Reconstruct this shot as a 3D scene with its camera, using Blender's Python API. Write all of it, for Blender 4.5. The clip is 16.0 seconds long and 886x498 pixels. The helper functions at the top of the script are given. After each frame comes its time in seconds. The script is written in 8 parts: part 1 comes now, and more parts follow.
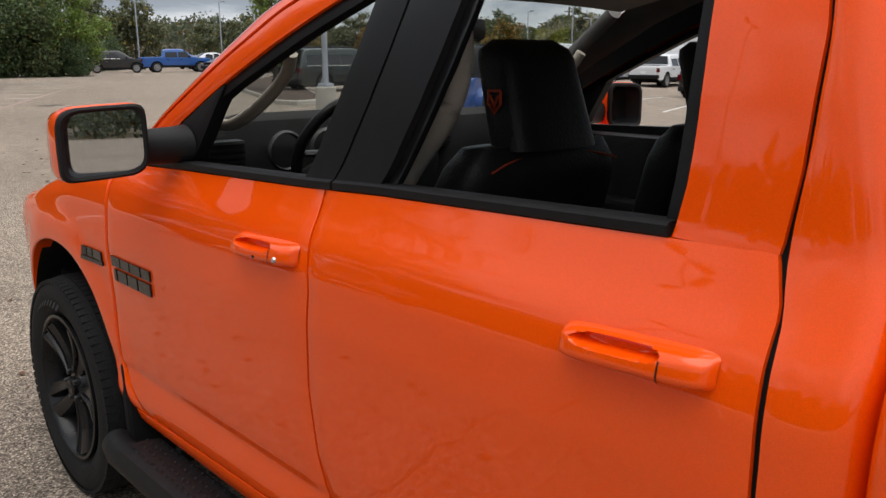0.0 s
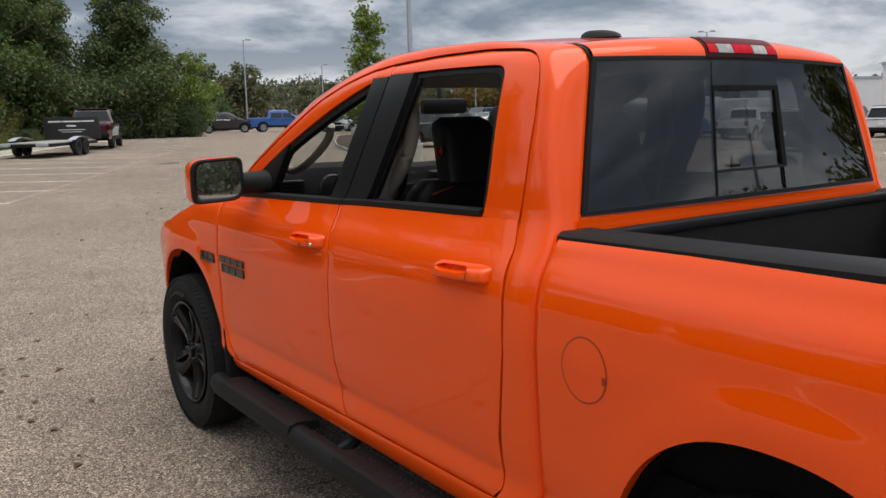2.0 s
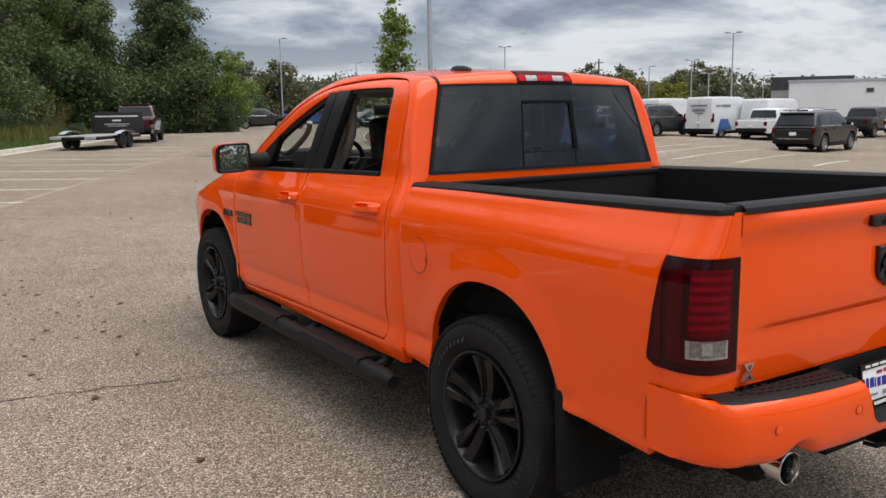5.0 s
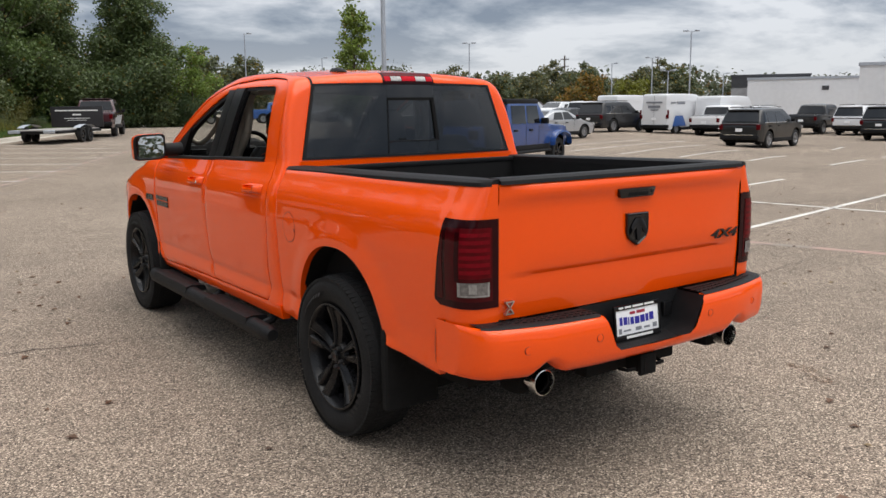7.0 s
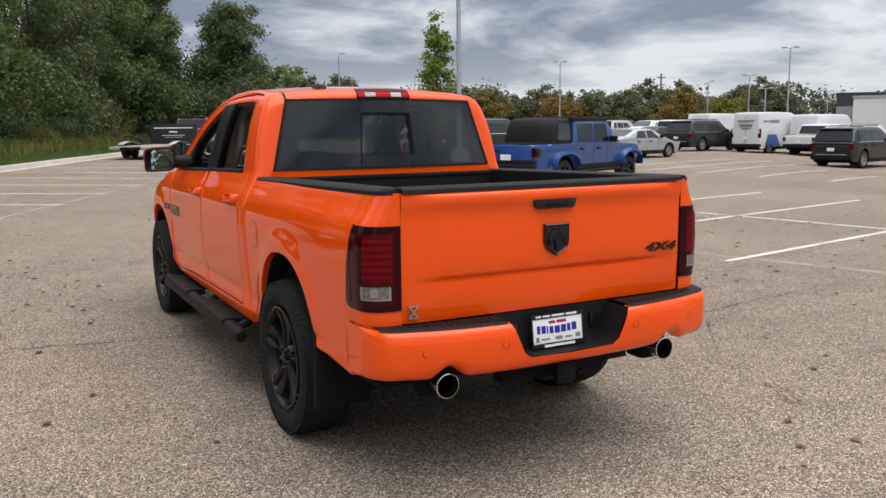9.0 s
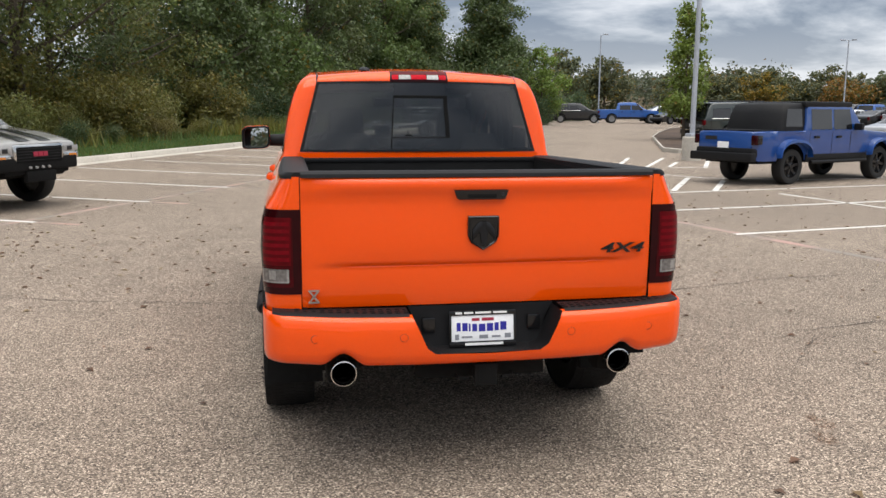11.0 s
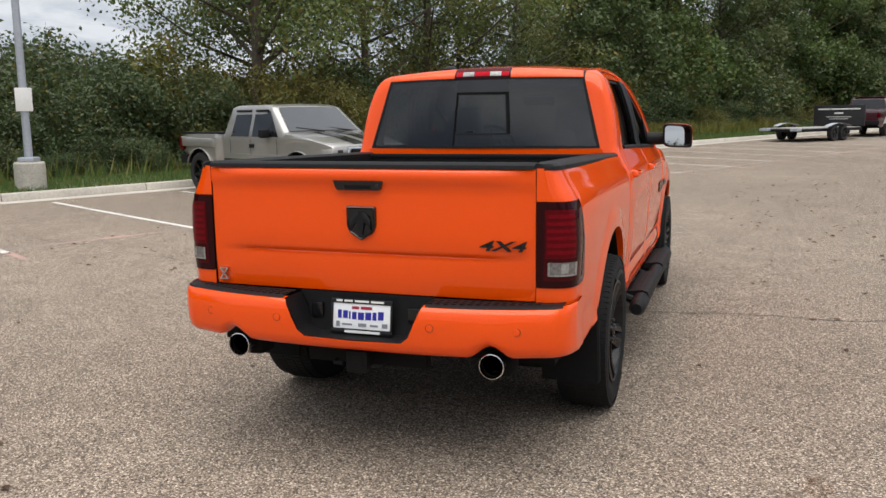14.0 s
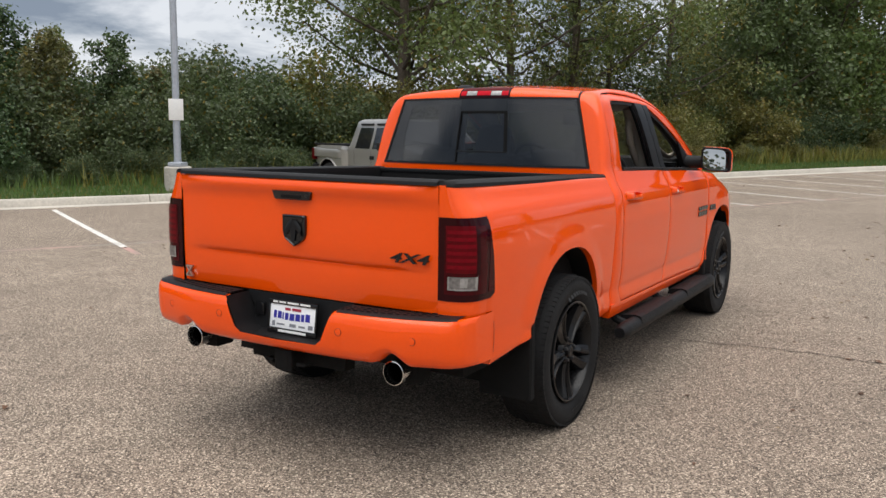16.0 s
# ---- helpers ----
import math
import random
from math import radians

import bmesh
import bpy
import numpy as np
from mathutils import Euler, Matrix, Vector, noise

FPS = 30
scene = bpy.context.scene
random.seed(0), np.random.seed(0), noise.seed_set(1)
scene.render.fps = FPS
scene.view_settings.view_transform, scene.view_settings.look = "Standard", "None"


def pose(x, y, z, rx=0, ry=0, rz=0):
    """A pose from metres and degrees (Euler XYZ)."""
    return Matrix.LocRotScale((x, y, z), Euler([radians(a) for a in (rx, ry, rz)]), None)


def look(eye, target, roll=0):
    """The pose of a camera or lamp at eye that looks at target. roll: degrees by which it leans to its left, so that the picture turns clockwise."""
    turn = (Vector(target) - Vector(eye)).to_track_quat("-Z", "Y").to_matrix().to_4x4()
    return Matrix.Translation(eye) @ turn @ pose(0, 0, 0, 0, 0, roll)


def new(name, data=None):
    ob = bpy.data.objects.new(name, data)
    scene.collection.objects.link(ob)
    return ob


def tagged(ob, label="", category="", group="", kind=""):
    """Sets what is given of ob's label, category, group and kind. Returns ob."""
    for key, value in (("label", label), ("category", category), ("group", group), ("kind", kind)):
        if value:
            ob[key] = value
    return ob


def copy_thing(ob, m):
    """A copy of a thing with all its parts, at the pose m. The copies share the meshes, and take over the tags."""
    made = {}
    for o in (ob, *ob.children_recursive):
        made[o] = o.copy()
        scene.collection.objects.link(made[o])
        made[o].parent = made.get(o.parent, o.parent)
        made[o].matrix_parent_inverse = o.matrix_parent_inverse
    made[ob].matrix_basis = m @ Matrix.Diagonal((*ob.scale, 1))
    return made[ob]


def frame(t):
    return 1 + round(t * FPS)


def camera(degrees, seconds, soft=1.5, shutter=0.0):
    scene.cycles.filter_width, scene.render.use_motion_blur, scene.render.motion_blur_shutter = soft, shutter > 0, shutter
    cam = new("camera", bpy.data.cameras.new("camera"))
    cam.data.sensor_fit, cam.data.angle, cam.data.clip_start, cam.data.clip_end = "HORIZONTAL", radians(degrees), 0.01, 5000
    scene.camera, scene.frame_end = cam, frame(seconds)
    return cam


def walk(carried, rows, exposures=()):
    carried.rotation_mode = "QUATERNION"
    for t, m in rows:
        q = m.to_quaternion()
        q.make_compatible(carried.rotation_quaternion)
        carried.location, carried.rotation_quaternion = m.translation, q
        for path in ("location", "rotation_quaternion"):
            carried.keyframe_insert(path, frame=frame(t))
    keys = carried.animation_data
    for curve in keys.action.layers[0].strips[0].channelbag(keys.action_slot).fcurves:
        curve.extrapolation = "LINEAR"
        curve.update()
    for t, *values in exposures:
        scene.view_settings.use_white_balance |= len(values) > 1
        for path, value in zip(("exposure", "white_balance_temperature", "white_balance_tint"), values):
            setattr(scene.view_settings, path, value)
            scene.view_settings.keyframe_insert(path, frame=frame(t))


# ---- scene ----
cam = camera(55.7, 16.0)
PATH = [
    (0, (-1.94, 0.364, 1.653), (-0.637, 1.813, 1.203), -0.4),
    (0.5, (-2.063, 0.048, 1.679), (-0.854, 1.59, 1.279), -1.2),
    (1, (-2.157, -0.316, 1.707), (-0.989, 1.269, 1.355), -1.9),
    (1.5, (-2.302, -0.644, 1.694), (-1.151, 0.958, 1.368), -1.9),
    (2, (-2.446, -0.953, 1.702), (-1.304, 0.657, 1.383), -1.3),
    (2.5, (-2.537, -1.286, 1.694), (-1.406, 0.331, 1.367), -1.3),
    (3, (-2.638, -1.585, 1.699), (-1.534, 0.048, 1.363), -1.6),
    (5.5, (-3.019, -3.121, 1.719), (-1.955, -1.459, 1.397), -0.5),
    (6, (-2.954, -3.419, 1.713), (-1.897, -1.755, 1.375), -0.0),
    (6.5, (-2.911, -3.658, 1.716), (-1.818, -2.019, 1.371), 0.2),
    (7, (-2.951, -3.813, 1.71), (-1.821, -2.198, 1.376), -0.6),
    (7.5, (-2.984, -3.94, 1.715), (-1.852, -2.324, 1.392), -1.2),
    (8, (-2.878, -4.043, 1.71), (-1.784, -2.398, 1.404), -1.8),
    (8.5, (-2.631, -4.246, 1.704), (-1.593, -2.562, 1.411), -1.6),
    (9, (-2.346, -4.374, 1.676), (-1.404, -2.634, 1.387), -0.5),
    (9.5, (-2.0, -4.529, 1.695), (-1.186, -2.727, 1.397), 0.4),
    (12, (-0.017, -4.803, 1.664), (-0.001, -2.832, 1.322), -0.3),
    (12.5, (0.39, -4.759, 1.642), (0.235, -2.797, 1.29), -0.5),
    (13, (0.803, -4.736, 1.634), (0.452, -2.798, 1.289), -1.3),
    (13.5, (1.236, -4.704, 1.651), (0.717, -2.8, 1.321), -1.6),
    (14, (1.602, -4.618, 1.619), (0.948, -2.755, 1.306), -0.7),
    (14.5, (1.976, -4.544, 1.628), (1.193, -2.727, 1.333), -0.7),
    (15, (2.365, -4.476, 1.648), (1.467, -2.711, 1.367), -0.3),
    (15.5, (2.565, -4.366, 1.624), (1.593, -2.64, 1.347), 0.7),
    (16, (2.697, -4.29, 1.626), (1.685, -2.587, 1.35), 0.7),
]
walk(cam, [(t, look(eye, target, roll)) for t, eye, target, roll in PATH], [(0, 0.28), (1.5, 0.17), (3, 0.22), (6.5, 0.33), (8, 0.31), (9.5, 0.4), (12, 0.54), (14, 0.36), (16, 0.36)])

# ---------------------------------------------------------------- world, sun
world = bpy.data.worlds.new("overcast_sky")
scene.world = world
world.use_nodes = True
wn, wl = world.node_tree.nodes, world.node_tree.links
wn.clear()
w_out = wn.new("ShaderNodeOutputWorld")
w_bg = wn.new("ShaderNodeBackground")
w_sky = wn.new("ShaderNodeTexSky")
w_sky.sky_type = "NISHITA"
w_sky.sun_disc = False
w_sky.sun_elevation = radians(77)
w_sky.sun_rotation = radians(153)
w_tc = wn.new("ShaderNodeTexCoord")
w_sep = wn.new("ShaderNodeSeparateXYZ")
wl.new(w_tc.outputs["Generated"], w_sep.inputs[0])


def w_math(op, a, b):
    m = wn.new("ShaderNodeMath")
    m.operation = op
    for i, v in enumerate((a, b)):
        if isinstance(v, (int, float)):
            m.inputs[i].default_value = v
        else:
            wl.new(v, m.inputs[i])
    return m.outputs[0]


def w_steps(src, steps):
    r = wn.new("ShaderNodeValToRGB")
    els = r.color_ramp.elements
    while len(els) > 1:
        els.remove(els[-1])
    for i, (p, c) in enumerate(steps):
        e = els[0] if i == 0 else els.new(p)
        e.position = p
        e.color = (*c, 1) if isinstance(c, tuple) else (c, c, c, 1)
    wl.new(src, r.inputs["Fac"])
    return r.outputs["Color"]


# a level deck of cloud seen from below: its billows draw together towards the horizon
w_height = w_math("ADD", w_math("MAXIMUM", w_sep.outputs["Z"], 0.0), 0.20)
w_deck = wn.new("ShaderNodeCombineXYZ")
wl.new(w_math("DIVIDE", w_sep.outputs["X"], w_height), w_deck.inputs[0])
wl.new(w_math("DIVIDE", w_sep.outputs["Y"], w_height), w_deck.inputs[1])
w_deck.inputs[2].default_value = 5.3
w_n1 = wn.new("ShaderNodeTexNoise")
w_n1.inputs["Scale"].default_value = 1.05
w_n1.inputs["Detail"].default_value = 9
w_n1.inputs["Roughness"].default_value = 0.58
w_n1.inputs["Distortion"].default_value = 0.25
wl.new(w_deck.outputs[0], w_n1.inputs["Vector"])
# heavier cloud a hand's breadth over the horizon, a thinner bright belt under it
w_heavy = w_steps(w_sep.outputs["Z"], ((0.0, 0.0), (0.06, 0.0), (0.10, 0.06), (0.18, 0.08), (0.30, 0.03), (0.45, -0.03), (0.7, -0.03)))
w_cloud = w_steps(w_math("SUBTRACT", w_n1.outputs["Fac"], w_heavy), ((0.36, (2.3, 2.75, 3.5)), (0.42, (3.7, 4.15, 4.85)), (0.47, (5.6, 5.95, 6.55)), (0.525, (7.6, 7.85, 8.3))))
w_low = w_steps(w_sep.outputs["Z"], ((0.0, 0.5), (0.04, 0.35), (0.10, 0.0)))
w_band = wn.new("ShaderNodeMixRGB")
w_band.inputs["Color2"].default_value = (6.4, 6.6, 6.9, 1)
wl.new(w_low, w_band.inputs["Fac"])
wl.new(w_cloud, w_band.inputs["Color1"])
# an overcast sky grows brighter towards the zenith
w_rise = w_steps(w_sep.outputs["Z"], ((0.0, 0.84), (0.2, 0.84), (0.7, 1.0)))
w_scale = wn.new("ShaderNodeMixRGB")
w_scale.blend_type = "MULTIPLY"
w_scale.inputs["Fac"].default_value = 1.0
wl.new(w_band.outputs["Color"], w_scale.inputs["Color1"])
wl.new(w_rise, w_scale.inputs["Color2"])
w_mix = wn.new("ShaderNodeMixRGB")
w_mix.inputs["Fac"].default_value = 0.93
wl.new(w_sky.outputs["Color"], w_mix.inputs["Color1"])
wl.new(w_scale.outputs["Color"], w_mix.inputs["Color2"])
wl.new(w_mix.outputs["Color"], w_bg.inputs["Color"])
w_bg.inputs["Strength"].default_value = 0.098
wl.new(w_bg.outputs["Background"], w_out.inputs["Surface"])

sun_data = bpy.data.lights.new("sun", "SUN")
sun_data.energy = 2.3
sun_data.angle = radians(75)
sun_data.color = (1.0, 0.96, 0.9)
sun = new("sun", sun_data)
sun.matrix_world = look((6, -12, 60), (0, 0, 0))
scene.view_settings.exposure = 0.0

# ---------------------------------------------------------------- materials
MATS = {}


def nodes_of(name):
    m = bpy.data.materials.new(name)
    m.use_nodes = True
    MATS[name] = m
    return m, m.node_tree.nodes, m.node_tree.links, m.node_tree.nodes["Principled BSDF"]


def simple(name, color, rough=0.5, metal=0.0, grain=0.0, scale=40.0, bump=0.0, coat=0.0, alpha=None, coords="Object", vary=0.0):
    """A surface with fine grain, a broad variation and a slight relief."""
    m, n, l, b = nodes_of(name)
    b.inputs["Roughness"].default_value = rough
    b.inputs["Metallic"].default_value = metal
    if coat:
        b.inputs["Coat Weight"].default_value = coat
        b.inputs["Coat Roughness"].default_value = 0.03
    tc = n.new("ShaderNodeTexCoord")
    base = n.new("ShaderNodeRGB")
    base.outputs[0].default_value = (*color, 1)
    src = base.outputs[0]
    if grain or bump:
        t1 = n.new("ShaderNodeTexNoise")
        t1.inputs["Scale"].default_value = scale
        t1.inputs["Detail"].default_value = 6
        l.new(tc.outputs[coords], t1.inputs["Vector"])
        t2 = n.new("ShaderNodeTexNoise")
        t2.inputs["Scale"].default_value = scale * 0.07
        t2.inputs["Detail"].default_value = 4
        l.new(tc.outputs[coords], t2.inputs["Vector"])
        add = n.new("ShaderNodeMath")
        add.operation = "ADD"
        l.new(t1.outputs["Fac"], add.inputs[0])
        l.new(t2.outputs["Fac"], add.inputs[1])
        mr = n.new("ShaderNodeMapRange")
        mr.inputs["From Min"].default_value = 0.7
        mr.inputs["From Max"].default_value = 1.3
        mr.inputs["To Min"].default_value = 1 - grain
        mr.inputs["To Max"].default_value = 1 + grain
        l.new(add.outputs[0], mr.inputs["Value"])
        mul = n.new("ShaderNodeVectorMath")
        mul.operation = "SCALE"
        l.new(src, mul.inputs[0])
        l.new(mr.outputs["Result"], mul.inputs["Scale"])
        src = mul.outputs[0]
        if bump:
            bp = n.new("ShaderNodeBump")
            bp.inputs["Strength"].default_value = bump
            bp.inputs["Distance"].default_value = 0.01
            l.new(t1.outputs["Fac"], bp.inputs["Height"])
            l.new(bp.outputs["Normal"], b.inputs["Normal"])
    if vary:
        oi = n.new("ShaderNodeObjectInfo")
        hs = n.new("ShaderNodeHueSaturation")
        vr = n.new("ShaderNodeMapRange")
        vr.inputs["To Min"].default_value = 1 - vary
        vr.inputs["To Max"].default_value = 1 + vary
        l.new(oi.outputs["Random"], vr.inputs["Value"])
        l.new(vr.outputs["Result"], hs.inputs["Value"])
        l.new(src, hs.inputs["Color"])
        src = hs.outputs["Color"]
    l.new(src, b.inputs["Base Color"])
    return m


def paint(name, color, flake=0.12, rough=0.33, coat=1.0, metal=0.0):
    """Car paint: a coloured base with fine flake, faint dust and a clear coat."""
    m, n, l, b = nodes_of(name)
    tc = n.new("ShaderNodeTexCoord")
    v = n.new("ShaderNodeTexVoronoi")
    v.inputs["Scale"].default_value = 900
    l.new(tc.outputs["Object"], v.inputs["Vector"])
    dust = n.new("ShaderNodeTexNoise")
    dust.inputs["Scale"].default_value = 3.0
    dust.inputs["Detail"].default_value = 8
    l.new(tc.outputs["Object"], dust.inputs["Vector"])
    mr = n.new("ShaderNodeMapRange")
    mr.inputs["To Min"].default_value = 1 - flake
    mr.inputs["To Max"].default_value = 1 + flake
    l.new(v.outputs["Color"], mr.inputs["Value"])
    sc = n.new("ShaderNodeVectorMath")
    sc.operation = "SCALE"
    sc.inputs[0].default_value = color
    l.new(mr.outputs["Result"], sc.inputs["Scale"])
    l.new(sc.outputs[0], b.inputs["Base Color"])
    rr = n.new("ShaderNodeMapRange")
    rr.inputs["To Min"].default_value = rough - 0.05
    rr.inputs["To Max"].default_value = rough + 0.1
    l.new(dust.outputs["Fac"], rr.inputs["Value"])
    l.new(rr.outputs["Result"], b.inputs["Roughness"])
    b.inputs["Metallic"].default_value = metal
    b.inputs["Coat Weight"].default_value = coat
    cr = n.new("ShaderNodeMapRange")
    cr.inputs["To Min"].default_value = 0.015
    cr.inputs["To Max"].default_value = 0.06
    l.new(dust.outputs["Fac"], cr.inputs["Value"])
    l.new(cr.outputs["Result"], b.inputs["Coat Roughness"])
    return m


def glass(name, tint, ior=1.45):
    m, n, l, b = nodes_of(name)
    b.inputs["Base Color"].default_value = (*tint, 1)
    b.inputs["Roughness"].default_value = 0.0
    b.inputs["IOR"].default_value = ior
    b.inputs["Transmission Weight"].default_value = 1.0
    return m


ORANGE = paint("orange_paint", (0.95, 0.088, 0.001), 0.08, 0.5, 0.95)
ORANGE.node_tree.nodes["Principled BSDF"].inputs["Specular IOR Level"].default_value = 0.02
ORANGE.node_tree.nodes["Principled BSDF"].inputs["Coat IOR"].default_value = 1.52
BLACK_PLASTIC = simple("black_plastic", (0.009, 0.009, 0.010), 0.55, grain=0.25, scale=350, bump=0.15)
BLACK_GLOSS = simple("black_gloss", (0.008, 0.008, 0.009), 0.18, grain=0.15, scale=60)
BLACK_PILLAR = simple("black_pillar_film", (0.012, 0.012, 0.0135), 0.42, grain=0.1, scale=200)
RUBBER = simple("tyre_rubber", (0.014, 0.014, 0.0145), 0.78, grain=0.35, scale=90, bump=0.3)
TYRE_LETTER = simple("tyre_lettering", (0.018, 0.018, 0.0185), 0.7, grain=0.2, scale=60)
RIM_BLACK = simple("black_wheel_paint", (0.009, 0.009, 0.010), 0.26, grain=0.15, scale=80)
LINER = simple("wheel_well_black", (0.006, 0.006, 0.006), 0.9, grain=0.3, scale=30, bump=0.3)
BED_LINER = simple("bed_liner", (0.006, 0.006, 0.0065), 0.75, grain=0.4, scale=220, bump=0.6)
CHROME = simple("polished_steel", (0.72, 0.71, 0.69), 0.14, 1.0, grain=0.08, scale=30)
SILVER = simple("satin_silver", (0.6, 0.6, 0.6), 0.3, 1.0, grain=0.05, scale=50)
DARK_METAL = simple("dark_metal", (0.05, 0.05, 0.052), 0.45, 0.8, grain=0.2, scale=60)
LEATHER = simple("black_leather", (0.012, 0.011, 0.011), 0.42, grain=0.25, scale=160, bump=0.25)
BEIGE = simple("beige_trim", (0.36, 0.32, 0.27), 0.75, grain=0.08, scale=200, bump=0.1)
# beige trim darkened to grey: the cabin's shade is put into the colour
SHADED_LINING = simple("grey_cabin_lining", (0.13, 0.125, 0.12), 0.8, grain=0.1, scale=200, bump=0.1)
# dull orange of the stitching; also paints the shade in body gaps
STITCH_AND_GAP = simple("orange_stitching", (0.35, 0.04, 0.01), 0.7, grain=0.1)
DASH = simple("dash_plastic", (0.004, 0.004, 0.0045), 0.75, grain=0.2, scale=300, bump=0.2)
CARPET = simple("cabin_carpet", (0.012, 0.012, 0.012), 0.95, grain=0.4, scale=120)
RED_LENS = simple("red_lens", (0.088, 0.0015, 0.004), 0.3, grain=0.25, scale=25, coat=0.08)
RED_DARK = simple("smoked_red_lens", (0.022, 0.0010, 0.0025), 0.15, grain=0.2, scale=25, coat=0.22)
RED_DEEP = simple("deep_red_lens", (0.048, 0.0010, 0.0030), 0.15, grain=0.3, scale=18, coat=0.22)
RED_BRIGHT = simple("bright_red_lens", (0.155, 0.002, 0.007), 0.35, grain=0.2, scale=60, coat=0.1)
CLEAR_LENS = simple("clear_lens", (0.34, 0.33, 0.32), 0.18, grain=0.35, scale=55, coat=0.6)
LENS_RIM = simple("reversing_lens_rim", (0.24, 0.23, 0.22), 0.2, grain=0.4, scale=70, coat=0.4)
LENS_BACK = simple("reversing_lens", (0.13, 0.12, 0.115), 0.2, grain=0.5, scale=70, coat=0.4)
STOP_RED = simple("stop_lamp_red", (0.52, 0.008, 0.020), 0.5, grain=0.2, scale=60)
AMBER_LENS = simple("amber_lens", (0.6, 0.2, 0.03), 0.15, grain=0.2, scale=40)
WHITE_PLATE = simple("white_plate", (0.90, 0.91, 0.93), 0.3, grain=0.04, scale=60)
BLUE_INK = simple("blue_ink", (0.02, 0.02, 0.30), 0.4)
RED_INK = simple("red_ink", (0.35, 0.02, 0.05), 0.4)
GREY_INK = simple("grey_ink", (0.22, 0.23, 0.26), 0.4)
TINT = glass("tinted_glass", (0.11, 0.115, 0.12), 1.66)
TINT_CLEARER = glass("lightly_tinted_glass", (0.16, 0.167, 0.17), 1.66)
CLEAR = glass("windscreen_glass", (0.86, 0.9, 0.88))
MIRROR = simple("mirror_glass", (0.55, 0.57, 0.58), 0.01, 1.0)
DARK_GLASS = simple("dark_car_glass", (0.012, 0.013, 0.015), 0.04, grain=0.3, scale=3, coat=0.3)
CONCRETE = simple("concrete", (0.46, 0.43, 0.38), 0.9, grain=0.22, scale=25, bump=0.3)
KERB_MAT = simple("kerb_concrete", (0.50, 0.46, 0.40), 0.9, grain=0.18, scale=18, bump=0.25, vary=0.06)
GALV = simple("galvanised_steel", (0.42, 0.45, 0.50), 0.5, 0.35, grain=0.12, scale=14)
SIGN_WHITE = simple("white_sign", (0.78, 0.78, 0.76), 0.5, grain=0.05, scale=20)
WOOD_DECK = simple("weathered_planks", (0.33, 0.315, 0.30), 0.85, grain=0.25, scale=14, bump=0.2, vary=0.15)
WALL_WHITE = simple("white_siding", (0.74, 0.75, 0.77), 0.7, grain=0.05, scale=2.5)
WALL_DARK = simple("dark_fascia", (0.05, 0.05, 0.055), 0.7, grain=0.15, scale=2)
WALL_GREY = simple("grey_block_wall", (0.36, 0.36, 0.37), 0.85, grain=0.1, scale=3)
BARK = simple("bark", (0.085, 0.068, 0.05), 0.95, grain=0.45, scale=14, bump=0.8)
POLE_WOOD = simple("utility_pole_wood", (0.10, 0.08, 0.065), 0.9, grain=0.3, scale=10)


for m in (BLACK_PLASTIC, BLACK_PILLAR, RUBBER, LINER, BED_LINER, LEATHER, DASH, CARPET, RED_DARK, RED_LENS, RED_BRIGHT, STOP_RED):
    m.node_tree.nodes["Principled BSDF"].inputs["Specular IOR Level"].default_value = 0.22


for m in (RED_DARK, RED_DEEP, RED_LENS, RED_BRIGHT, STOP_RED, RIM_BLACK):
    m.node_tree.nodes["Principled BSDF"].inputs["Specular IOR Level"].default_value = 0.08 if m is not RIM_BLACK else 0.3


def line_paint(name, color, wear):
    """Worn road paint; where it has worn off the asphalt shows."""
    m, n, l, b = nodes_of(name)
    tc = n.new("ShaderNodeTexCoord")
    t = n.new("ShaderNodeTexNoise")
    t.inputs["Scale"].default_value = 45
    t.inputs["Detail"].default_value = 8
    t.inputs["Roughness"].default_value = 0.75
    l.new(tc.outputs["Object"], t.inputs["Vector"])
    t2 = n.new("ShaderNodeTexNoise")
    t2.inputs["Scale"].default_value = 1.3
    t2.inputs["Detail"].default_value = 3
    l.new(tc.outputs["Object"], t2.inputs["Vector"])
    add = n.new("ShaderNodeMath")
    l.new(t.outputs["Fac"], add.inputs[0])
    l.new(t2.outputs["Fac"], add.inputs[1])
    r = n.new("ShaderNodeValToRGB")
    r.color_ramp.elements[0].position = wear - 0.06
    r.color_ramp.elements[0].color = (0.24, 0.21, 0.18, 1)
    r.color_ramp.elements[1].position = wear + 0.08
    r.color_ramp.elements[1].color = (*color, 1)
    half = n.new("ShaderNodeMath")
    half.operation = "MULTIPLY"
    half.inputs[1].default_value = 0.5
    l.new(add.outputs[0], half.inputs[0])
    l.new(half.outputs[0], r.inputs["Fac"])
    l.new(r.outputs["Color"], b.inputs["Base Color"])
    b.inputs["Roughness"].default_value = 0.85
    return m


LINE_WHITE = line_paint("worn_white_line", (0.66, 0.64, 0.60), 0.40)
LINE_PINK = line_paint("faded_red_line", (0.46, 0.27, 0.23), 0.52)


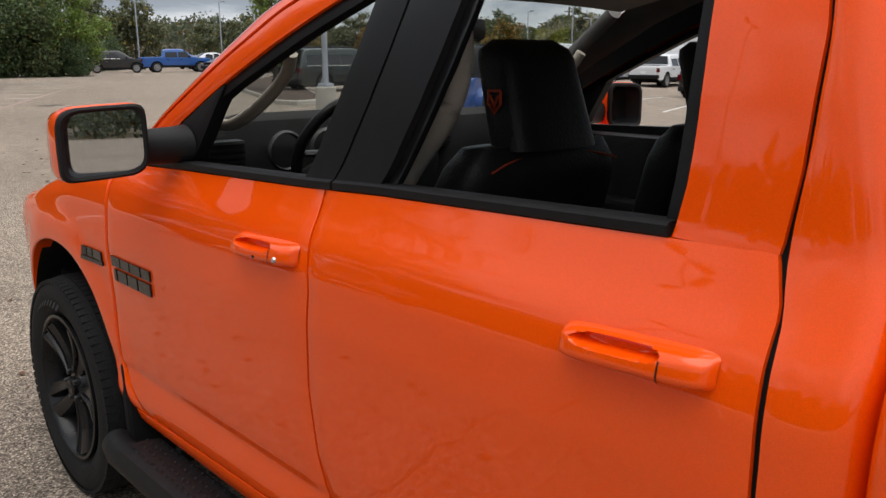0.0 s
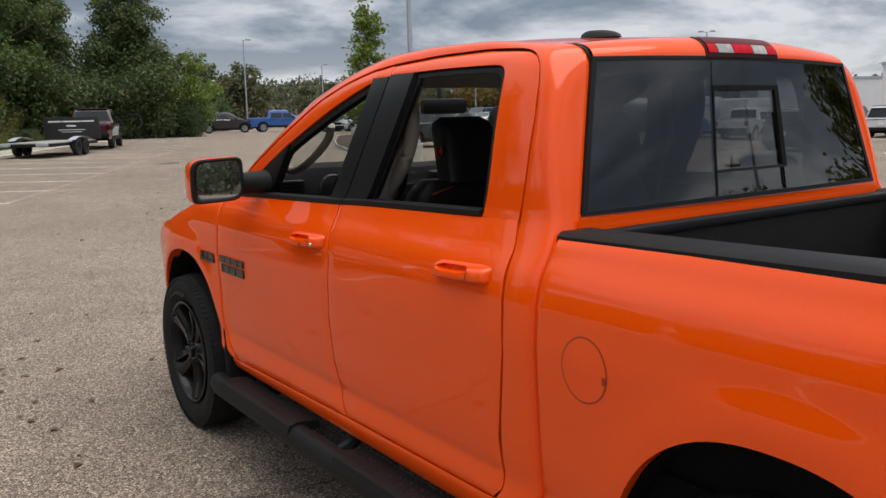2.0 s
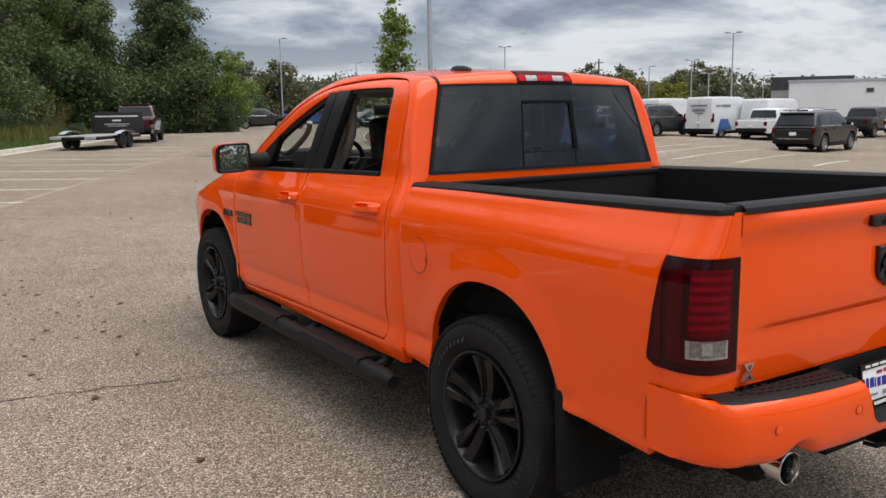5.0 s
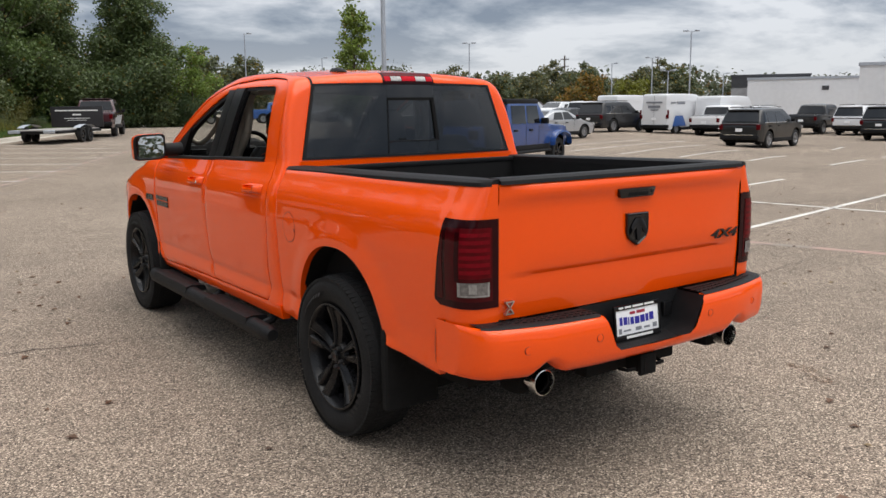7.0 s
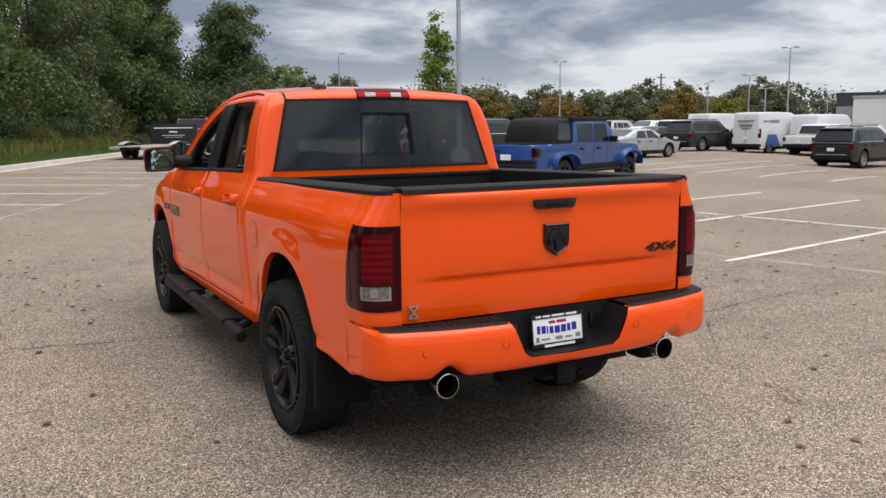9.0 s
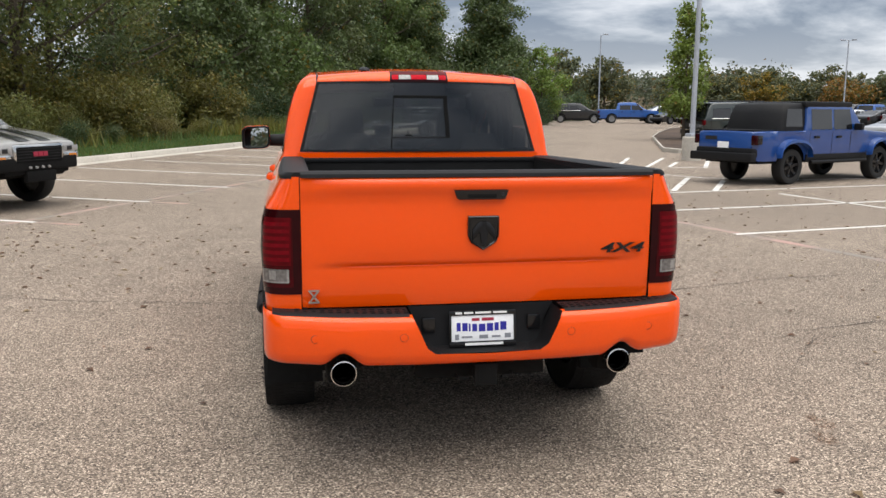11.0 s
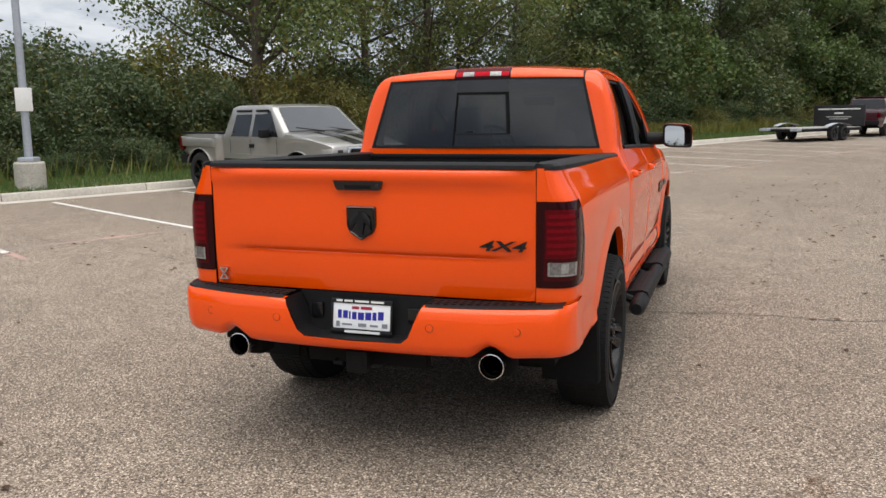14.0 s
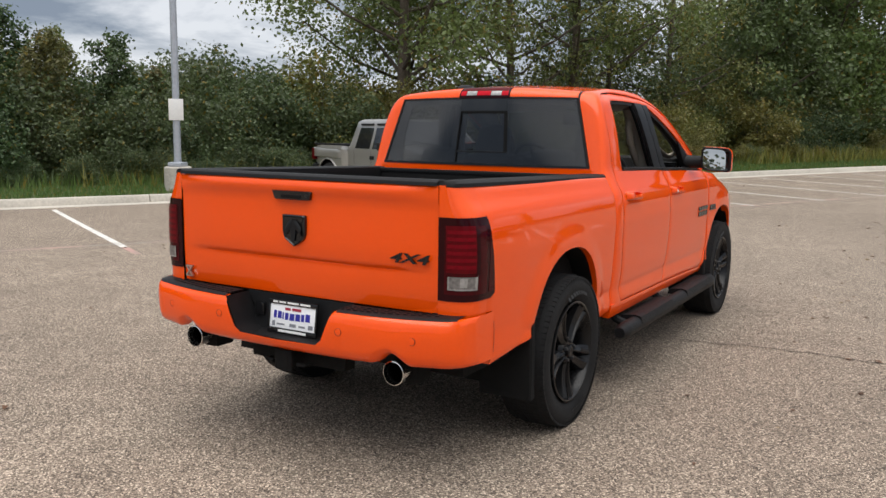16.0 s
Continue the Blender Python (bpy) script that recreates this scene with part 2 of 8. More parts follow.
def asphalt_material():
    m, n, l, b = nodes_of("asphalt")
    tc = n.new("ShaderNodeTexCoord")

    def tex(kind, scale, detail=2.0):
        t = n.new(kind)
        t.inputs["Scale"].default_value = scale
        if kind == "ShaderNodeTexNoise":
            t.inputs["Detail"].default_value = detail
        l.new(tc.outputs["Object"], t.inputs["Vector"])
        return t

    stones = tex("ShaderNodeTexVoronoi", 128)
    fine = tex("ShaderNodeTexNoise", 260, 3)
    mid = tex("ShaderNodeTexNoise", 2.2, 6)
    broad = tex("ShaderNodeTexNoise", 0.16, 5)
    sep = n.new("ShaderNodeSeparateColor")
    l.new(stones.outputs["Color"], sep.inputs[0])
    ramp = n.new("ShaderNodeValToRGB")
    els = ramp.color_ramp.elements
    els[0].position, els[0].color = 0.0, (0.066, 0.051, 0.040, 1)
    els[1].position, els[1].color = 1.0, (0.80, 0.665, 0.53, 1)
    for p, c in ((0.30, (0.178, 0.141, 0.111, 1)), (0.62, (0.318, 0.255, 0.200, 1)), (0.86, (0.475, 0.385, 0.300, 1))):
        e = els.new(p)
        e.color = c
    l.new(sep.outputs[0], ramp.inputs["Fac"])
    edge = n.new("ShaderNodeMapRange")
    edge.inputs["From Min"].default_value = 0.15
    edge.inputs["From Max"].default_value = 0.75
    edge.inputs["To Min"].default_value = 1.10
    edge.inputs["To Max"].default_value = 0.66
    l.new(stones.outputs["Distance"], edge.inputs["Value"])

    def scaled(src, lo, hi, fr=0.35, to=0.65):
        r = n.new("ShaderNodeMapRange")
        r.inputs["From Min"].default_value, r.inputs["From Max"].default_value = fr, to
        r.inputs["To Min"].default_value, r.inputs["To Max"].default_value = lo, hi
        l.new(src, r.inputs["Value"])
        return r.outputs["Result"]

    k = edge.outputs["Result"]
    for other in (scaled(fine.outputs["Fac"], 0.85, 1.15), scaled(mid.outputs["Fac"], 0.92, 1.08), scaled(broad.outputs["Fac"], 0.86, 1.1)):
        mu = n.new("ShaderNodeMath")
        mu.operation = "MULTIPLY"
        l.new(k, mu.inputs[0])
        l.new(other, mu.inputs[1])
        k = mu.outputs[0]
    sc = n.new("ShaderNodeVectorMath")
    sc.operation = "SCALE"
    l.new(ramp.outputs["Color"], sc.inputs[0])
    l.new(k, sc.inputs["Scale"])
    l.new(sc.outputs[0], b.inputs["Base Color"])
    b.inputs["Roughness"].default_value = 0.9
    b.inputs["Specular IOR Level"].default_value = 0.3
    bp = n.new("ShaderNodeBump")
    bp.inputs["Strength"].default_value = 0.5
    bp.inputs["Distance"].default_value = 0.006
    bp.invert = True
    l.new(stones.outputs["Distance"], bp.inputs["Height"])
    l.new(bp.outputs["Normal"], b.inputs["Normal"])
    return m


ASPHALT = asphalt_material()
CRACK_MAT = simple("crack_dirt", (0.085, 0.070, 0.058), 0.95, grain=0.5, scale=60)
STAIN_MAT = simple("rust_stain", (0.16, 0.085, 0.045), 0.9, grain=0.5, scale=60)
stain_nodes, stain_links = STAIN_MAT.node_tree.nodes, STAIN_MAT.node_tree.links
s_tc, s_noise, s_edge = stain_nodes.new("ShaderNodeTexCoord"), stain_nodes.new("ShaderNodeTexNoise"), stain_nodes.new("ShaderNodeMapRange")
s_noise.inputs["Scale"].default_value, s_noise.inputs["Detail"].default_value, s_noise.inputs["Roughness"].default_value = 22, 9, 0.75
s_edge.inputs["From Min"].default_value, s_edge.inputs["From Max"].default_value, s_edge.inputs["To Max"].default_value = 0.44, 0.66, 0.85
stain_links.new(s_tc.outputs["Object"], s_noise.inputs["Vector"])
stain_links.new(s_noise.outputs["Fac"], s_edge.inputs["Value"])
stain_links.new(s_edge.outputs["Result"], STAIN_MAT.node_tree.nodes["Principled BSDF"].inputs["Alpha"])
SOIL = simple("verge_soil", (0.10, 0.12, 0.045), 1.0, grain=0.5, scale=6, bump=0.5)


def leaf_material(name, color, spread=0.35, hue=0.03, yellow=(0.22, 0.17, 0.03), share=0.06):
    """Leaves: colour varies by leaf and by plant; some have turned."""
    m, n, l, b = nodes_of(name)
    geo = n.new("ShaderNodeNewGeometry")
    oi = n.new("ShaderNodeObjectInfo")
    hs = n.new("ShaderNodeHueSaturation")
    hs.inputs["Color"].default_value = (*color, 1)
    vr = n.new("ShaderNodeMapRange")
    vr.inputs["To Min"].default_value = 1 - spread
    vr.inputs["To Max"].default_value = 1 + spread
    l.new(geo.outputs["Random Per Island"], vr.inputs["Value"])
    l.new(vr.outputs["Result"], hs.inputs["Value"])
    hr = n.new("ShaderNodeMapRange")
    hr.inputs["To Min"].default_value = 0.5 - hue
    hr.inputs["To Max"].default_value = 0.5 + hue * 0.6
    l.new(oi.outputs["Random"], hr.inputs["Value"])
    l.new(hr.outputs["Result"], hs.inputs["Hue"])
    cmp = n.new("ShaderNodeMath")
    cmp.operation = "GREATER_THAN"
    cmp.inputs[1].default_value = 1 - share
    fr = n.new("ShaderNodeMath")
    fr.operation = "FRACT"
    mu = n.new("ShaderNodeMath")
    mu.operation = "MULTIPLY"
    mu.inputs[1].default_value = 37.7
    l.new(geo.outputs["Random Per Island"], mu.inputs[0])
    l.new(mu.outputs[0], fr.inputs[0])
    l.new(fr.outputs[0], cmp.inputs[0])
    mx = n.new("ShaderNodeMixRGB")
    mx.inputs["Color2"].default_value = (*yellow, 1)
    l.new(cmp.outputs[0], mx.inputs["Fac"])
    l.new(hs.outputs["Color"], mx.inputs["Color1"])
    l.new(mx.outputs["Color"], b.inputs["Base Color"])
    b.inputs["Roughness"].default_value = 0.42
    b.inputs["Specular IOR Level"].default_value = 0.5
    tr = n.new("ShaderNodeBsdfTranslucent")
    l.new(mx.outputs["Color"], tr.inputs["Color"])
    ms = n.new("ShaderNodeMixShader")
    ms.inputs["Fac"].default_value = 0.4
    out = n["Material Output"]
    l.new(b.outputs["BSDF"], ms.inputs[1])
    l.new(tr.outputs["BSDF"], ms.inputs[2])
    l.new(ms.outputs["Shader"], out.inputs["Surface"])
    return m


LEAF_DARK = leaf_material("cottonwood_leaves", (0.130, 0.165, 0.048))
LEAF_MID = leaf_material("maple_leaves", (0.125, 0.170, 0.048), share=0.04)
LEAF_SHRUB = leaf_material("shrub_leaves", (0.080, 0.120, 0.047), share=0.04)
LEAF_DEEP = leaf_material("deep_green_leaves", (0.098, 0.142, 0.050), share=0.03)
LEAF_LIGHT = leaf_material("young_tree_leaves", (0.16, 0.24, 0.045), share=0.05)
LEAF_GOLD = leaf_material("turning_leaves", (0.26, 0.16, 0.025), hue=0.02, share=0.3, yellow=(0.08, 0.10, 0.025))
LEAF_LIME = leaf_material("lime_leaves", (0.17, 0.19, 0.025), hue=0.01)
GRASS_MAT = leaf_material("grass_blades", (0.10, 0.17, 0.045), share=0.1)
FLOWER_MAT = leaf_material("goldenrod", (0.20, 0.19, 0.045), share=0.1)
DEAD_LEAF = leaf_material("fallen_leaves", (0.17, 0.10, 0.055), share=0.2, yellow=(0.3, 0.22, 0.12))
# greyed far greens: the haze of distance is put into both colours
FAR_TREE = leaf_material("far_tree_leaves", (0.118, 0.138, 0.070), share=0.14)
FAR_WOOD = leaf_material("distant_woods", (0.10, 0.125, 0.075), share=0.12, yellow=(0.16, 0.11, 0.04))


# ---------------------------------------------------------------- mesh helpers
def mesh_of(name, verts, faces, mat, smooth=True, angle=38):
    me = bpy.data.meshes.new(name)
    me.from_pydata([tuple(v) for v in verts], [], faces)
    if mat:
        me.materials.append(mat)
    me.validate()
    bm = bmesh.new()
    bm.from_mesh(me)
    bmesh.ops.remove_doubles(bm, verts=bm.verts, dist=2e-5)
    bmesh.ops.recalc_face_normals(bm, faces=bm.faces)
    lim = radians(angle)
    for f in bm.faces:
        f.smooth = smooth
    if smooth:
        for e in bm.edges:
            if len(e.link_faces) == 2 and e.calc_face_angle(0) > lim:
                e.smooth = False
    bm.to_mesh(me)
    bm.free()
    return me


class Geo:
    """Vertices and faces put together piece by piece."""

    def __init__(self):
        self.v, self.f = [], []

    def add(self, verts, faces):
        k = len(self.v)
        self.v += [tuple(p) for p in verts]
        self.f += [tuple(i + k for i in f) for f in faces]
        return self

    def grid(self, rows, close=False):
        """Quads over rows of points, all rows of one length."""
        n = len(rows[0])
        faces = []
        for i in range(len(rows) - 1):
            for j in range(n - (0 if close else 1)):
                faces.append((i * n + j, i * n + (j + 1) % n, (i + 1) * n + (j + 1) % n, (i + 1) * n + j))
        return self.add([p for r in rows for p in r], faces)

    def box(self, x0, x1, y0, y1, z0, z1, bevel=0.0, m=None):
        bm = bmesh.new()
        bmesh.ops.create_cube(bm, size=1)
        for v in bm.verts:
            v.co = ((x0 + x1) / 2 + v.co.x * (x1 - x0), (y0 + y1) / 2 + v.co.y * (y1 - y0), (z0 + z1) / 2 + v.co.z * (z1 - z0))
        if bevel:
            bmesh.ops.bevel(bm, geom=bm.edges[:], offset=bevel, segments=2, affect="EDGES", profile=0.6)
        return self.take(bm, m)

    def take(self, bm, m=None):
        bm.verts.index_update()
        vs = [(m @ v.co if m else v.co.copy()) for v in bm.verts]
        fs = [tuple(v.index for v in f.verts) for f in bm.faces]
        bm.free()
        return self.add(vs, fs)

    def tube(self, pts, r, n=10, caps=True, flat=1.0):
        """A round bar along points; r is one radius or one for each point."""
        pts = [Vector(p) for p in pts]
        rs = r if isinstance(r, (list, tuple)) else [r] * len(pts)
        rows = []
        up = None
        for i, p in enumerate(pts):
            d = (pts[min(i + 1, len(pts) - 1)] - pts[max(i - 1, 0)]).normalized()
            ref = Vector((0, 0, 1)) if abs(d.z) < 0.9 else Vector((1, 0, 0))
            a = d.cross(ref).normalized()
            if up is not None and a.dot(up) < 0:
                a = -a
            up = a
            b = d.cross(a)
            rows.append([p + (a * math.cos(q) + b * math.sin(q) * flat) * rs[i] for q in [2 * math.pi * k / n for k in range(n)]])
        self.grid(rows, close=True)
        if caps:
            k = len(self.v)
            self.f.append(tuple(range(k - n, k)))
            self.f.append(tuple(range(k - n * len(rows), k - n * len(rows) + n))[::-1])
        return self

    def lathe(self, profile, centre, axis="x", n=40, closed=True):
        """A profile of (along, radius) turned round an axis through centre."""
        c = Vector(centre)
        rows = []
        for a, r in profile:
            row = []
            for k in range(n):
                q = 2 * math.pi * k / n
                if axis == "x":
                    row.append(c + Vector((a, r * math.cos(q), r * math.sin(q))))
                elif axis == "y":
                    row.append(c + Vector((r * math.cos(q), a, r * math.sin(q))))
                else:
                    row.append(c + Vector((r * math.cos(q), r * math.sin(q), a)))
            rows.append(row)
        return self.grid(rows, close=closed)

    def mirrored(self):
        g = Geo()
        g.v = [(-x, y, z) for x, y, z in self.v]
        g.f = [tuple(reversed(f)) for f in self.f]
        return g


def part(name, geo, mat, parent, label="", smooth=True, angle=38):
    ob = new(name, mesh_of(name, geo.v, geo.f, mat, smooth, angle))
    ob.parent = parent
    if label:
        ob["label"] = label
    return ob


def thing(name, label, category, group="", kind="", m=None):
    ob = new(name)
    ob.empty_display_size = 0.2
    if m is not None:
        ob.matrix_basis = m
    return tagged(ob, label, category, group, kind)


def solid(name, geo, mat, label, category, group="", kind="", m=None, smooth=True, angle=38):
    ob = new(name, mesh_of(name, geo.v, geo.f, mat, smooth, angle))
    if m is not None:
        ob.matrix_basis = m
    return tagged(ob, label, category, group, kind)


def lerp(a, b, t):
    return a + (b - a) * t


def curve1(xs, ys):
    return lambda q: float(np.interp(q, xs, ys))


def smooth01(t):
    t = min(1.0, max(0.0, t))
    return t * t * (3 - 2 * t)


def ground_z(x, y):
    """The lot is level round the truck, rises gently towards the verge's far end and falls on the other side."""
    return 0.42 * smooth01(((-0.45 * x + 0.9 * y) - 6) / 36) - 0.28 * smooth01((x - y - 4) / 9) * smooth01((x - 18) / 12) * smooth01((110 - x) / 40)


LOT_D = Vector((0.899, -0.4376))
LOT_N = Vector((0.4376, 0.899))


def lot(d, n):
    """Place in the row of bays along the kerb: d across (kerb at -14.5), n along."""
    p = LOT_D * d + LOT_N * n
    return p.x, p.y


# ---------------------------------------------------------------- ground
def build_ground():
    xs = [-3000, -900, -300, -120] + list(np.arange(-60, 121, 4.0)) + [170, 300, 900, 3000]
    ys = [-3000, -900, -300, -120] + list(np.arange(-60, 121, 4.0)) + [170, 300, 900, 3000]
    g = Geo().grid([[(x, y, ground_z(x, y)) for x in xs] for y in ys])
    solid("ground", g, ASPHALT, "tan-grey speckled asphalt of a large parking lot", "ground", kind="structure")


build_ground()


def strip(pts, width, lift=0.004, step=1.5):
    """A flat band over the ground along a line of points."""
    g = Geo()
    for (x0, y0), (x1, y1) in zip(pts, pts[1:]):
        d = Vector((x1 - x0, y1 - y0))
        n = max(1, int(d.length / step))
        s = Vector((-d.y, d.x)).normalized() * width / 2
        rows = []
        for i in range(n + 1):
            x, y = x0 + d.x * i / n, y0 + d.y * i / n
            rows.append([(x + s.x, y + s.y, ground_z(x + s.x, y + s.y) + lift), (x - s.x, y - s.y, ground_z(x - s.x, y - s.y) + lift)])
        g.grid(rows)
    return g


def bay_line(pts, width=0.10, mat=None, label="worn white painted bay line on the asphalt", lift=0.004):
    solid("bay_line", strip(pts, width, lift), mat or LINE_WHITE, label, "road marking", "painted lines", "structure", smooth=False)


# bays along the kerb
for k in range(-6, 26):
    n = -0.06 + 2.74 * k
    bay_line([lot(-13.6, n), lot(-7.7, n)])
    bay_line([lot(-7.68, n), lot(-6.9, n)], 0.09, LINE_PINK, "faded red paint at the end of a bay line")
bay_line([lot(-8.3, -18), lot(-7.0, 68)], 0.12, LINE_PINK, "broad faded red fire lane line on the asphalt", 0.003)
# bays on the other side
for k, (x0, x1) in enumerate(((7.0, 15.6), (6.3, 15.2), (5.6, 14.8), (5.15, 14.4), (4.5, 14.4), (4.0, 14.4))):
    n = -3.1 + 2.62 * k - (0.22 if k == 2 else 0.0)
    bay_line([(x, (n + 0.175 * x) / 0.985 * 1.0) for x in (x0, x1)])
bay_line([(9.0, 10.9), (10.35, 2.8), (11.0, -1.2)], 0.10)
bay_line([(4.2, 10.0), (5.9, 3.2), (8.5, -5.0)], 0.14, LINE_PINK, "broad faded red fire lane line on the asphalt", 0.003)
for k in range(8):
    n = 3.9 + 2.62 * k
    pts = [(x, n + 0.265 * (x - 19.3)) for x in (19.3, 29.4)]
    bay_line([(-2.6 + (x + 2.6) * (1 - ground_z(x, y) / 1.9), -4.2 + (y + 4.2) * (1 - ground_z(x, y) / 1.9)) for x, y in pts])
# hatched no-parking area
for a, b in (((5.0, 11.5), (10.4, 22.2)), ((5.3, 11.46), (11.6, 22.1)), ((6.11, 11.43), (8.6, 15.6)), ((7.06, 11.7), (8.92, 14.8)),
             ((7.98, 11.65), (9.45, 14.0)), ((10.1, 18.4), (11.2, 20.2)), ((10.98, 17.9), (13.4, 22.3))):
    bay_line([a, b], 0.13)
bay_line([(8.3, 17.7), (8.65, 15.9), (9.3, 14.7), (11.5, 14.0), (14, 14.3)], 0.11)
bay_line([(8.3, 17.7), (11.6, 18.3), (13.0, 18.9)], 0.11)


def crack(pts, seed, width=0.009):
    rng = random.Random(seed)
    out = []
    for (x0, y0), (x1, y1) in zip(pts, pts[1:]):
        n = max(2, int(math.hypot(x1 - x0, y1 - y0) / 0.12))
        out += [(lerp(x0, x1, i / n) + rng.uniform(-0.02, 0.02), lerp(y0, y1, i / n) + rng.uniform(-0.025, 0.025)) for i in range(n)]
    g = Geo()
    rows = []
    for i, (x, y) in enumerate(out):
        w = width * rng.uniform(0.3, 1.0)
        rows.append([(x, y + w, ground_z(x, y) + 0.0045), (x, y - w, ground_z(x, y) + 0.0045)])
    g.grid(rows)
    solid("pavement_crack", g, CRACK_MAT, "narrow jagged crack filled with dark dirt in asphalt", "crack", "cracks", "structure", smooth=False)


crack([(-9.5, 5.0), (-4.36, 3.42), (-2.6, 2.83), (-0.83, 2.43), (0.69, 2.30), (1.92, 2.45), (2.43, 2.43), (4.19, 2.88), (8.0, 3.0)], 3)
crack([(9.7, 4.9), (12.3, 4.0), (16.0, 4.4)], 5, 0.02)
crack([(2.2, -0.2), (3.2, 1.0), (5.6, 1.35), (9.0, 0.5)], 6, 0.007)


def blotch(x, y, rx, ry, mat, label, seed):
    rng = random.Random(seed)
    pts = []
    for k in range(26):
        a = 2 * math.pi * k / 26
        q = rng.uniform(0.55, 1.15)
        pts.append((x + rx * q * math.cos(a), y + ry * q * math.sin(a), ground_z(x, y) + 0.0042))
    g = Geo().add(pts, [tuple(range(26))])
    solid("ground_stain", g, mat, label, "stain", "stains", "structure", smooth=False)


blotch(1.87, -1.04, 0.07, 0.11, STAIN_MAT, "small rust-brown stain on the asphalt", 1)
blotch(1.99, -0.84, 0.06, 0.14, STAIN_MAT, "small rust-brown stain on the asphalt", 2)
blotch(2.9, 0.6, 0.10, 0.04, STAIN_MAT, "small rust-brown stain on the asphalt", 4)
blotch(6.8, 28.7, 0.6, 0.45, CRACK_MAT, "dark iron manhole patch in the asphalt", 3)

# ---------------------------------------------------------------- the orange pickup
# Origin on the ground under the rear axle; y ahead, x to the truck's right.
WHEELBASE = 3.57
HUB_Z = 0.425
prof_knots = curve1([0.42, 0.50, 0.555, 0.60, 0.645, 0.655, 0.672, 0.70, 0.76, 0.95, 1.08, 1.19, 1.25, 1.275, 1.32, 1.37, 1.40],
                    [0.950, 0.962, 0.967, 0.9625, 0.9565, 0.9565, 0.9620, 0.9645, 0.970, 0.980, 0.985, 0.979, 0.966, 0.955, 0.927, 0.904, 0.889])
glass_knots = curve1([1.4, 1.5, 1.6, 1.68, 1.75, 1.8, 1.835, 1.86, 1.88, 1.9, 1.92, 1.96],
                     [0.889, 0.877, 0.86, 0.841, 0.82, 0.801, 0.785, 0.768, 0.749, 0.724, 0.694, 0.64])
prof_z = np.arange(0.36, 1.98, 0.002)
prof_w = np.array([prof_knots(z) if z < 1.40 else glass_knots(z) for z in prof_z])
bell = np.exp(-0.5 * (np.arange(-20, 21) / 4.5) ** 2)
prof = curve1(prof_z, np.convolve(np.pad(prof_w, 20, mode="edge"), bell / bell.sum(), mode="valid"))


def half_width(y, z):
    """Half the truck's width on its side at a height."""
    w = prof(z)
    for yc in (-0.032, WHEELBASE - 0.02):
        r = math.hypot(y - yc, (z - 0.50) * 0.95)
        if z < 1.2:
            w += 0.014 * smooth01(1 - abs(r - 0.50) / 0.13) * smooth01((z - 0.45) / 0.15)
    if y < -0.40 and z < 0.80:
        w = lerp(w, max(w, 0.966), smooth01((-0.40 - y) / 0.25) * smooth01((0.80 - z) / 0.08))
    if y > 3.7:
        w -= 0.19 * ((y - 3.7) / 0.85) ** 2
    if y < -0.55:
        w -= 0.012 * ((-0.55 - y) / 0.5) ** 1.5
    return w


def side_pt(y, z, off=0.0):
    return (-(half_width(y, z) + off), y, z)


def panel(rows, depth=0.022, lip=0.004, flush=""):
    """A sheet with rounded-over edges turned inwards, from rows of points on the truck's left side; flush names an edge that runs on into the next sheet."""
    n, m = len(rows), len(rows[0])
    g = Geo()
    inn = Vector((1, 0, 0))
    rows = [[Vector(p) for p in r] for r in rows]
    core = []
    for i, r in enumerate(rows):
        core.append([p + inn * (lip if i == 0 or (i == n - 1 and flush != "top") or (j == 0 and flush != "start") or j == m - 1 else 0) for j, p in enumerate(r)])
    g.grid(core)
    edge = core[0] + [r[-1] for r in core[1:]] + core[-1][-2::-1] + [r[0] for r in core[-2:0:-1]]
    g.grid([edge, [p + inn * depth for p in edge]], close=True)
    return g


def add_both(name, geo, mat, parent, label="", **kw):
    a = part(name, geo, mat, parent, label, **kw)
    b = part(name, geo.mirrored(), mat, parent, label, **kw)
    return a, b


truck = thing("pickup_truck", "glossy orange crew cab pickup truck with black wheels and black trim", "truck")

seam_rear = curve1([0.53, 0.558, 0.60, 0.756, 1.037, 1.324, 1.40, 1.498, 1.814, 1.883], [0.93, 0.907, 0.861, 0.872, 0.834, 0.842, 0.868, 0.903, 1.007, 1.038])
seam_mid = curve1([0.53, 0.60, 0.76, 0.908, 1.156, 1.362, 1.40], [1.80, 1.845, 1.885, 1.898, 1.877, 1.905, 1.912])
seam_front = curve1([0.50, 0.60, 0.676, 0.866, 1.052, 1.189, 1.36], [2.91, 3.00, 3.044, 3.052, 3.048, 3.038, 3.03])
belt = curve1([0.80, 1.038, 1.716, 1.978, 2.633, 3.03], [1.408, 1.402, 1.385, 1.373, 1.355, 1.340])
sill = curve1([0.8, 1.795, 2.789, 3.0], [0.558, 0.549, 0.525, 0.520])
GAP = 0.004


def heights(lo, hi, n=6):
    """Levels up a side sheet: those between stay the same all along, so that the creases run true."""
    zs = np.concatenate([np.arange(0.64, 0.70, 0.006), np.arange(0.70, 1.30, 0.016)])
    return [lerp(lo, 0.64, q) if lo < 0.64 else lo for q in np.linspace(0, 1, n)[:-1]] + [max(lo, z) for z in zs] + [lerp(zs[-1], hi, q) for q in np.linspace(0, 1, n)[1:]]


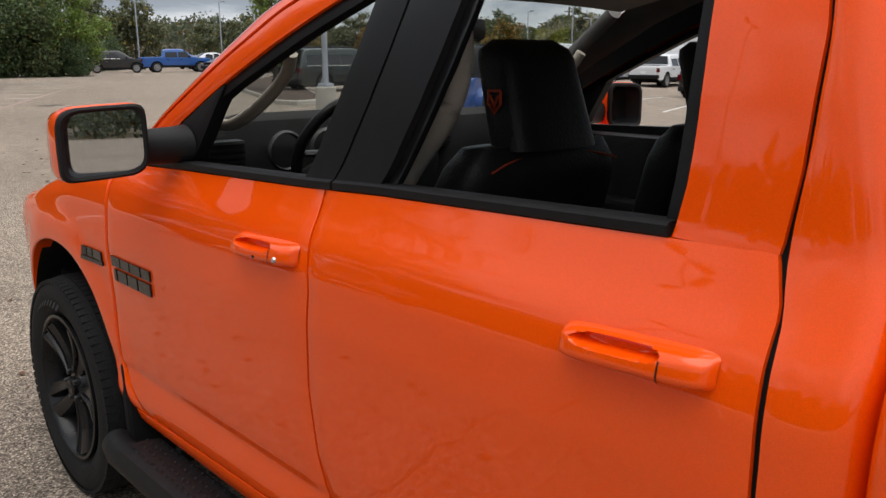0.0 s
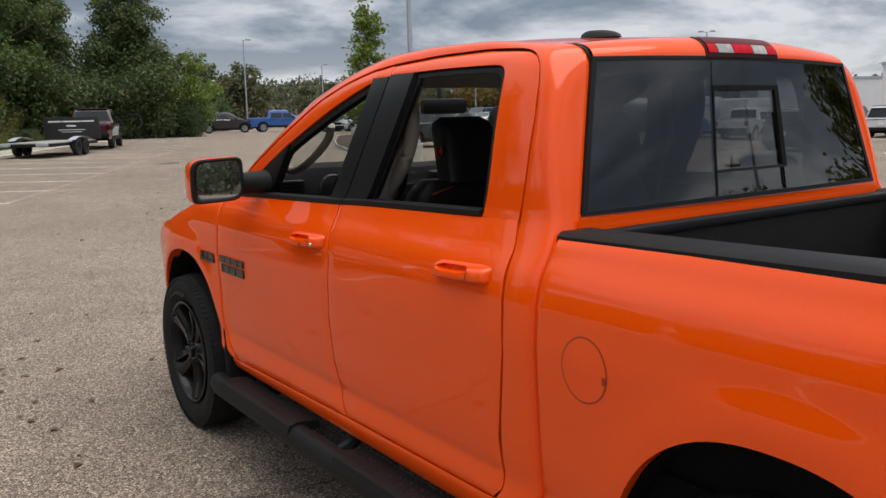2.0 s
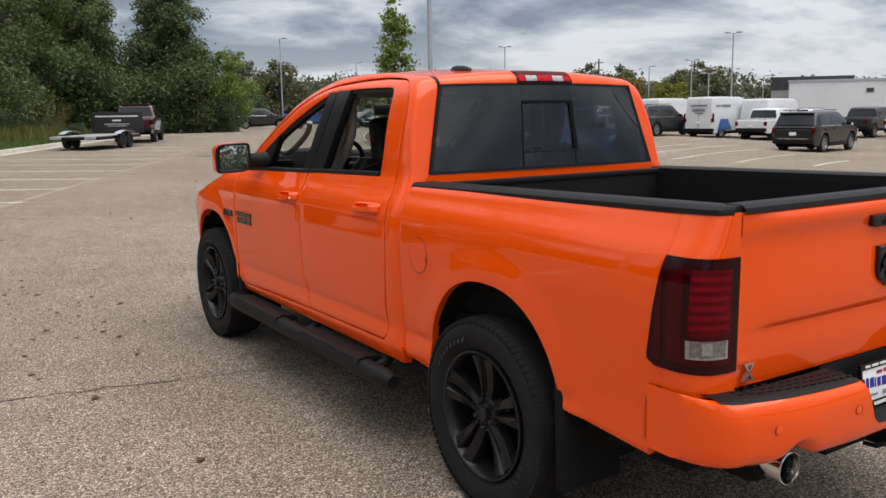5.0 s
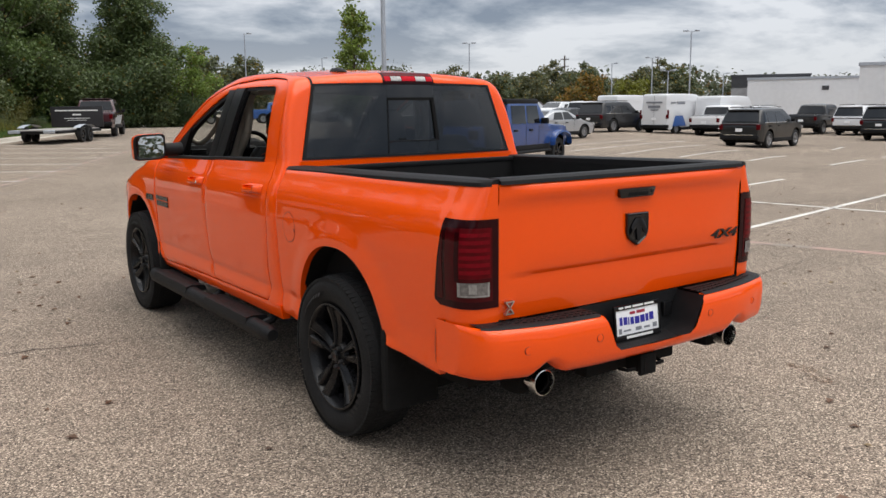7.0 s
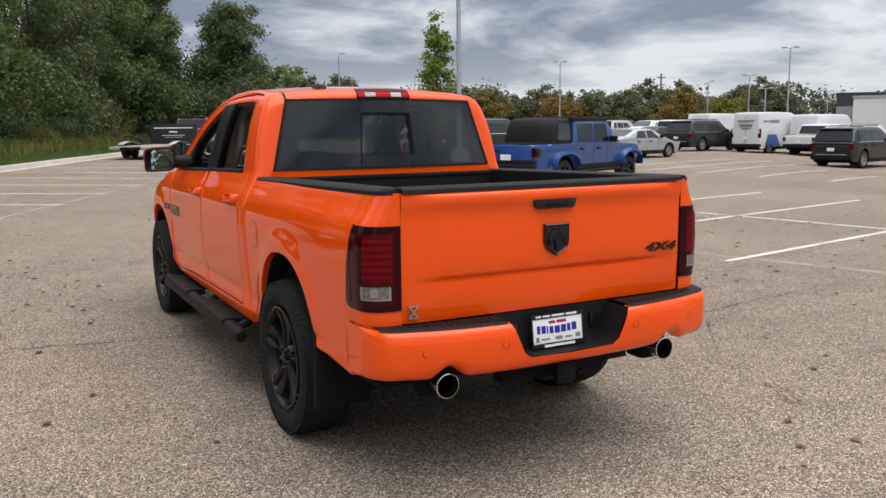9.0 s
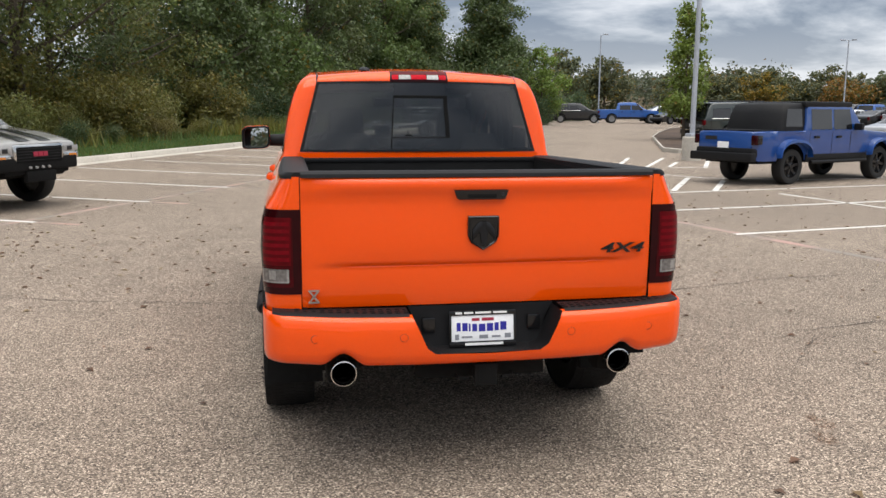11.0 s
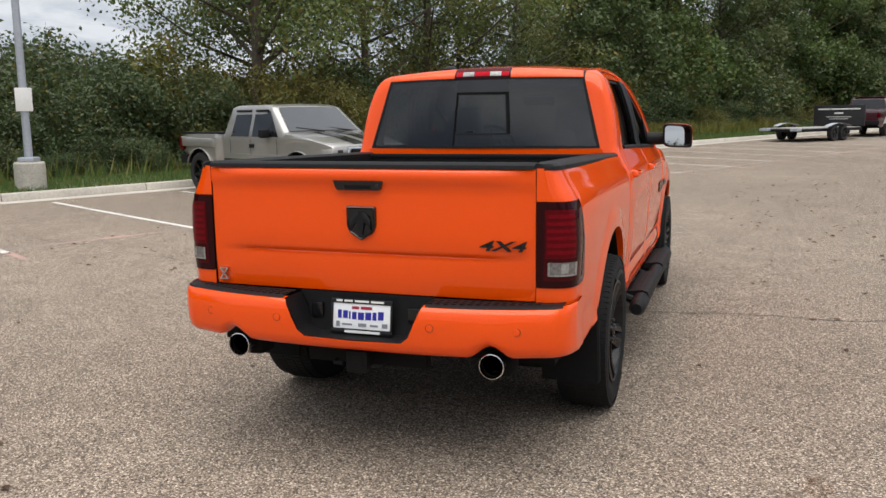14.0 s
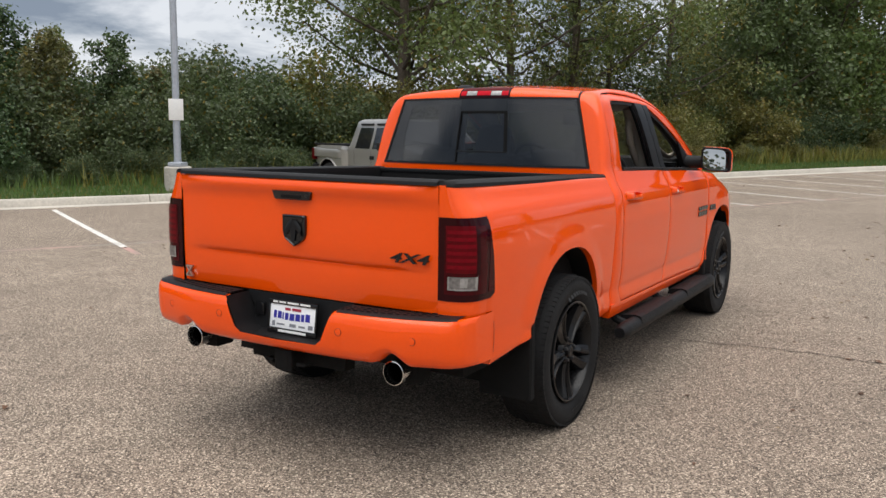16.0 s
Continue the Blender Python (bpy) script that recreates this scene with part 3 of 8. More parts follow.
def door_rows(s0, s1, ny=34):
    cols = []
    for j in range(ny + 1):
        u = j / ny
        yg = lerp(s0(0.9), s1(0.9), u)
        cols.append([side_pt(lerp(s0(z) + GAP, s1(z) - GAP, u), z) for z in heights(sill(yg) + GAP, belt(yg) - 0.012)])
    return list(map(list, zip(*cols)))


rear_door = [part("rear_door", g, ORANGE, truck) for g in (panel(door_rows(seam_rear, seam_mid), flush="top"), panel(door_rows(seam_rear, seam_mid), flush="top").mirrored())]
front_door = [part("front_door", g, ORANGE, truck) for g in (panel(door_rows(seam_mid, seam_front), flush="top"), panel(door_rows(seam_mid, seam_front), flush="top").mirrored())]


def resample(pts, n, rounded=False):
    pts = soften(pts, 2) if rounded else [Vector(p) for p in pts]
    acc = [0.0]
    for a, b in zip(pts, pts[1:]):
        acc.append(acc[-1] + (b - a).length)
    out = []
    for k in range(n + 1):
        s = acc[-1] * k / n
        i = max(0, min(len(pts) - 2, next((q for q in range(len(acc) - 1) if acc[q + 1] >= s - 1e-9), len(pts) - 2)))
        seg = acc[i + 1] - acc[i] or 1
        out.append(pts[i].lerp(pts[i + 1], (s - acc[i]) / seg))
    return out


def soften(pts, times=2):
    pts = [Vector(p) for p in pts]
    for _ in range(times):
        out = [pts[0]]
        for a, b in zip(pts, pts[1:]):
            out += [a.lerp(b, 0.25), a.lerp(b, 0.75)]
        pts = out + [pts[-1]]
    return pts


# how far the middle pillar leans back at a height
lean = curve1([1.386, 1.453, 1.554, 1.652, 1.747, 1.794, 1.842], [0.005, -0.038, -0.093, -0.136, -0.165, -0.172, -0.17])

# outlines of the door frames above the belt, as (y, z)
R_OUT = [(0.868, 1.392), (0.856, 1.502), (0.855, 1.681), (0.872, 1.783), (0.890, 1.830), (0.922, 1.861), (0.974, 1.878), (1.033, 1.884), (1.187, 1.894), (1.462, 1.892), (1.724, 1.877)]
R_IN = soften([(1.032, 1.392), (1.011, 1.514), (1.030, 1.799), (1.052, 1.842), (1.125, 1.848), (1.429, 1.851), (1.701, 1.842)], 2)
F_OUT = [(1.729, 1.877), (1.842, 1.863), (2.018, 1.821), (2.196, 1.761), (2.471, 1.631), (2.790, 1.472), (3.026, 1.322)]
F_IN = soften([(1.707, 1.842), (1.810, 1.832), (2.107, 1.726), (2.409, 1.596), (2.667, 1.472), (2.840, 1.376)], 2)


def frame_rows(a, b, n=40, k=4, off=0.0):
    pa, pb = resample([(0, *p) for p in a], n), resample([(0, *p) for p in b], n)
    rows = []
    for i in range(k + 1):
        row = []
        for p, q in zip(pa, pb):
            w = p.lerp(q, i / k)
            row.append(side_pt(w.y, w.z, off))
        rows.append(row)
    return rows


for side, doors in ((0, rear_door), (1, rear_door)):
    g = panel(frame_rows(R_OUT, R_IN, 70), 0.05, flush="start")
    part("window_frame", g.mirrored() if side else g, ORANGE, doors[side])
    g = panel(frame_rows(F_OUT, F_IN), 0.05)
    part("window_frame", g.mirrored() if side else g, ORANGE, front_door[side])
    for rows, door in ((frame_rows(R_OUT, R_IN, off=-0.056), doors[side]), (frame_rows(F_OUT, F_IN, off=-0.056), front_door[side])):
        g = Geo().grid(rows)
        part("frame_lining", g.mirrored() if side else g, BLACK_PILLAR, door, "dark inner lining of the window frame")

# black pillar films, sail, seals and belt mouldings
for side in (0, 1):
    flip = (lambda q: q.mirrored()) if side else (lambda q: q)
    rows = [[side_pt(lerp(1.718, 1.872, u) + lean(lerp(1.386, 1.846, v)), lerp(1.386, 1.846, v), 0.006) for u in np.linspace(0, 1, 5)] for v in np.linspace(0, 1, 14)]
    part("pillar_film", flip(panel(rows, 0.05)), BLACK_PILLAR, rear_door[side], "satin black pillar film")
    rows = [[side_pt(lerp(1.880, 1.988, u) + lean(lerp(1.380, 1.838, v)), lerp(1.380, 1.838, v), 0.006) for u in np.linspace(0, 1, 5)] for v in np.linspace(0, 1, 14)]
    part("pillar_film", flip(panel(rows, 0.05)), BLACK_PILLAR, front_door[side], "satin black pillar film")
    sail = [(2.575, 1.378), (2.501, 1.479), (2.428, 1.580)]
    edge = [(2.840, 1.376), (2.638, 1.484), (2.437, 1.582)]
    rows = [[side_pt(lerp(a[0], b[0], u), lerp(a[1], b[1], u), -0.004) for u in np.linspace(0, 1, 6)] for a, b in zip(resample([(0, *p) for p in sail], 8), resample([(0, *p) for p in edge], 8)) for a, b in [((a.y, a.z), (b.y, b.z))]]
    part("mirror_sail", flip(panel(rows, 0.04)), BLACK_PLASTIC, front_door[side], "black mirror sail")
    # dark rubber round each opening
    inner_r = [(1.056, 1.403), (1.043, 1.514), (1.052, 1.780), (1.073, 1.819), (1.130, 1.824), (1.423, 1.828), (1.548, 1.824)]
    outer_r = [(1.024, 1.403), (1.009, 1.514), (1.028, 1.800), (1.053, 1.843), (1.125, 1.849), (1.429, 1.853), (1.553, 1.849)]
    part("window_seal", flip(panel(frame_rows(soften(outer_r), soften(inner_r), 40, 2, -0.014), 0.035)), BLACK_PLASTIC, rear_door[side], "black rubber seal")
    inner_f = [(1.805, 1.802), (2.094, 1.697), (2.402, 1.571), (2.464, 1.541)]
    outer_f = [(1.807, 1.838), (2.105, 1.731), (2.408, 1.601), (2.506, 1.559)]
    part("window_seal", flip(panel(frame_rows(outer_f, inner_f, 30, 2, -0.014), 0.035)), BLACK_PLASTIC, front_door[side], "black rubber seal")
    for door, ya, yb in ((rear_door, 1.036, 1.872), (front_door, 1.880, 2.84)):
        ys = np.linspace(ya, yb, 16)
        rows = [[(-(half_width(y, belt(y)) + o), y, belt(y) + h) for o, h in ((0.002, -0.012), (0.008, -0.008), (0.008, 0.007), (0.0, 0.012), (-0.035, 0.012), (-0.035, -0.02))] for y in ys]
        g = Geo().grid(rows)
        g.f += [tuple(range(6)), tuple(range(len(g.v) - 6, len(g.v)))[::-1]]
        part("belt_moulding", flip(g), BLACK_PLASTIC, door[side], "black belt moulding")
    # the opening's front and rear channel at the middle pillar
    for y0, y1, door in ((1.690, 1.722, rear_door), (1.984, 2.004, front_door)):
        g = Geo().grid([[(-(half_width(y, z) - 0.016 - o), y + lean(z), z) for y, o in ((y0, 0), (y1, 0), (y1, 0.016), (y0, 0.016))] for z in np.linspace(1.37, 1.84, 10)], close=True)
        part("window_channel", flip(g), BLACK_GLOSS, door[side], "black window channel")


# door handles: a pull with a hollow over it, and a fixed rear end
def handle_geo(y0, y1, zc, tilt, h0, h1):
    g = Geo()
    n = 72
    rows = []
    for i in range(n + 1):
        u = i / n
        y = lerp(y0, y1, u)
        e = max(0.0, 1 - abs(2 * u - 1) ** 7)
        h = 0.0285 * (0.66 + 0.34 * e ** 0.5)
        z = zc + tilt * (u - 0.5)
        out = 0.002 + 0.034 * e ** 0.5
        v = (y - h0) / (h1 - h0)
        row = []
        for a in np.linspace(-1, 1, 31):
            zz = z + h * a
            o = out * (1 - abs(a) ** 4.0)
            if 0 < v < 1:
                half = 0.36 * math.sqrt(max(0.0, 1 - (2 * v - 1) ** 4))
                o = lerp(o, 0.003, smooth01((half - abs(a - 0.46)) / 0.10))
            row.append((-(half_width(y, zz) + o), y, zz))
        rows.append(row)
    g.grid(rows)
    return g


for doors, y0, y1, z, tilt, h0, h1, gap in ((rear_door, 0.899, 1.160, 1.232, -0.010, 0.972, 1.128, 0.970), (front_door, 1.916, 2.184, 1.217, -0.010, 1.990, 2.150, 1.988)):
    for side in (0, 1):
        g = handle_geo(y0, y1, z, tilt, h0, h1)
        h = part("door_handle", g.mirrored() if side else g, ORANGE, doors[side], "orange pull handle")
        g = Geo().grid([[(-(half_width(gap, z + q) + 0.036 * (1 - abs(q / 0.0285) ** 4) + 0.001), gap + s, z + q) for s in (-0.0013, 0.0013)] for q in np.linspace(-0.026, 0.026, 11)])
        part("handle_gap", g.mirrored() if side else g, BLACK_PLASTIC, h, "dark gap across the handle")
for side in (0, 1):
    g = Geo().lathe([(0, 0.0001), (-0.003, 0.005), (0.0, 0.007), (0.02, 0.007)], (-(0.974 + 0.036), 1.962, 1.212), n=16)
    part("key_lock", g.mirrored() if side else g, SILVER, front_door[side], "silver key lock")
    g = Geo().lathe([(0, 0.0001), (-0.002, 0.004), (0.02, 0.005)], (-(0.974 + 0.0365), 2.052, 1.205), n=12)
    part("handle_button", g.mirrored() if side else g, BLACK_PLASTIC, front_door[side], "small black handle button")


# bed side with the rear wheel arch
def arch(yc, rx, top, y, zc=0.55):
    q = (y - yc) / rx
    if abs(q) >= 1:
        return 0.0
    return zc + (top - zc) * math.sqrt(1 - abs(q) ** 2.3)


def spread_about(y0, y1, yc, rx, n_arch=34, n_side=10):
    a = [yc - rx * math.cos(math.pi * k / n_arch) for k in range(n_arch + 1)]
    ys = list(np.linspace(y0, yc - rx, n_side))[:-1] + a + list(np.linspace(yc + rx, y1, n_side))[1:]
    return ys


bed_top = curve1([-1.15, 0.70], [1.396, 1.360])
ARCH_R = (-0.032, 0.458, 1.010)


def bed_rows():
    ys = sorted(spread_about(-0.985, 0.66, ARCH_R[0], ARCH_R[1], 44, 16) + [-0.9255, -0.9245, 0.672, 0.682, 0.690, 0.696, 0.701, 0.704])
    cols = []
    for y in ys:
        low = curve1([-0.5, 0.3, 0.45, 0.70], [0.60, 0.535, 0.515, 0.53])(y)
        if -0.925 < y < -0.5:
            low = lerp(0.56, 0.60, (y + 0.925) / 0.425)
        if y < -0.925:
            low = 0.815
        low = max(low, arch(*ARCH_R, y))
        # the front edge rolls in towards the cab
        roll = 0.030 * (1 - math.sqrt(1 - min(1.0, max(0.0, (y - 0.668) / 0.0365)) ** 2))
        cols.append([side_pt(y, z, -roll) for z in heights(low, bed_top(y))])
    return list(map(list, zip(*cols)))


bed = part("bed_side", panel(bed_rows(), 0.03, 0.005), ORANGE, truck), part("bed_side", panel(bed_rows(), 0.03, 0.005).mirrored(), ORANGE, truck)


def corner_xy(u, w):
    """Round the rear corner: u from the side (0) to the tailgate (1); w is the side's half width."""
    a = u * math.pi / 2
    rx, ry = w - 0.806, 0.160
    k = 2 / 3.1
    return -(0.806 + rx * math.cos(a) ** k), -0.985 - ry * math.sin(a) ** k


def corner_rows(z0, z1, nz, off=0.0, u0=0.0, u1=1.0, nu=14):
    rows = []
    for z in np.linspace(z0, z1, nz):
        w = half_width(-0.985, z)
        row = []
        for u in np.linspace(u0, u1, nu):
            x, y = corner_xy(u, w)
            a = u * math.pi / 2
            row.append((x - off * math.cos(a), y - off * math.sin(a), z))
        rows.append(row)
    return rows


for side in (0, 1):
    flip = (lambda q: q.mirrored()) if side else (lambda q: q)
    upper = Geo().grid(corner_rows(1.252, 1.396, 10))
    part("bed_corner", flip(upper), ORANGE, bed[side])
    part("bed_corner", flip(Geo().grid(corner_rows(0.808, 0.888, 6))), ORANGE, bed[side])
    # tail lamp wrapping the corner
    lamp = part("tail_lamp", flip(Geo().grid(corner_rows(0.884, 1.256, 12, 0.004))), RED_DARK, truck, "smoked red tail lamp with clear reversing lens")
    rows = []
    for z in np.linspace(0.884, 1.256, 22):
        v = (z - 0.884) / 0.372
        end = -0.985 + lerp(0.070, 0.008, v) * min(1.0, 0.4 + 2.4 * min(v, 1 - v) ** 0.5)
        rows.append([(-(half_width(y, z) + 0.004), y, z) for y in np.linspace(-0.985, end, 6)] + [(-(half_width(end, z) - 0.01), end + 0.002, z)])
    part("lamp_side", flip(Geo().grid(rows)), RED_DARK, lamp)
    side = [[(-(half_width(y, z) + 0.0055), y, z) for y in np.linspace(-0.983, -0.985 + lerp(0.045, 0.006, (z - 0.91) / 0.30), 4)] for z in np.linspace(0.915, 1.20, 12)]
    part("side_lens", flip(Geo().grid(side)), RED_DEEP, lamp, "deep red side lens")
    part("outer_lens", flip(Geo().grid(corner_rows(0.915, 1.220, 16, 0.0052, 0.02, 0.95, 26))), RED_DEEP, lamp, "deep red outer lens")
    part("lamp_divider", flip(Geo().grid(corner_rows(1.000, 1.205, 12, 0.0064, 0.20, 0.30, 6))), RED_DARK, lamp, "dark upright divider of the lens")
    red = corner_rows(1.012, 1.222, 16, 0.006, 0.30, 0.93, 22)
    part("red_lens", flip(Geo().grid(red)), RED_LENS, lamp, "ribbed red lens")
    for k in range(6):
        z = 1.030 + k * 0.031
        part("lens_rib", flip(Geo().grid(corner_rows(z, z + 0.017, 5, 0.0072, 0.32, 0.91, 22))), RED_BRIGHT, lamp)
    part("reversing_lens", flip(Geo().grid(corner_rows(0.936, 0.996, 6, 0.008, 0.27, 0.90, 22))), LENS_BACK, lamp, "clear reversing lens")
    part("lens_rim", flip(Geo().grid(corner_rows(0.936, 0.943, 3, 0.0095, 0.27, 0.90, 22)).grid(corner_rows(0.936, 0.996, 6, 0.0095, 0.27, 0.33, 4)).grid(corner_rows(0.936, 0.996, 6, 0.0095, 0.87, 0.90, 4))), LENS_RIM, lamp, "bright rim of the reversing lens")
    part("lens_core", flip(Geo().grid(corner_rows(0.950, 0.990, 5, 0.0098, 0.52, 0.68, 6))), LENS_RIM, lamp, "bright core of the reversing lens")
    # plastic rail cap along the bed
    rows = []
    for y in list(np.linspace(0.695, -0.96, 20)) + list(np.linspace(-0.985, -1.142, 10)):
        w = half_width(max(y, -0.985), 1.385)
        if y < -0.985:
            w = 0.806 + (w - 0.806) * (1 - ((-0.985 - y) / 0.160) ** 3.1) ** (1 / 3.1)
        z = bed_top(y)
        rows.append([(-(w + 0.004), y, z - 0.008), (-(w + 0.002), y, z + 0.008), (-(w - 0.014), y, z + 0.020), (-0.775, y, z + 0.020), (-0.758, y, z + 0.012), (-0.755, y, z - 0.05)])
    g = Geo().grid(rows)
    g.f += [tuple(range(6)), tuple(range(len(g.v) - 6, len(g.v)))[::-1]]
    part("rail_cap", flip(g), BLACK_PLASTIC, truck, "black plastic bed rail cap")
    # inner wall of the bed and the wheel house in it
    part("bed_wall", flip(Geo().box(-0.84, -0.755, -1.12, 0.66, 0.80, 1.36)), BED_LINER, truck, "black sprayed bed lining")
    g = Geo().grid([[(x, ARCH_R[0] + 0.46 * math.cos(a), 0.86 + 0.22 * math.sin(a)) for x in (-0.76, -0.58)] for a in np.linspace(0, math.pi, 14)])
    g.f.append(tuple(range(1, len(g.v), 2)))
    part("wheel_house", flip(g), BED_LINER, truck, "black sprayed bed lining")
    # fuel door is on the driver's side only
    # wheel well linings
    for yc in (ARCH_R[0], WHEELBASE - 0.02):
        g = Geo().grid([[(x, yc + 0.475 * math.cos(a), 0.50 + 0.525 * math.sin(a)) for x in (-0.955, -0.9, -0.55)] for a in np.linspace(-0.35, math.pi + 0.35, 30)])
        n = len(g.v)
        g.f.append(tuple(range(2, n, 3)))
        part("wheel_well", flip(g), LINER, truck, "black wheel well lining")
    # rocker below the doors
    rows = [[(-(0.968 - 0.016 * v), y, lerp(sill(y) - 0.004, 0.470, v)) for y in np.linspace(0.722, 2.98, 20)] for v in np.linspace(0, 1, 5)]
    part("rocker", flip(panel(rows, 0.10, 0.006)), ORANGE, truck)

# fuel door
g = Geo()
c_y, c_z, rad = 0.507, 1.054, 0.085
g.grid([[side_pt(c_y + r * 0.92 * math.cos(a), c_z + r * math.sin(a), 0.0015 if r > 0.002 else 0.003) for a in np.linspace(0, 2 * math.pi, 37)[:-1]] for r in (0.001, rad * 0.5, rad * 0.93, rad * 0.97)], close=True)
fuel = part("fuel_door", g, ORANGE, truck, "round orange fuel door")
g = Geo().grid([[side_pt(c_y + r * 0.92 * math.cos(a), c_z + r * math.sin(a), 0.0012) for a in np.linspace(0, 2 * math.pi, 37)[:-1]] for r in (rad * 0.97, rad * 1.02)], close=True)
part("fuel_door_gap", g, STITCH_AND_GAP, fuel, "thin shaded gap round the fuel door")
# flat dark patch on the paint, for the shade in the notch
g = Geo().grid([[side_pt(0.437 + 0.006 * a, 1.042 + 0.010 * b, 0.003) for a in (-1, 0, 1)] for b in (-1, 0, 1)])
part("finger_notch", g, STITCH_AND_GAP, fuel, "dark finger notch")

# headboard, floor and front of the bed
part("bed_floor", Geo().box(-0.80, 0.80, -1.12, 0.66, 0.80, 0.86), BED_LINER, truck, "black sprayed bed lining")
part("headboard", Geo().box(-0.80, 0.80, 0.640, 0.680, 0.80, 1.352, 0.006), BED_LINER, truck, "black sprayed bed lining")
part("headboard_cap", Geo().box(-0.80, 0.80, 0.632, 0.690, 1.345, 1.372, 0.008), BLACK_PLASTIC, truck, "black plastic cap")
part("under_shell", Geo().box(-0.86, 0.86, -1.0, 4.30, 0.50, 0.80), LINER, truck, "dark underside")
part("under_shell", Geo().box(-0.90, 0.90, 0.72, 2.94, 0.47, 0.62), LINER, truck, "dark underside")

# tailgate
TG = [(0.817, -1.140), (0.84, -1.146), (0.94, -1.150), (0.985, -1.148), (1.000, -1.146), (1.012, -1.158), (1.03, -1.163), (1.10, -1.164), (1.20, -1.162), (1.27, -1.158),
      (1.305, -1.158), (1.325, -1.166), (1.345, -1.176), (1.365, -1.176), (1.385, -1.168), (1.397, -1.150), (1.400, -1.12)]
rows = []
for z, y in TG:
    z_c = z
    row = []
    for x in np.linspace(-0.802, 0.802, 33):
        fade = smooth01((0.80 - abs(x)) / 0.22)
        base = -1.152 if 0.98 < z < 1.32 else (max(y, -1.160) if z > 1.3 else y)
        yy = lerp(base, y, fade)
        yy += 0.012 * (abs(x) / 0.8) ** 3
        row.append((x, yy, z_c))
    rows.append(row)
g = Geo().grid(rows)
edge = [r[0] for r in rows]
g.grid([edge, [(p[0], p[1] + 0.05, p[2]) for p in edge]])
edge = [r[-1] for r in rows]
g.grid([edge, [(p[0], p[1] + 0.05, p[2]) for p in edge]])
g.box(-0.798, 0.798, -1.135, -1.10, 0.82, 1.39)
tailgate = part("tailgate", g, ORANGE, truck)
rows = [[(x, y + 0.012 * (abs(x) / 0.8) ** 3, z) for x in np.linspace(-0.80, 0.80, 17)] for y, z in ((-1.170, 1.392), (-1.166, 1.408), (-1.150, 1.418), (-1.09, 1.418), (-1.075, 1.408), (-1.075, 1.36))]
part("tailgate_cap", Geo().grid(rows), BLACK_PLASTIC, tailgate, "black plastic top cap")
part("tailgate_lining", Geo().box(-0.78, 0.78, -1.105, -1.085, 0.86, 1.40), BED_LINER, tailgate, "black lining")
for s in (-1, 1):
    part("tailgate_gap", Geo().box(s * 0.8045 - 0.0022, s * 0.8045 + 0.0022, -1.136, -1.06, 0.82, 1.395), LINER, truck, "dark gap beside the tailgate")
# latch handle
g = Geo()
pts = [(-0.135, 1.336), (0.112, 1.336), (0.096, 1.292), (-0.118, 1.292)]
ring = resample([(p[0], 0, p[1]) for p in pts + pts[:1]], 40)[:-1]
g.grid([[(p.x, -1.158, p.z) for p in ring], [(p.x * 1.0, -1.178, p.z) for p in ring], [(lerp(p.x, -0.011, 0.05), -1.182, lerp(p.z, 1.314, 0.10)) for p in ring]], close=True)
g.f.append(tuple(range(len(g.v) - 40, len(g.v))))
handle = part("tailgate_handle", g, BLACK_GLOSS, tailgate, "gloss black latch handle")
# no hollow here: a thin black plate stands for the pocket's shade
part("handle_pocket", Geo().box(-0.075, 0.055, -1.1835, -1.180, 1.300, 1.317, 0.001), LINER, handle, "dark hand pocket")
part("handle_lock", Geo().lathe([(0, 0.0001), (0, 0.008), (0.004, 0.008)], (0.085, -1.185, 1.315), "y", 14), DARK_METAL, handle, "small key lock")
# shield emblem, as a plain shape
g = Geo()
sh = [(-0.071, 1.219), (0.071, 1.219), (0.071, 1.13), (0.058, 1.10), (0.0, 1.064), (-0.058, 1.10), (-0.071, 1.13)]
ring = resample([(p[0], 0, p[1]) for p in sh + sh[:1]], 42)[:-1]
g.grid([[(p.x, -1.160, p.z) for p in ring], [(p.x, -1.176, p.z) for p in ring], [(p.x * 0.93, -1.181, lerp(p.z, 1.145, 0.07)) for p in ring], [(p.x * 0.86, -1.176, lerp(p.z, 1.145, 0.14)) for p in ring]], close=True)
g.f.append(tuple(range(len(g.v) - 42, len(g.v))))
emblem = part("shield_emblem", g, BLACK_GLOSS, tailgate, "gloss black shield-shaped emblem")
g = Geo()
for s in (-1, 1):
    g.grid([[(s * (0.010 + 0.040 * u), -1.181 - 0.006 * math.sin(math.pi * v), 1.198 - 0.030 * u * u - 0.048 * v - 0.012 * u) for u in np.linspace(0, 1, 6)] for v in np.linspace(0, 1, 5)])
g.grid([[(x, -1.184, z) for x in (-w, 0, w)] for z, w in ((1.195, 0.012), (1.15, 0.018), (1.11, 0.012), (1.09, 0.008))])
part("emblem_relief", g, BLACK_PILLAR, emblem, "satin black relief")
# hourglass badge
g = Geo()
bx, bz, bw, bh = -0.752, 0.872, 0.021, 0.026
for z0, z1 in ((bh - 0.003, bh + 0.003), (-bh - 0.003, -bh + 0.003)):
    g.box(bx - bw - 0.002, bx + bw + 0.002, -1.158, -1.144, bz + z0, bz + z1)
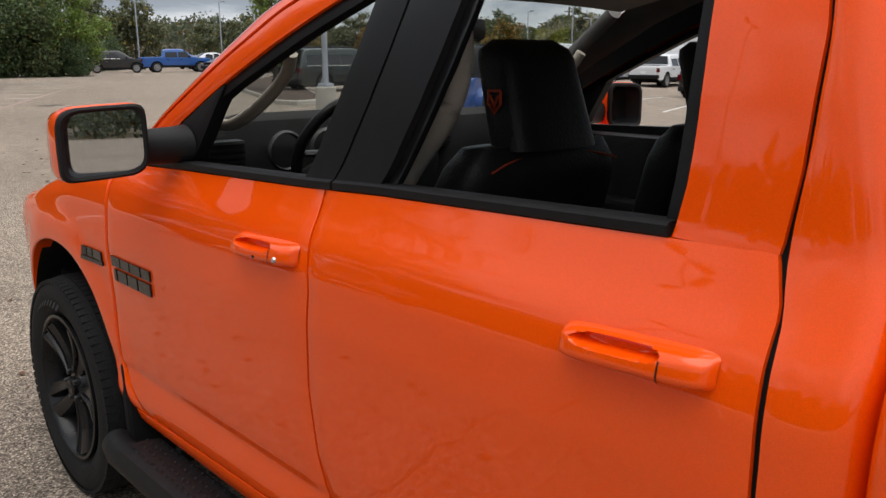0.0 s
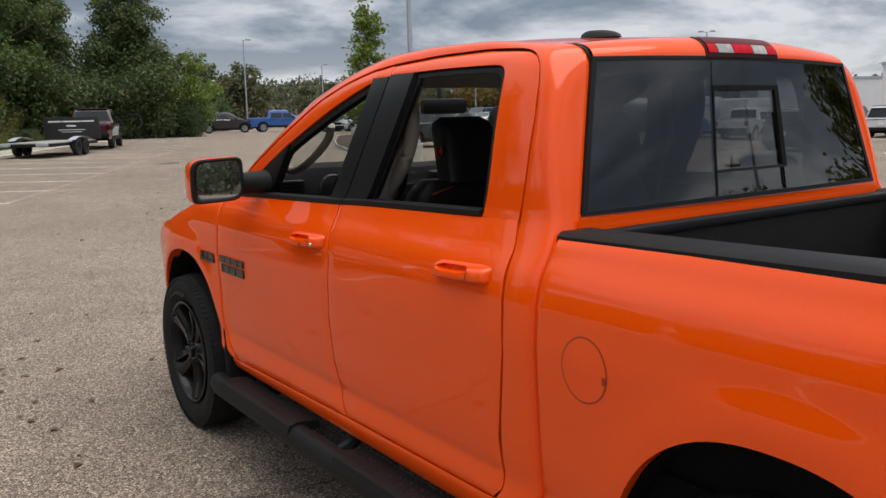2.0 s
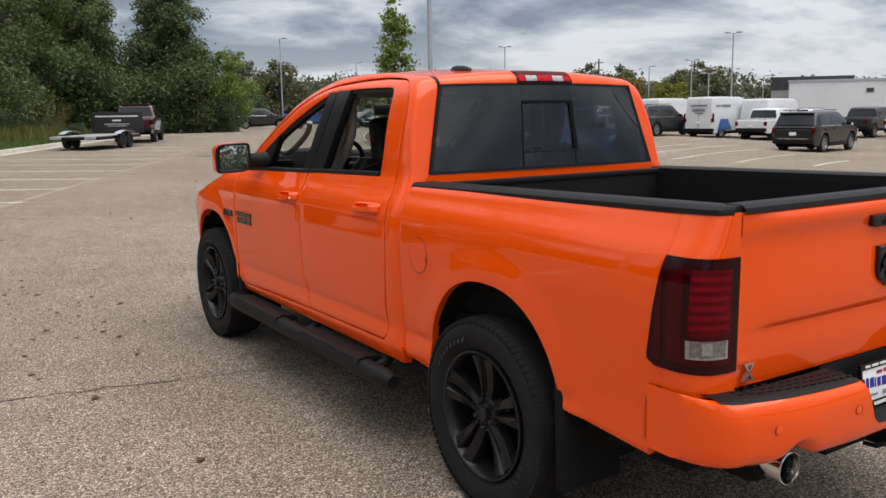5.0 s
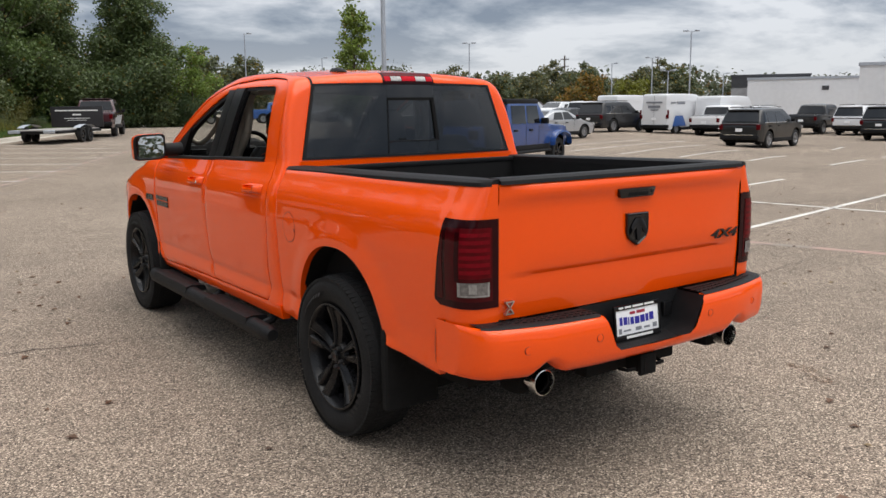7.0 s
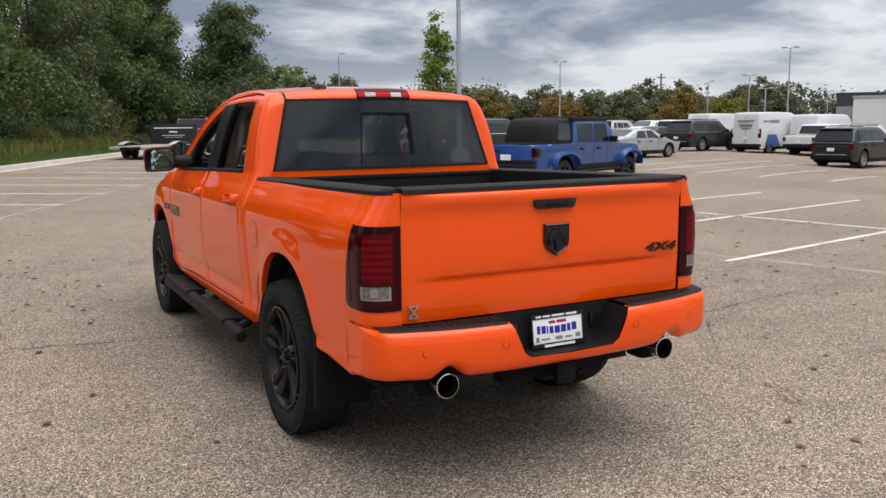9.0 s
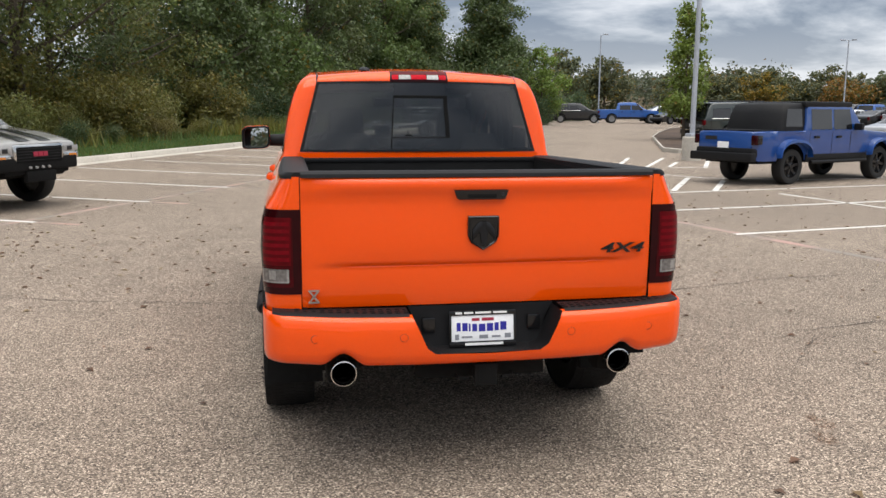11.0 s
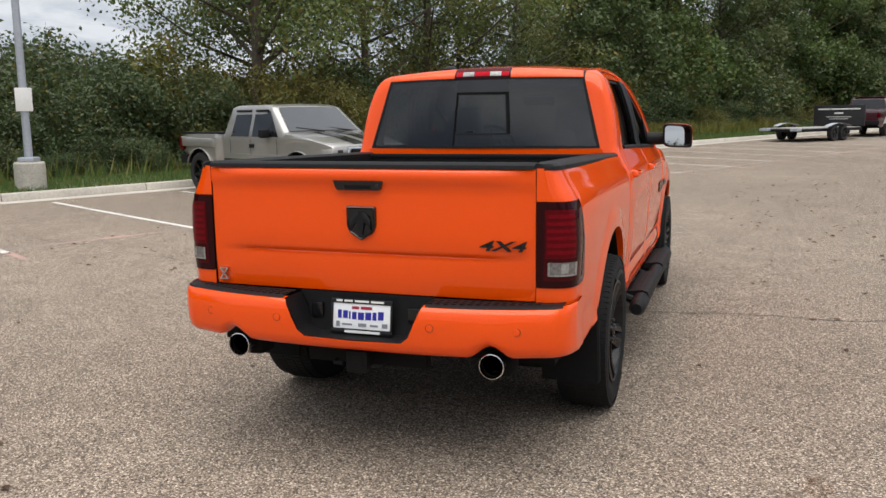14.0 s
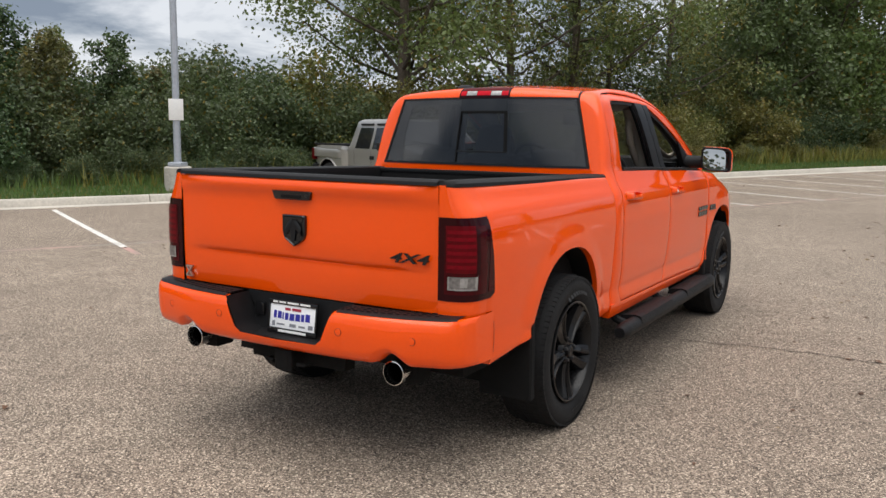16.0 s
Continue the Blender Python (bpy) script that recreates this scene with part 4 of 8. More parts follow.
for s in (-1, 1):
    g.add([(bx + s * (bw + q), y, bz + w * bh) for y in (-1.1585, -1.145) for q, w in ((-0.004, 1), (0.004, 1))] +
          [(bx - s * (bw + q), y, bz - bh) for y in (-1.1585, -1.145) for q in (0.004, -0.004)], [(0, 1, 5, 4), (2, 3, 7, 6), (0, 2, 6, 4), (1, 3, 7, 5), (0, 1, 3, 2), (4, 5, 7, 6)])
part("hourglass_badge", g, SILVER, tailgate, "small silver hourglass badge", smooth=False)


def text_part(name, words, size, mat, parent, m, label, depth=0.004, shear=0.0, stretch=1.0, bold=0.0):
    cu = bpy.data.curves.new(name, "FONT")
    cu.body, cu.size, cu.extrude, cu.shear, cu.offset = words, size, depth, shear, bold
    cu.align_x, cu.align_y = "CENTER", "CENTER"
    tmp = new(name, cu)
    me = bpy.data.meshes.new_from_object(tmp.evaluated_get(bpy.context.evaluated_depsgraph_get()))
    bpy.data.objects.remove(tmp)
    me.transform(m @ Matrix.Diagonal((stretch, 1, 1, 1)))
    me.materials.clear()
    me.materials.append(mat)
    ob = new(name, me)
    ob.parent = parent
    ob["label"] = label
    return ob


text_part("four_wheel_badge", "4X4", 0.062, BLACK_GLOSS, tailgate, pose(0.655, -1.160, 1.058, 90, 0, 0), "black badge reading 4X4", 0.004, 0.25, 1.95, 0.0012)

# rear bumper: rows of (z, y at the middle, half width)
notch = curve1([0.55, 0.632, 0.65, 0.70, 0.80], [0.0, 0.235, 0.268, 0.290, 0.335])
BUMP = [(0.574, -1.240), (0.579, -1.280), (0.600, -1.302), (0.628, -1.310), (0.634, -1.311), (0.66, -1.315), (0.73, -1.318), (0.775, -1.314), (0.797, -1.300), (0.803, -1.270)]


def bumper_xy(s, z, yb, wscale=1.0):
    """s from 0 at the middle to 1 at the side's front end."""
    if s < 0.72:
        u = s / 0.72
        x = 0.838 * u
        return x * wscale, yb + 0.060 * u ** 4
    u = (s - 0.72) / 0.28
    a = min(1.0, u / 0.55) * math.pi / 2
    x = 0.838 + 0.130 * math.sin(a)
    y = (yb + 0.060) + 0.14 * (1 - math.cos(a))
    if u > 0.55:
        y += (u - 0.55) / 0.45 * (-0.925 - y)
        x += 0.006
    return x * wscale, y


def bump_section(sgn):
    g = Geo()
    rows = []
    ss = np.linspace(0, 1, 60)
    for z, yb in BUMP:
        row = []
        for s in ss:
            x, y = bumper_xy(s, z, yb)
            low = 0.018 * (x / 0.9) ** 2
            zz = z + low if z < 0.7 else z + 0.012 * (x / 0.9) ** 2
            # raised arc over the exhaust pipe
            if z < 0.70:
                zz += (0.70 - z) / 0.12 * 0.052 * smooth01(1 - abs(x - 0.632) / 0.10)
                if z > 0.6:
                    y -= 0.008 * smooth01(1 - abs(x - 0.632) / 0.16)
            row.append((sgn * x, y, zz))
        rows.append(row)
    cut = []
    for r, (z, _) in zip(rows, BUMP):
        n_w = notch(z) if z > 0.632 else 0.0
        cut.append([(sgn * max(abs(p[0]), n_w), p[1], p[2]) for p in r])
    return g.grid(cut)


g = bump_section(1)
h = bump_section(-1)
g.add(h.v, h.f)
bumper = part("rear_bumper", g, ORANGE, truck, "orange rear bumper with black step pads", angle=50)
# step pads
for s in (-1, 1):
    rows = []
    for q in np.linspace(0, 1, 20):
        sq = lerp(0.30, 0.80, q)
        x, y = bumper_xy(sq, 0.8, -1.296)
        inner = max(-1.165 if x < 0.8 else -1.165 + (x - 0.8) * 0.75, y + 0.025)
        rows.append([(s * x, y - 0.002, 0.801 + 0.012 * x * x), (s * x, y + 0.006, 0.808 + 0.012 * x * x), (s * x, lerp(y, inner, 0.5), 0.812 + 0.012 * x * x), (s * x, inner, 0.812 + 0.012 * x * x), (s * x, inner, 0.76)])
    part("step_pad", Geo().grid(rows), BLACK_PLASTIC, bumper, "black textured step pad")
    g = Geo()
    for i in range(14):
        for j in range(3):
            x = 0.36 + i * 0.036
            y = -1.272 + 0.03 * j + 0.075 * (x / 0.8) ** 3
            g.box(s * x - 0.010, s * x + 0.010, y - 0.004, y + 0.004, 0.806, 0.815 + 0.012 * x * x)
    part("pad_relief", g, BLACK_PLASTIC, bumper, "raised tread bars")["kind"] = "stuff"
for s in (-1, 1):
    g = Geo().grid([[(s * (0.972 + 0.006 * math.sin(math.pi * q)), y, lerp(0.60, 0.79, q)) for y in (-0.929, -0.924)] for q in np.linspace(0, 1, 6)])
    part("bumper_gap", g, STITCH_AND_GAP, bumper, "thin shaded gap at the bumper's end")
# recess with the plate
g = Geo()
g.grid([[(x, y, z) for x in np.linspace(-w, w, 13)] for z, w, y in ((0.618, 0.262, -1.255), (0.630, 0.272, -1.165), (0.74, 0.300, -1.142), (0.81, 0.338, -1.142), (0.82, 0.34, -1.10))])
for s in (-1, 1):
    g.grid([[(s * notch(z), y, z) for y in (-1.305, -1.14)] for z in np.linspace(0.620, 0.805, 8)])
g.grid([[(x, y, z) for x in (-0.262, 0.262)] for y, z in ((-1.309, 0.633), (-1.29, 0.618), (-1.16, 0.618))])
insert = part("bumper_insert", g, BLACK_PLASTIC, bumper, "black plastic plate recess")
for s in (-1, 1):
    part("plug_socket", Geo().box(s * 0.245 - 0.030, s * 0.245 + 0.030, -1.165, -1.140, 0.690, 0.760, 0.006), BLACK_GLOSS, insert, "black trailer socket")
    for k in range(2):
        x = s * (0.375 if k == 0 else 0.752)
        yb = -1.3170 + 0.060 * (abs(x) / 0.838) ** 4
        g = Geo().lathe([(0, 0.0001), (-0.002, 0.012), (0.0, 0.0165), (0.006, 0.017)], (x, yb - 0.0015, 0.714), "y", 20)
        part("parking_sensor", g, ORANGE, bumper, "small round parking sensor")
        part("sensor_ring", Geo().lathe([(0.0, 0.0165), (-0.002, 0.0178), (0.004, 0.019)], (x, yb - 0.001, 0.714), "y", 20), STITCH_AND_GAP, bumper, "dark ring round the sensor")
# dealer plate in a black frame
plate = part("licence_plate", Geo().box(-0.150, 0.146, -1.166, -1.160, 0.634, 0.786, 0.002), WHITE_PLATE, bumper, "white dealer plate in a black frame")
g = Geo()
for x0, x1, z0, z1 in ((-0.156, 0.152, 0.770, 0.792), (-0.156, 0.152, 0.628, 0.653), (-0.156, -0.146, 0.65, 0.772), (0.142, 0.152, 0.65, 0.772)):
    g.box(x0, x1, -1.171, -1.158, z0, z1, 0.002)
part("plate_frame", g, BLACK_GLOSS, plate, "black plate frame")


def bars(name, parent, mat, spec, y, label):
    for x0, x1, z0, z1 in spec:
        part(name, Geo().box(x0, x1, y - 0.0012, y, z0, z1), mat, parent, label, smooth=False)


bars("frame_bar", plate, SIGN_WHITE, [(-0.128, -0.098, 0.777, 0.786), (-0.088, -0.046, 0.777, 0.786), (-0.036, 0.036, 0.777, 0.786), (0.046, 0.110, 0.777, 0.786), (-0.085, 0.092, 0.634, 0.646)], -1.1712, "white bar of lettering")
bars("name_bar", plate, BLUE_INK, [(-0.122, -0.104, 0.700, 0.738), (-0.096, -0.072, 0.700, 0.736), (-0.066, -0.058, 0.698, 0.733), (-0.050, -0.028, 0.697, 0.731), (-0.020, 0.010, 0.696, 0.730), (0.017, 0.046, 0.697, 0.732), (0.053, 0.072, 0.698, 0.734), (0.080, 0.108, 0.700, 0.738)], -1.1665, "blue bar of lettering")
bars("script_bar", plate, RED_INK, [(-0.052, -0.016, 0.744, 0.757), (-0.006, 0.050, 0.744, 0.758)], -1.1665, "red bar of script")
bars("logo_mark", plate, GREY_INK, [(-0.130, -0.112, 0.660, 0.685), (-0.100, -0.050, 0.668, 0.676), (-0.018, 0.022, 0.664, 0.680), (0.040, 0.080, 0.667, 0.676), (0.100, 0.128, 0.664, 0.684)], -1.1665, "small grey mark")
plate.matrix_basis = Matrix.Translation((0, -1.19, 0.71)) @ Matrix.Rotation(radians(-7), 4, "X") @ Matrix.Translation((0, 1.165, -0.71))
# hitch and exhaust
g = Geo().box(-0.30, 0.30, -1.16, -1.08, 0.475, 0.555, 0.01).box(-0.042, 0.042, -1.262, -1.10, 0.474, 0.555, 0.006).box(-0.052, 0.052, -1.266, -1.245, 0.464, 0.566, 0.005)
g.tube([(-0.13, -1.20, 0.50), (-0.12, -1.245, 0.50), (-0.075, -1.25, 0.50)], 0.009, 8).tube([(0.13, -1.20, 0.50), (0.12, -1.245, 0.50), (0.075, -1.25, 0.50)], 0.009, 8)
hitch = part("tow_hitch", g, LINER, truck, "black square tow hitch receiver")
# black plate on the solid receiver end paints its dark inside
part("hitch_opening", Geo().box(-0.031, 0.031, -1.2685, -1.262, 0.484, 0.546), LINER, hitch, "dark square opening")
for s in (-1, 1):
    c = (s * 0.632, -1.13, 0.543)
    g = Geo().lathe([(0.30, 0.034), (0.14, 0.036), (0.10, 0.050), (-0.10, 0.056), (-0.112, 0.057), (-0.114, 0.053), (-0.10, 0.050), (0.02, 0.045)], c, "y", 32)
    tip = part("exhaust_tip", g, CHROME, truck, "polished steel exhaust tip")
    part("exhaust_shroud", Geo().box(c[0] - 0.075, c[0] + 0.075, -1.16, -1.02, 0.47, 0.60, 0.03), LINER, truck, "black heat shield behind the exhaust tip")
    # black wall and end disc inside the exhaust tip
    part("exhaust_bore", Geo().lathe([(-0.03, 0.0001), (-0.03, 0.048), (-0.09, 0.0495)], c, "y", 28), LINER, tip, "sooty bore")

# wheels
def wheel_geo():
    ri, ro, w = 0.278, HUB_Z, 0.134
    tyre = [(-w * 0.60, ri - 0.012), (-w * 0.80, ri), (-w * 0.93, ri + 0.03), (-w * 1.02, ri + 0.075), (-w * 1.0, ri + 0.105), (-w * 0.95, ro - 0.024), (-w * 0.88, ro - 0.010),
            (-w * 0.7, ro - 0.003), (-w * 0.35, ro), (0, ro), (w * 0.35, ro), (w * 0.7, ro - 0.003), (w * 0.9, ro - 0.012), (w, ro - 0.06), (w * 0.9, ri + 0.02), (w * 0.7, ri - 0.01)]
    return tyre


def build_wheel(parent, x, y, sgn, name="wheel"):
    """sgn -1: the outer face looks to -x."""
    w_ob = part(name, Geo().lathe(wheel_geo(), (0, 0, 0), "x", 72), RUBBER, parent, "black off-road tyre on a black alloy rim", angle=45)
    # tread blocks
    g = Geo()
    for k in range(84):
        a = 2 * math.pi * k / 84
        for i, (xa, xb) in enumerate(((-0.131, -0.086), (-0.080, -0.032), (-0.026, 0.026), (0.032, 0.080), (0.086, 0.131))):
            ca = a + 0.02 * (i % 2)
            dw = 0.0305 if i in (0, 4) else 0.033
            r0, r1 = HUB_Z - (0.016 if i in (0, 4) else 0.004), HUB_Z + (-0.002 if i in (0, 4) else 0.003)
            vs = []
            for r in (r0, r1):
                for xx in (xa, xb):
                    rr = r - (0.006 if i in (0, 4) and abs(xx) > 0.12 else 0)
                    for aa in (ca - dw, ca + dw):
                        vs.append((xx, rr * math.cos(aa), rr * math.sin(aa)))
            g.add(vs, [(4, 5, 7, 6), (0, 1, 5, 4), (2, 3, 7, 6), (0, 2, 6, 4), (1, 3, 7, 5)])
    part("tread", g, RUBBER, w_ob, "fine ribbed tread", smooth=False)["kind"] = "stuff"
    # raised lettering ring, as bars
    g = Geo()
    for a0, count, step in ((0.5, 8, 0.105), (3.5, 5, 0.125)):
        for k in range(count):
            a = a0 + k * step
            g.grid([[(-0.1385 - 0.001 * (1 if i else 0) + 0.010 * (j - 1), (0.322 + 0.020 * j) * math.cos(a + 0.060 * i), (0.322 + 0.020 * j) * math.sin(a + 0.060 * i)) for i in (0, 1)] for j in (0, 1)])
    part("sidewall_lettering", g, TYRE_LETTER, w_ob, "raised sidewall lettering", smooth=False)["kind"] = "stuff"
    # rim
    g = Geo().lathe([(-0.118, 0.283), (-0.128, 0.282), (-0.130, 0.272), (-0.116, 0.262), (-0.05, 0.250), (0.05, 0.240), (0.12, 0.25)], (0, 0, 0), "x", 64)
    rim = part("rim", g, RIM_BLACK, w_ob, "gloss black five-spoke alloy rim")
    part("brake_disc", Geo().lathe([(0.0, 0.05), (-0.012, 0.10), (-0.012, 0.185), (0.005, 0.188), (0.01, 0.24), (0.06, 0.245)], (0, 0, 0), "x", 40), LINER, rim, "dark brake disc")
    for k in range(5):
        a0 = 2 * math.pi * k / 5 + 0.3
        for s in (-1, 1):
            g = Geo()
            rows = []
            for q in np.linspace(0, 1, 10):
                r = lerp(0.055, 0.262, q)
                mid = a0 + s * lerp(0.30, 0.165, q ** 0.5)
                half = lerp(0.017, 0.038, q) / max(r, 0.06)
                xo = -lerp(0.100, 0.124, q) + 0.012 * math.sin(math.pi * q)
                row = []
                for aa, dx in ((mid - half, 0.045), (mid - half * 0.80, 0.010), (mid - s * half * 0.30, -0.006), (mid - s * half * 0.55, -0.004), (mid + half * 0.80, 0.010), (mid + half, 0.045)):
                    row.append((xo + dx, r * math.cos(aa), r * math.sin(aa)))
                rows.append(row)
            g.grid(rows)
            part("spoke", g, RIM_BLACK, rim)
    part("hub", Geo().lathe([(-0.112, 0.0001), (-0.118, 0.025), (-0.112, 0.034), (-0.098, 0.036), (-0.096, 0.075), (-0.07, 0.085)], (0, 0, 0), "x", 30), RIM_BLACK, rim)
    for k in range(5):
        a = 2 * math.pi * k / 5 + 0.3 + math.pi / 5
        part("wheel_nut", Geo().lathe([(-0.118, 0.0001), (-0.118, 0.008), (-0.112, 0.011), (-0.09, 0.011)], (0, 0.057 * math.cos(a), 0.057 * math.sin(a)), "x", 6), DARK_METAL, rim, "dark steel wheel nut")
    w_ob.matrix_basis = pose(x, y, HUB_Z, 0, 0, 0 if sgn < 0 else 180)
    return w_ob


WHEEL_X = 0.872
first_wheel = build_wheel(truck, -WHEEL_X, 0.0, -1)


def copy_wheel(src, parent, m):
    made = copy_thing(src, m)
    made.parent = parent
    return made


copy_wheel(first_wheel, truck, pose(-WHEEL_X, WHEELBASE, HUB_Z, 25, 0, 0))
copy_wheel(first_wheel, truck, pose(WHEEL_X, 0, HUB_Z, 40, 0, 180))
copy_wheel(first_wheel, truck, pose(WHEEL_X, WHEELBASE, HUB_Z, 10, 0, 180))
part("rear_axle", Geo().tube([(-0.75, 0, 0.42), (0.75, 0, 0.42)], 0.05, 12).lathe([(-0.12, 0.06), (-0.08, 0.15), (0.08, 0.15), (0.12, 0.06)], (0, 0, 0.42), "x", 20), LINER, truck, "black axle")
part("spare_tyre", Geo().lathe([(-0.11, 0.24), (-0.12, 0.30), (-0.10, 0.365), (0.0, 0.38), (0.10, 0.365), (0.12, 0.30), (0.11, 0.24)], (0, -0.66, 0.57), "z", 40), RUBBER, truck, "black spare tyre under the bed")
# mud flaps
for s in (-1, 1):
    for y0, zt, yb in ((-0.475, 0.80, -0.545), (WHEELBASE - 0.475, 0.74, WHEELBASE - 0.625)):
        rows = []
        for v in np.linspace(0, 1, 8):
            y = lerp(y0, yb, v ** 0.6)
            z = lerp(zt, 0.285, v)
            xo = lerp(0.950, 0.992, v ** 0.5)
            rows.append([(s * xo, y + 0.05, z), (s * (xo + 0.004), y + 0.01, z), (s * (xo - 0.006), y, z), (s * 0.70, y, z), (s * 0.70, y + 0.02, z)])
        part("mud_flap", Geo().grid(rows), LINER, truck, "black plastic mud flap")

# side steps
for s in (-1, 1):
    path = [(s * 1.035, y, 0.395) for y in (0.68, 0.72)] + [(s * 1.035, y, 0.395) for y in np.linspace(0.8, 2.95, 12)] + [(s * 1.02, 3.02, 0.395)]
    g = Geo().tube(path, [0.034, 0.050] + [0.052] * 13, 14, flat=1.0)
    step = part("side_step", g, BLACK_PLASTIC, truck, "black tubular side step with tread pads")
    for y in (0.95, 1.85, 2.75):
        part("step_bracket", Geo().tube([(s * 1.0, y, 0.39), (s * 0.92, y, 0.42), (s * 0.84, y, 0.52)], 0.028, 8), BLACK_PLASTIC, step, "black bracket")
    for y0, y1 in ((0.98, 1.72), (2.10, 2.86)):
        rows = [[(s * x, y, z) for x, z in ((1.088, 0.405), (1.075, 0.448), (1.035, 0.458), (0.985, 0.452), (0.94, 0.445), (0.93, 0.41))] for y in np.linspace(y0, y1, 8)]
        g = Geo().grid(rows)
        g.f += [tuple(range(6)), tuple(range(len(g.v) - 6, len(g.v)))[::-1]]
        pad = part("step_pad", g, BLACK_PLASTIC, step, "black tread pad with raised diamonds")
        g = Geo()
        rng = random.Random(4)
        for i in range(int((y1 - y0) / 0.034)):
            for j in range(4):
                yy = y0 + 0.02 + i * 0.034 + (0.017 if j % 2 else 0)
                xx = 0.955 + j * 0.030
                a = 0.7 if (i + j) % 2 else -0.7
                dx, dy = 0.010 * math.cos(a), 0.010 * math.sin(a)
                px, py = -dy * 0.35, dx * 0.35
                zz = 0.4585 - abs(xx - 1.035) * 0.07
                q = [(s * (xx + dx), yy + dy, zz), (s * (xx + px), yy + py, zz + 0.004), (s * (xx - dx), yy - dy, zz), (s * (xx - px), yy - py, zz + 0.004)]
                g.add(q, [(0, 1, 2, 3)])
        part("pad_relief", g, BLACK_PLASTIC, pad, "raised diamonds", smooth=False)["kind"] = "stuff"

# front end (seen only along its flank), hood and fenders
ARCH_F = (WHEELBASE - 0.02, 0.465, 1.000)
hood_z = curve1([3.03, 3.377, 3.9, 4.3, 4.5], [1.340, 1.312, 1.160, 1.10, 1.05])


def fender_rows(nz=44):
    cols = []
    ys = spread_about(3.056, 4.38, *ARCH_F[:2], 30, 8)
    for y in ys:
        low = 0.52 if y < ARCH_F[0] else 0.60
        front = seam_front
        low = max(low, arch(*ARCH_F, y))
        col = []
        for v in np.linspace(0, 1, nz + 1):
            z = lerp(low, hood_z(y) - 0.02, v)
            yy = y
            if y < 3.085:
                t = (3.085 - y) / 0.029
                yy = lerp(3.085, seam_front(z) + GAP, t)
            q = max(0.0, 1 - (hood_z(y) - 0.02 - z) / 0.13) * smooth01((y - 3.15) / 0.35)
            col.append(side_pt(yy, z, -0.055 * (1 - math.sqrt(1 - min(1.0, q) ** 2))))
        cols.append(col)
    return list(map(list, zip(*cols)))


fender = add_both("fender", panel(fender_rows(), 0.06, 0.005), ORANGE, truck)
rows = []
for y in np.linspace(3.08, 4.42, 20):
    w = half_width(y, hood_z(y) - 0.02) - 0.055 * smooth01((y - 3.15) / 0.35)
    rows.append([(x * w, y + 0.10 * (1 - x * x), hood_z(y) - 0.02 + 0.05 * (1 - x ** 4) + 0.02 * smooth01((abs(x) - 0.35) / 0.2) * (1 - abs(x))) for x in np.linspace(-1, 1, 25)])
part("hood", Geo().grid(rows), ORANGE, truck)
part("front_bumper", Geo().box(-0.80, 0.80, 4.32, 4.56, 0.45, 0.80, 0.06), ORANGE, truck)
part("grille", Geo().box(-0.72, 0.72, 4.30, 4.52, 0.78, 1.00, 0.03), BLACK_GLOSS, truck, "black grille")
for s in (-1, 1):
    part("head_lamp", Geo().box(s * 0.68 - 0.12, s * 0.68 + 0.12, 4.20, 4.47, 0.88, 1.04, 0.03), CLEAR_LENS, truck, "clear head lamp")

# fender and door badges as plain bars
for side in (0, 1):
    flip = (lambda q: q.mirrored()) if side else (lambda q: q)

    def side_bars(spec, y_org, z_org):
        out = []
        for a, b, c, d in spec:
            g = Geo()
            ya, yb, za, zb = y_org - a, y_org - b, z_org + c, z_org + d
            o = [side_pt(y, z, 0.007) for y, z in ((ya, za), (yb, za), (yb, zb), (ya, zb))]
            i = [side_pt(y, z, -0.001) for y, z in ((ya, za), (yb, za), (yb, zb), (ya, zb))]
            g.add(o + i, [(0, 1, 2, 3), (0, 1, 5, 4), (1, 2, 6, 5), (2, 3, 7, 6), (3, 0, 4, 7)])
            out.append(g)
        return out

    spec = [(0.0, 0.066, 0.036, 0.068), (0.074, 0.140, 0.036, 0.068), (0.148, 0.222, 0.036, 0.068), (0.232, 0.290, 0.036, 0.068),
            (0.012, 0.030, -0.012, 0.026), (0.042, 0.110, -0.012, 0.026), (0.120, 0.190, -0.012, 0.026), (0.202, 0.285, -0.012, 0.026)]
    for g in side_bars(spec, 3.004, 0.972):
        part("name_badge", flip(g), BLACK_GLOSS, front_door[side], "black bar of raised lettering", smooth=False)
    spec = [(0.0, 0.17, 0.0, 0.014), (0.005, 0.045, 0.016, 0.046), (0.052, 0.09, 0.016, 0.046), (0.098, 0.165, 0.016, 0.046)]
    for g in side_bars(spec, 3.262, 0.988):
        part("engine_badge", flip(g), BLACK_GLOSS, fender[side], "black bar of raised lettering", smooth=False)

# ---- cab
def back_pt(x, v, off=0.0):
    """On the back window: x as a share of its half width, v from the bottom up."""
    w = lerp(0.782, 0.664, v)
    z = lerp(1.412, 1.852, v) + 0.010 * (1 - x * x) * v
    y = lerp(0.724, 0.804, v) - (0.012 + 0.022 * v) * (1 - x * x) - off
    return (x * w, y, z)


roof_edge = [(0.90, 1.899), (1.038, 1.913), (1.29, 1.934), (1.58, 1.935), (1.86, 1.922), (2.05, 1.892), (2.21, 1.848)]


def roof_row(y, z):
    lead = 0.10 * smooth01((y - 1.9) / 0.35) - 0.045 * smooth01((1.15 - y) / 0.25)
    return [(x * 0.648, y + lead * (1 - x * x), z + 0.032 * (1 - x * x)) for x in np.linspace(-1, 1, 25)]


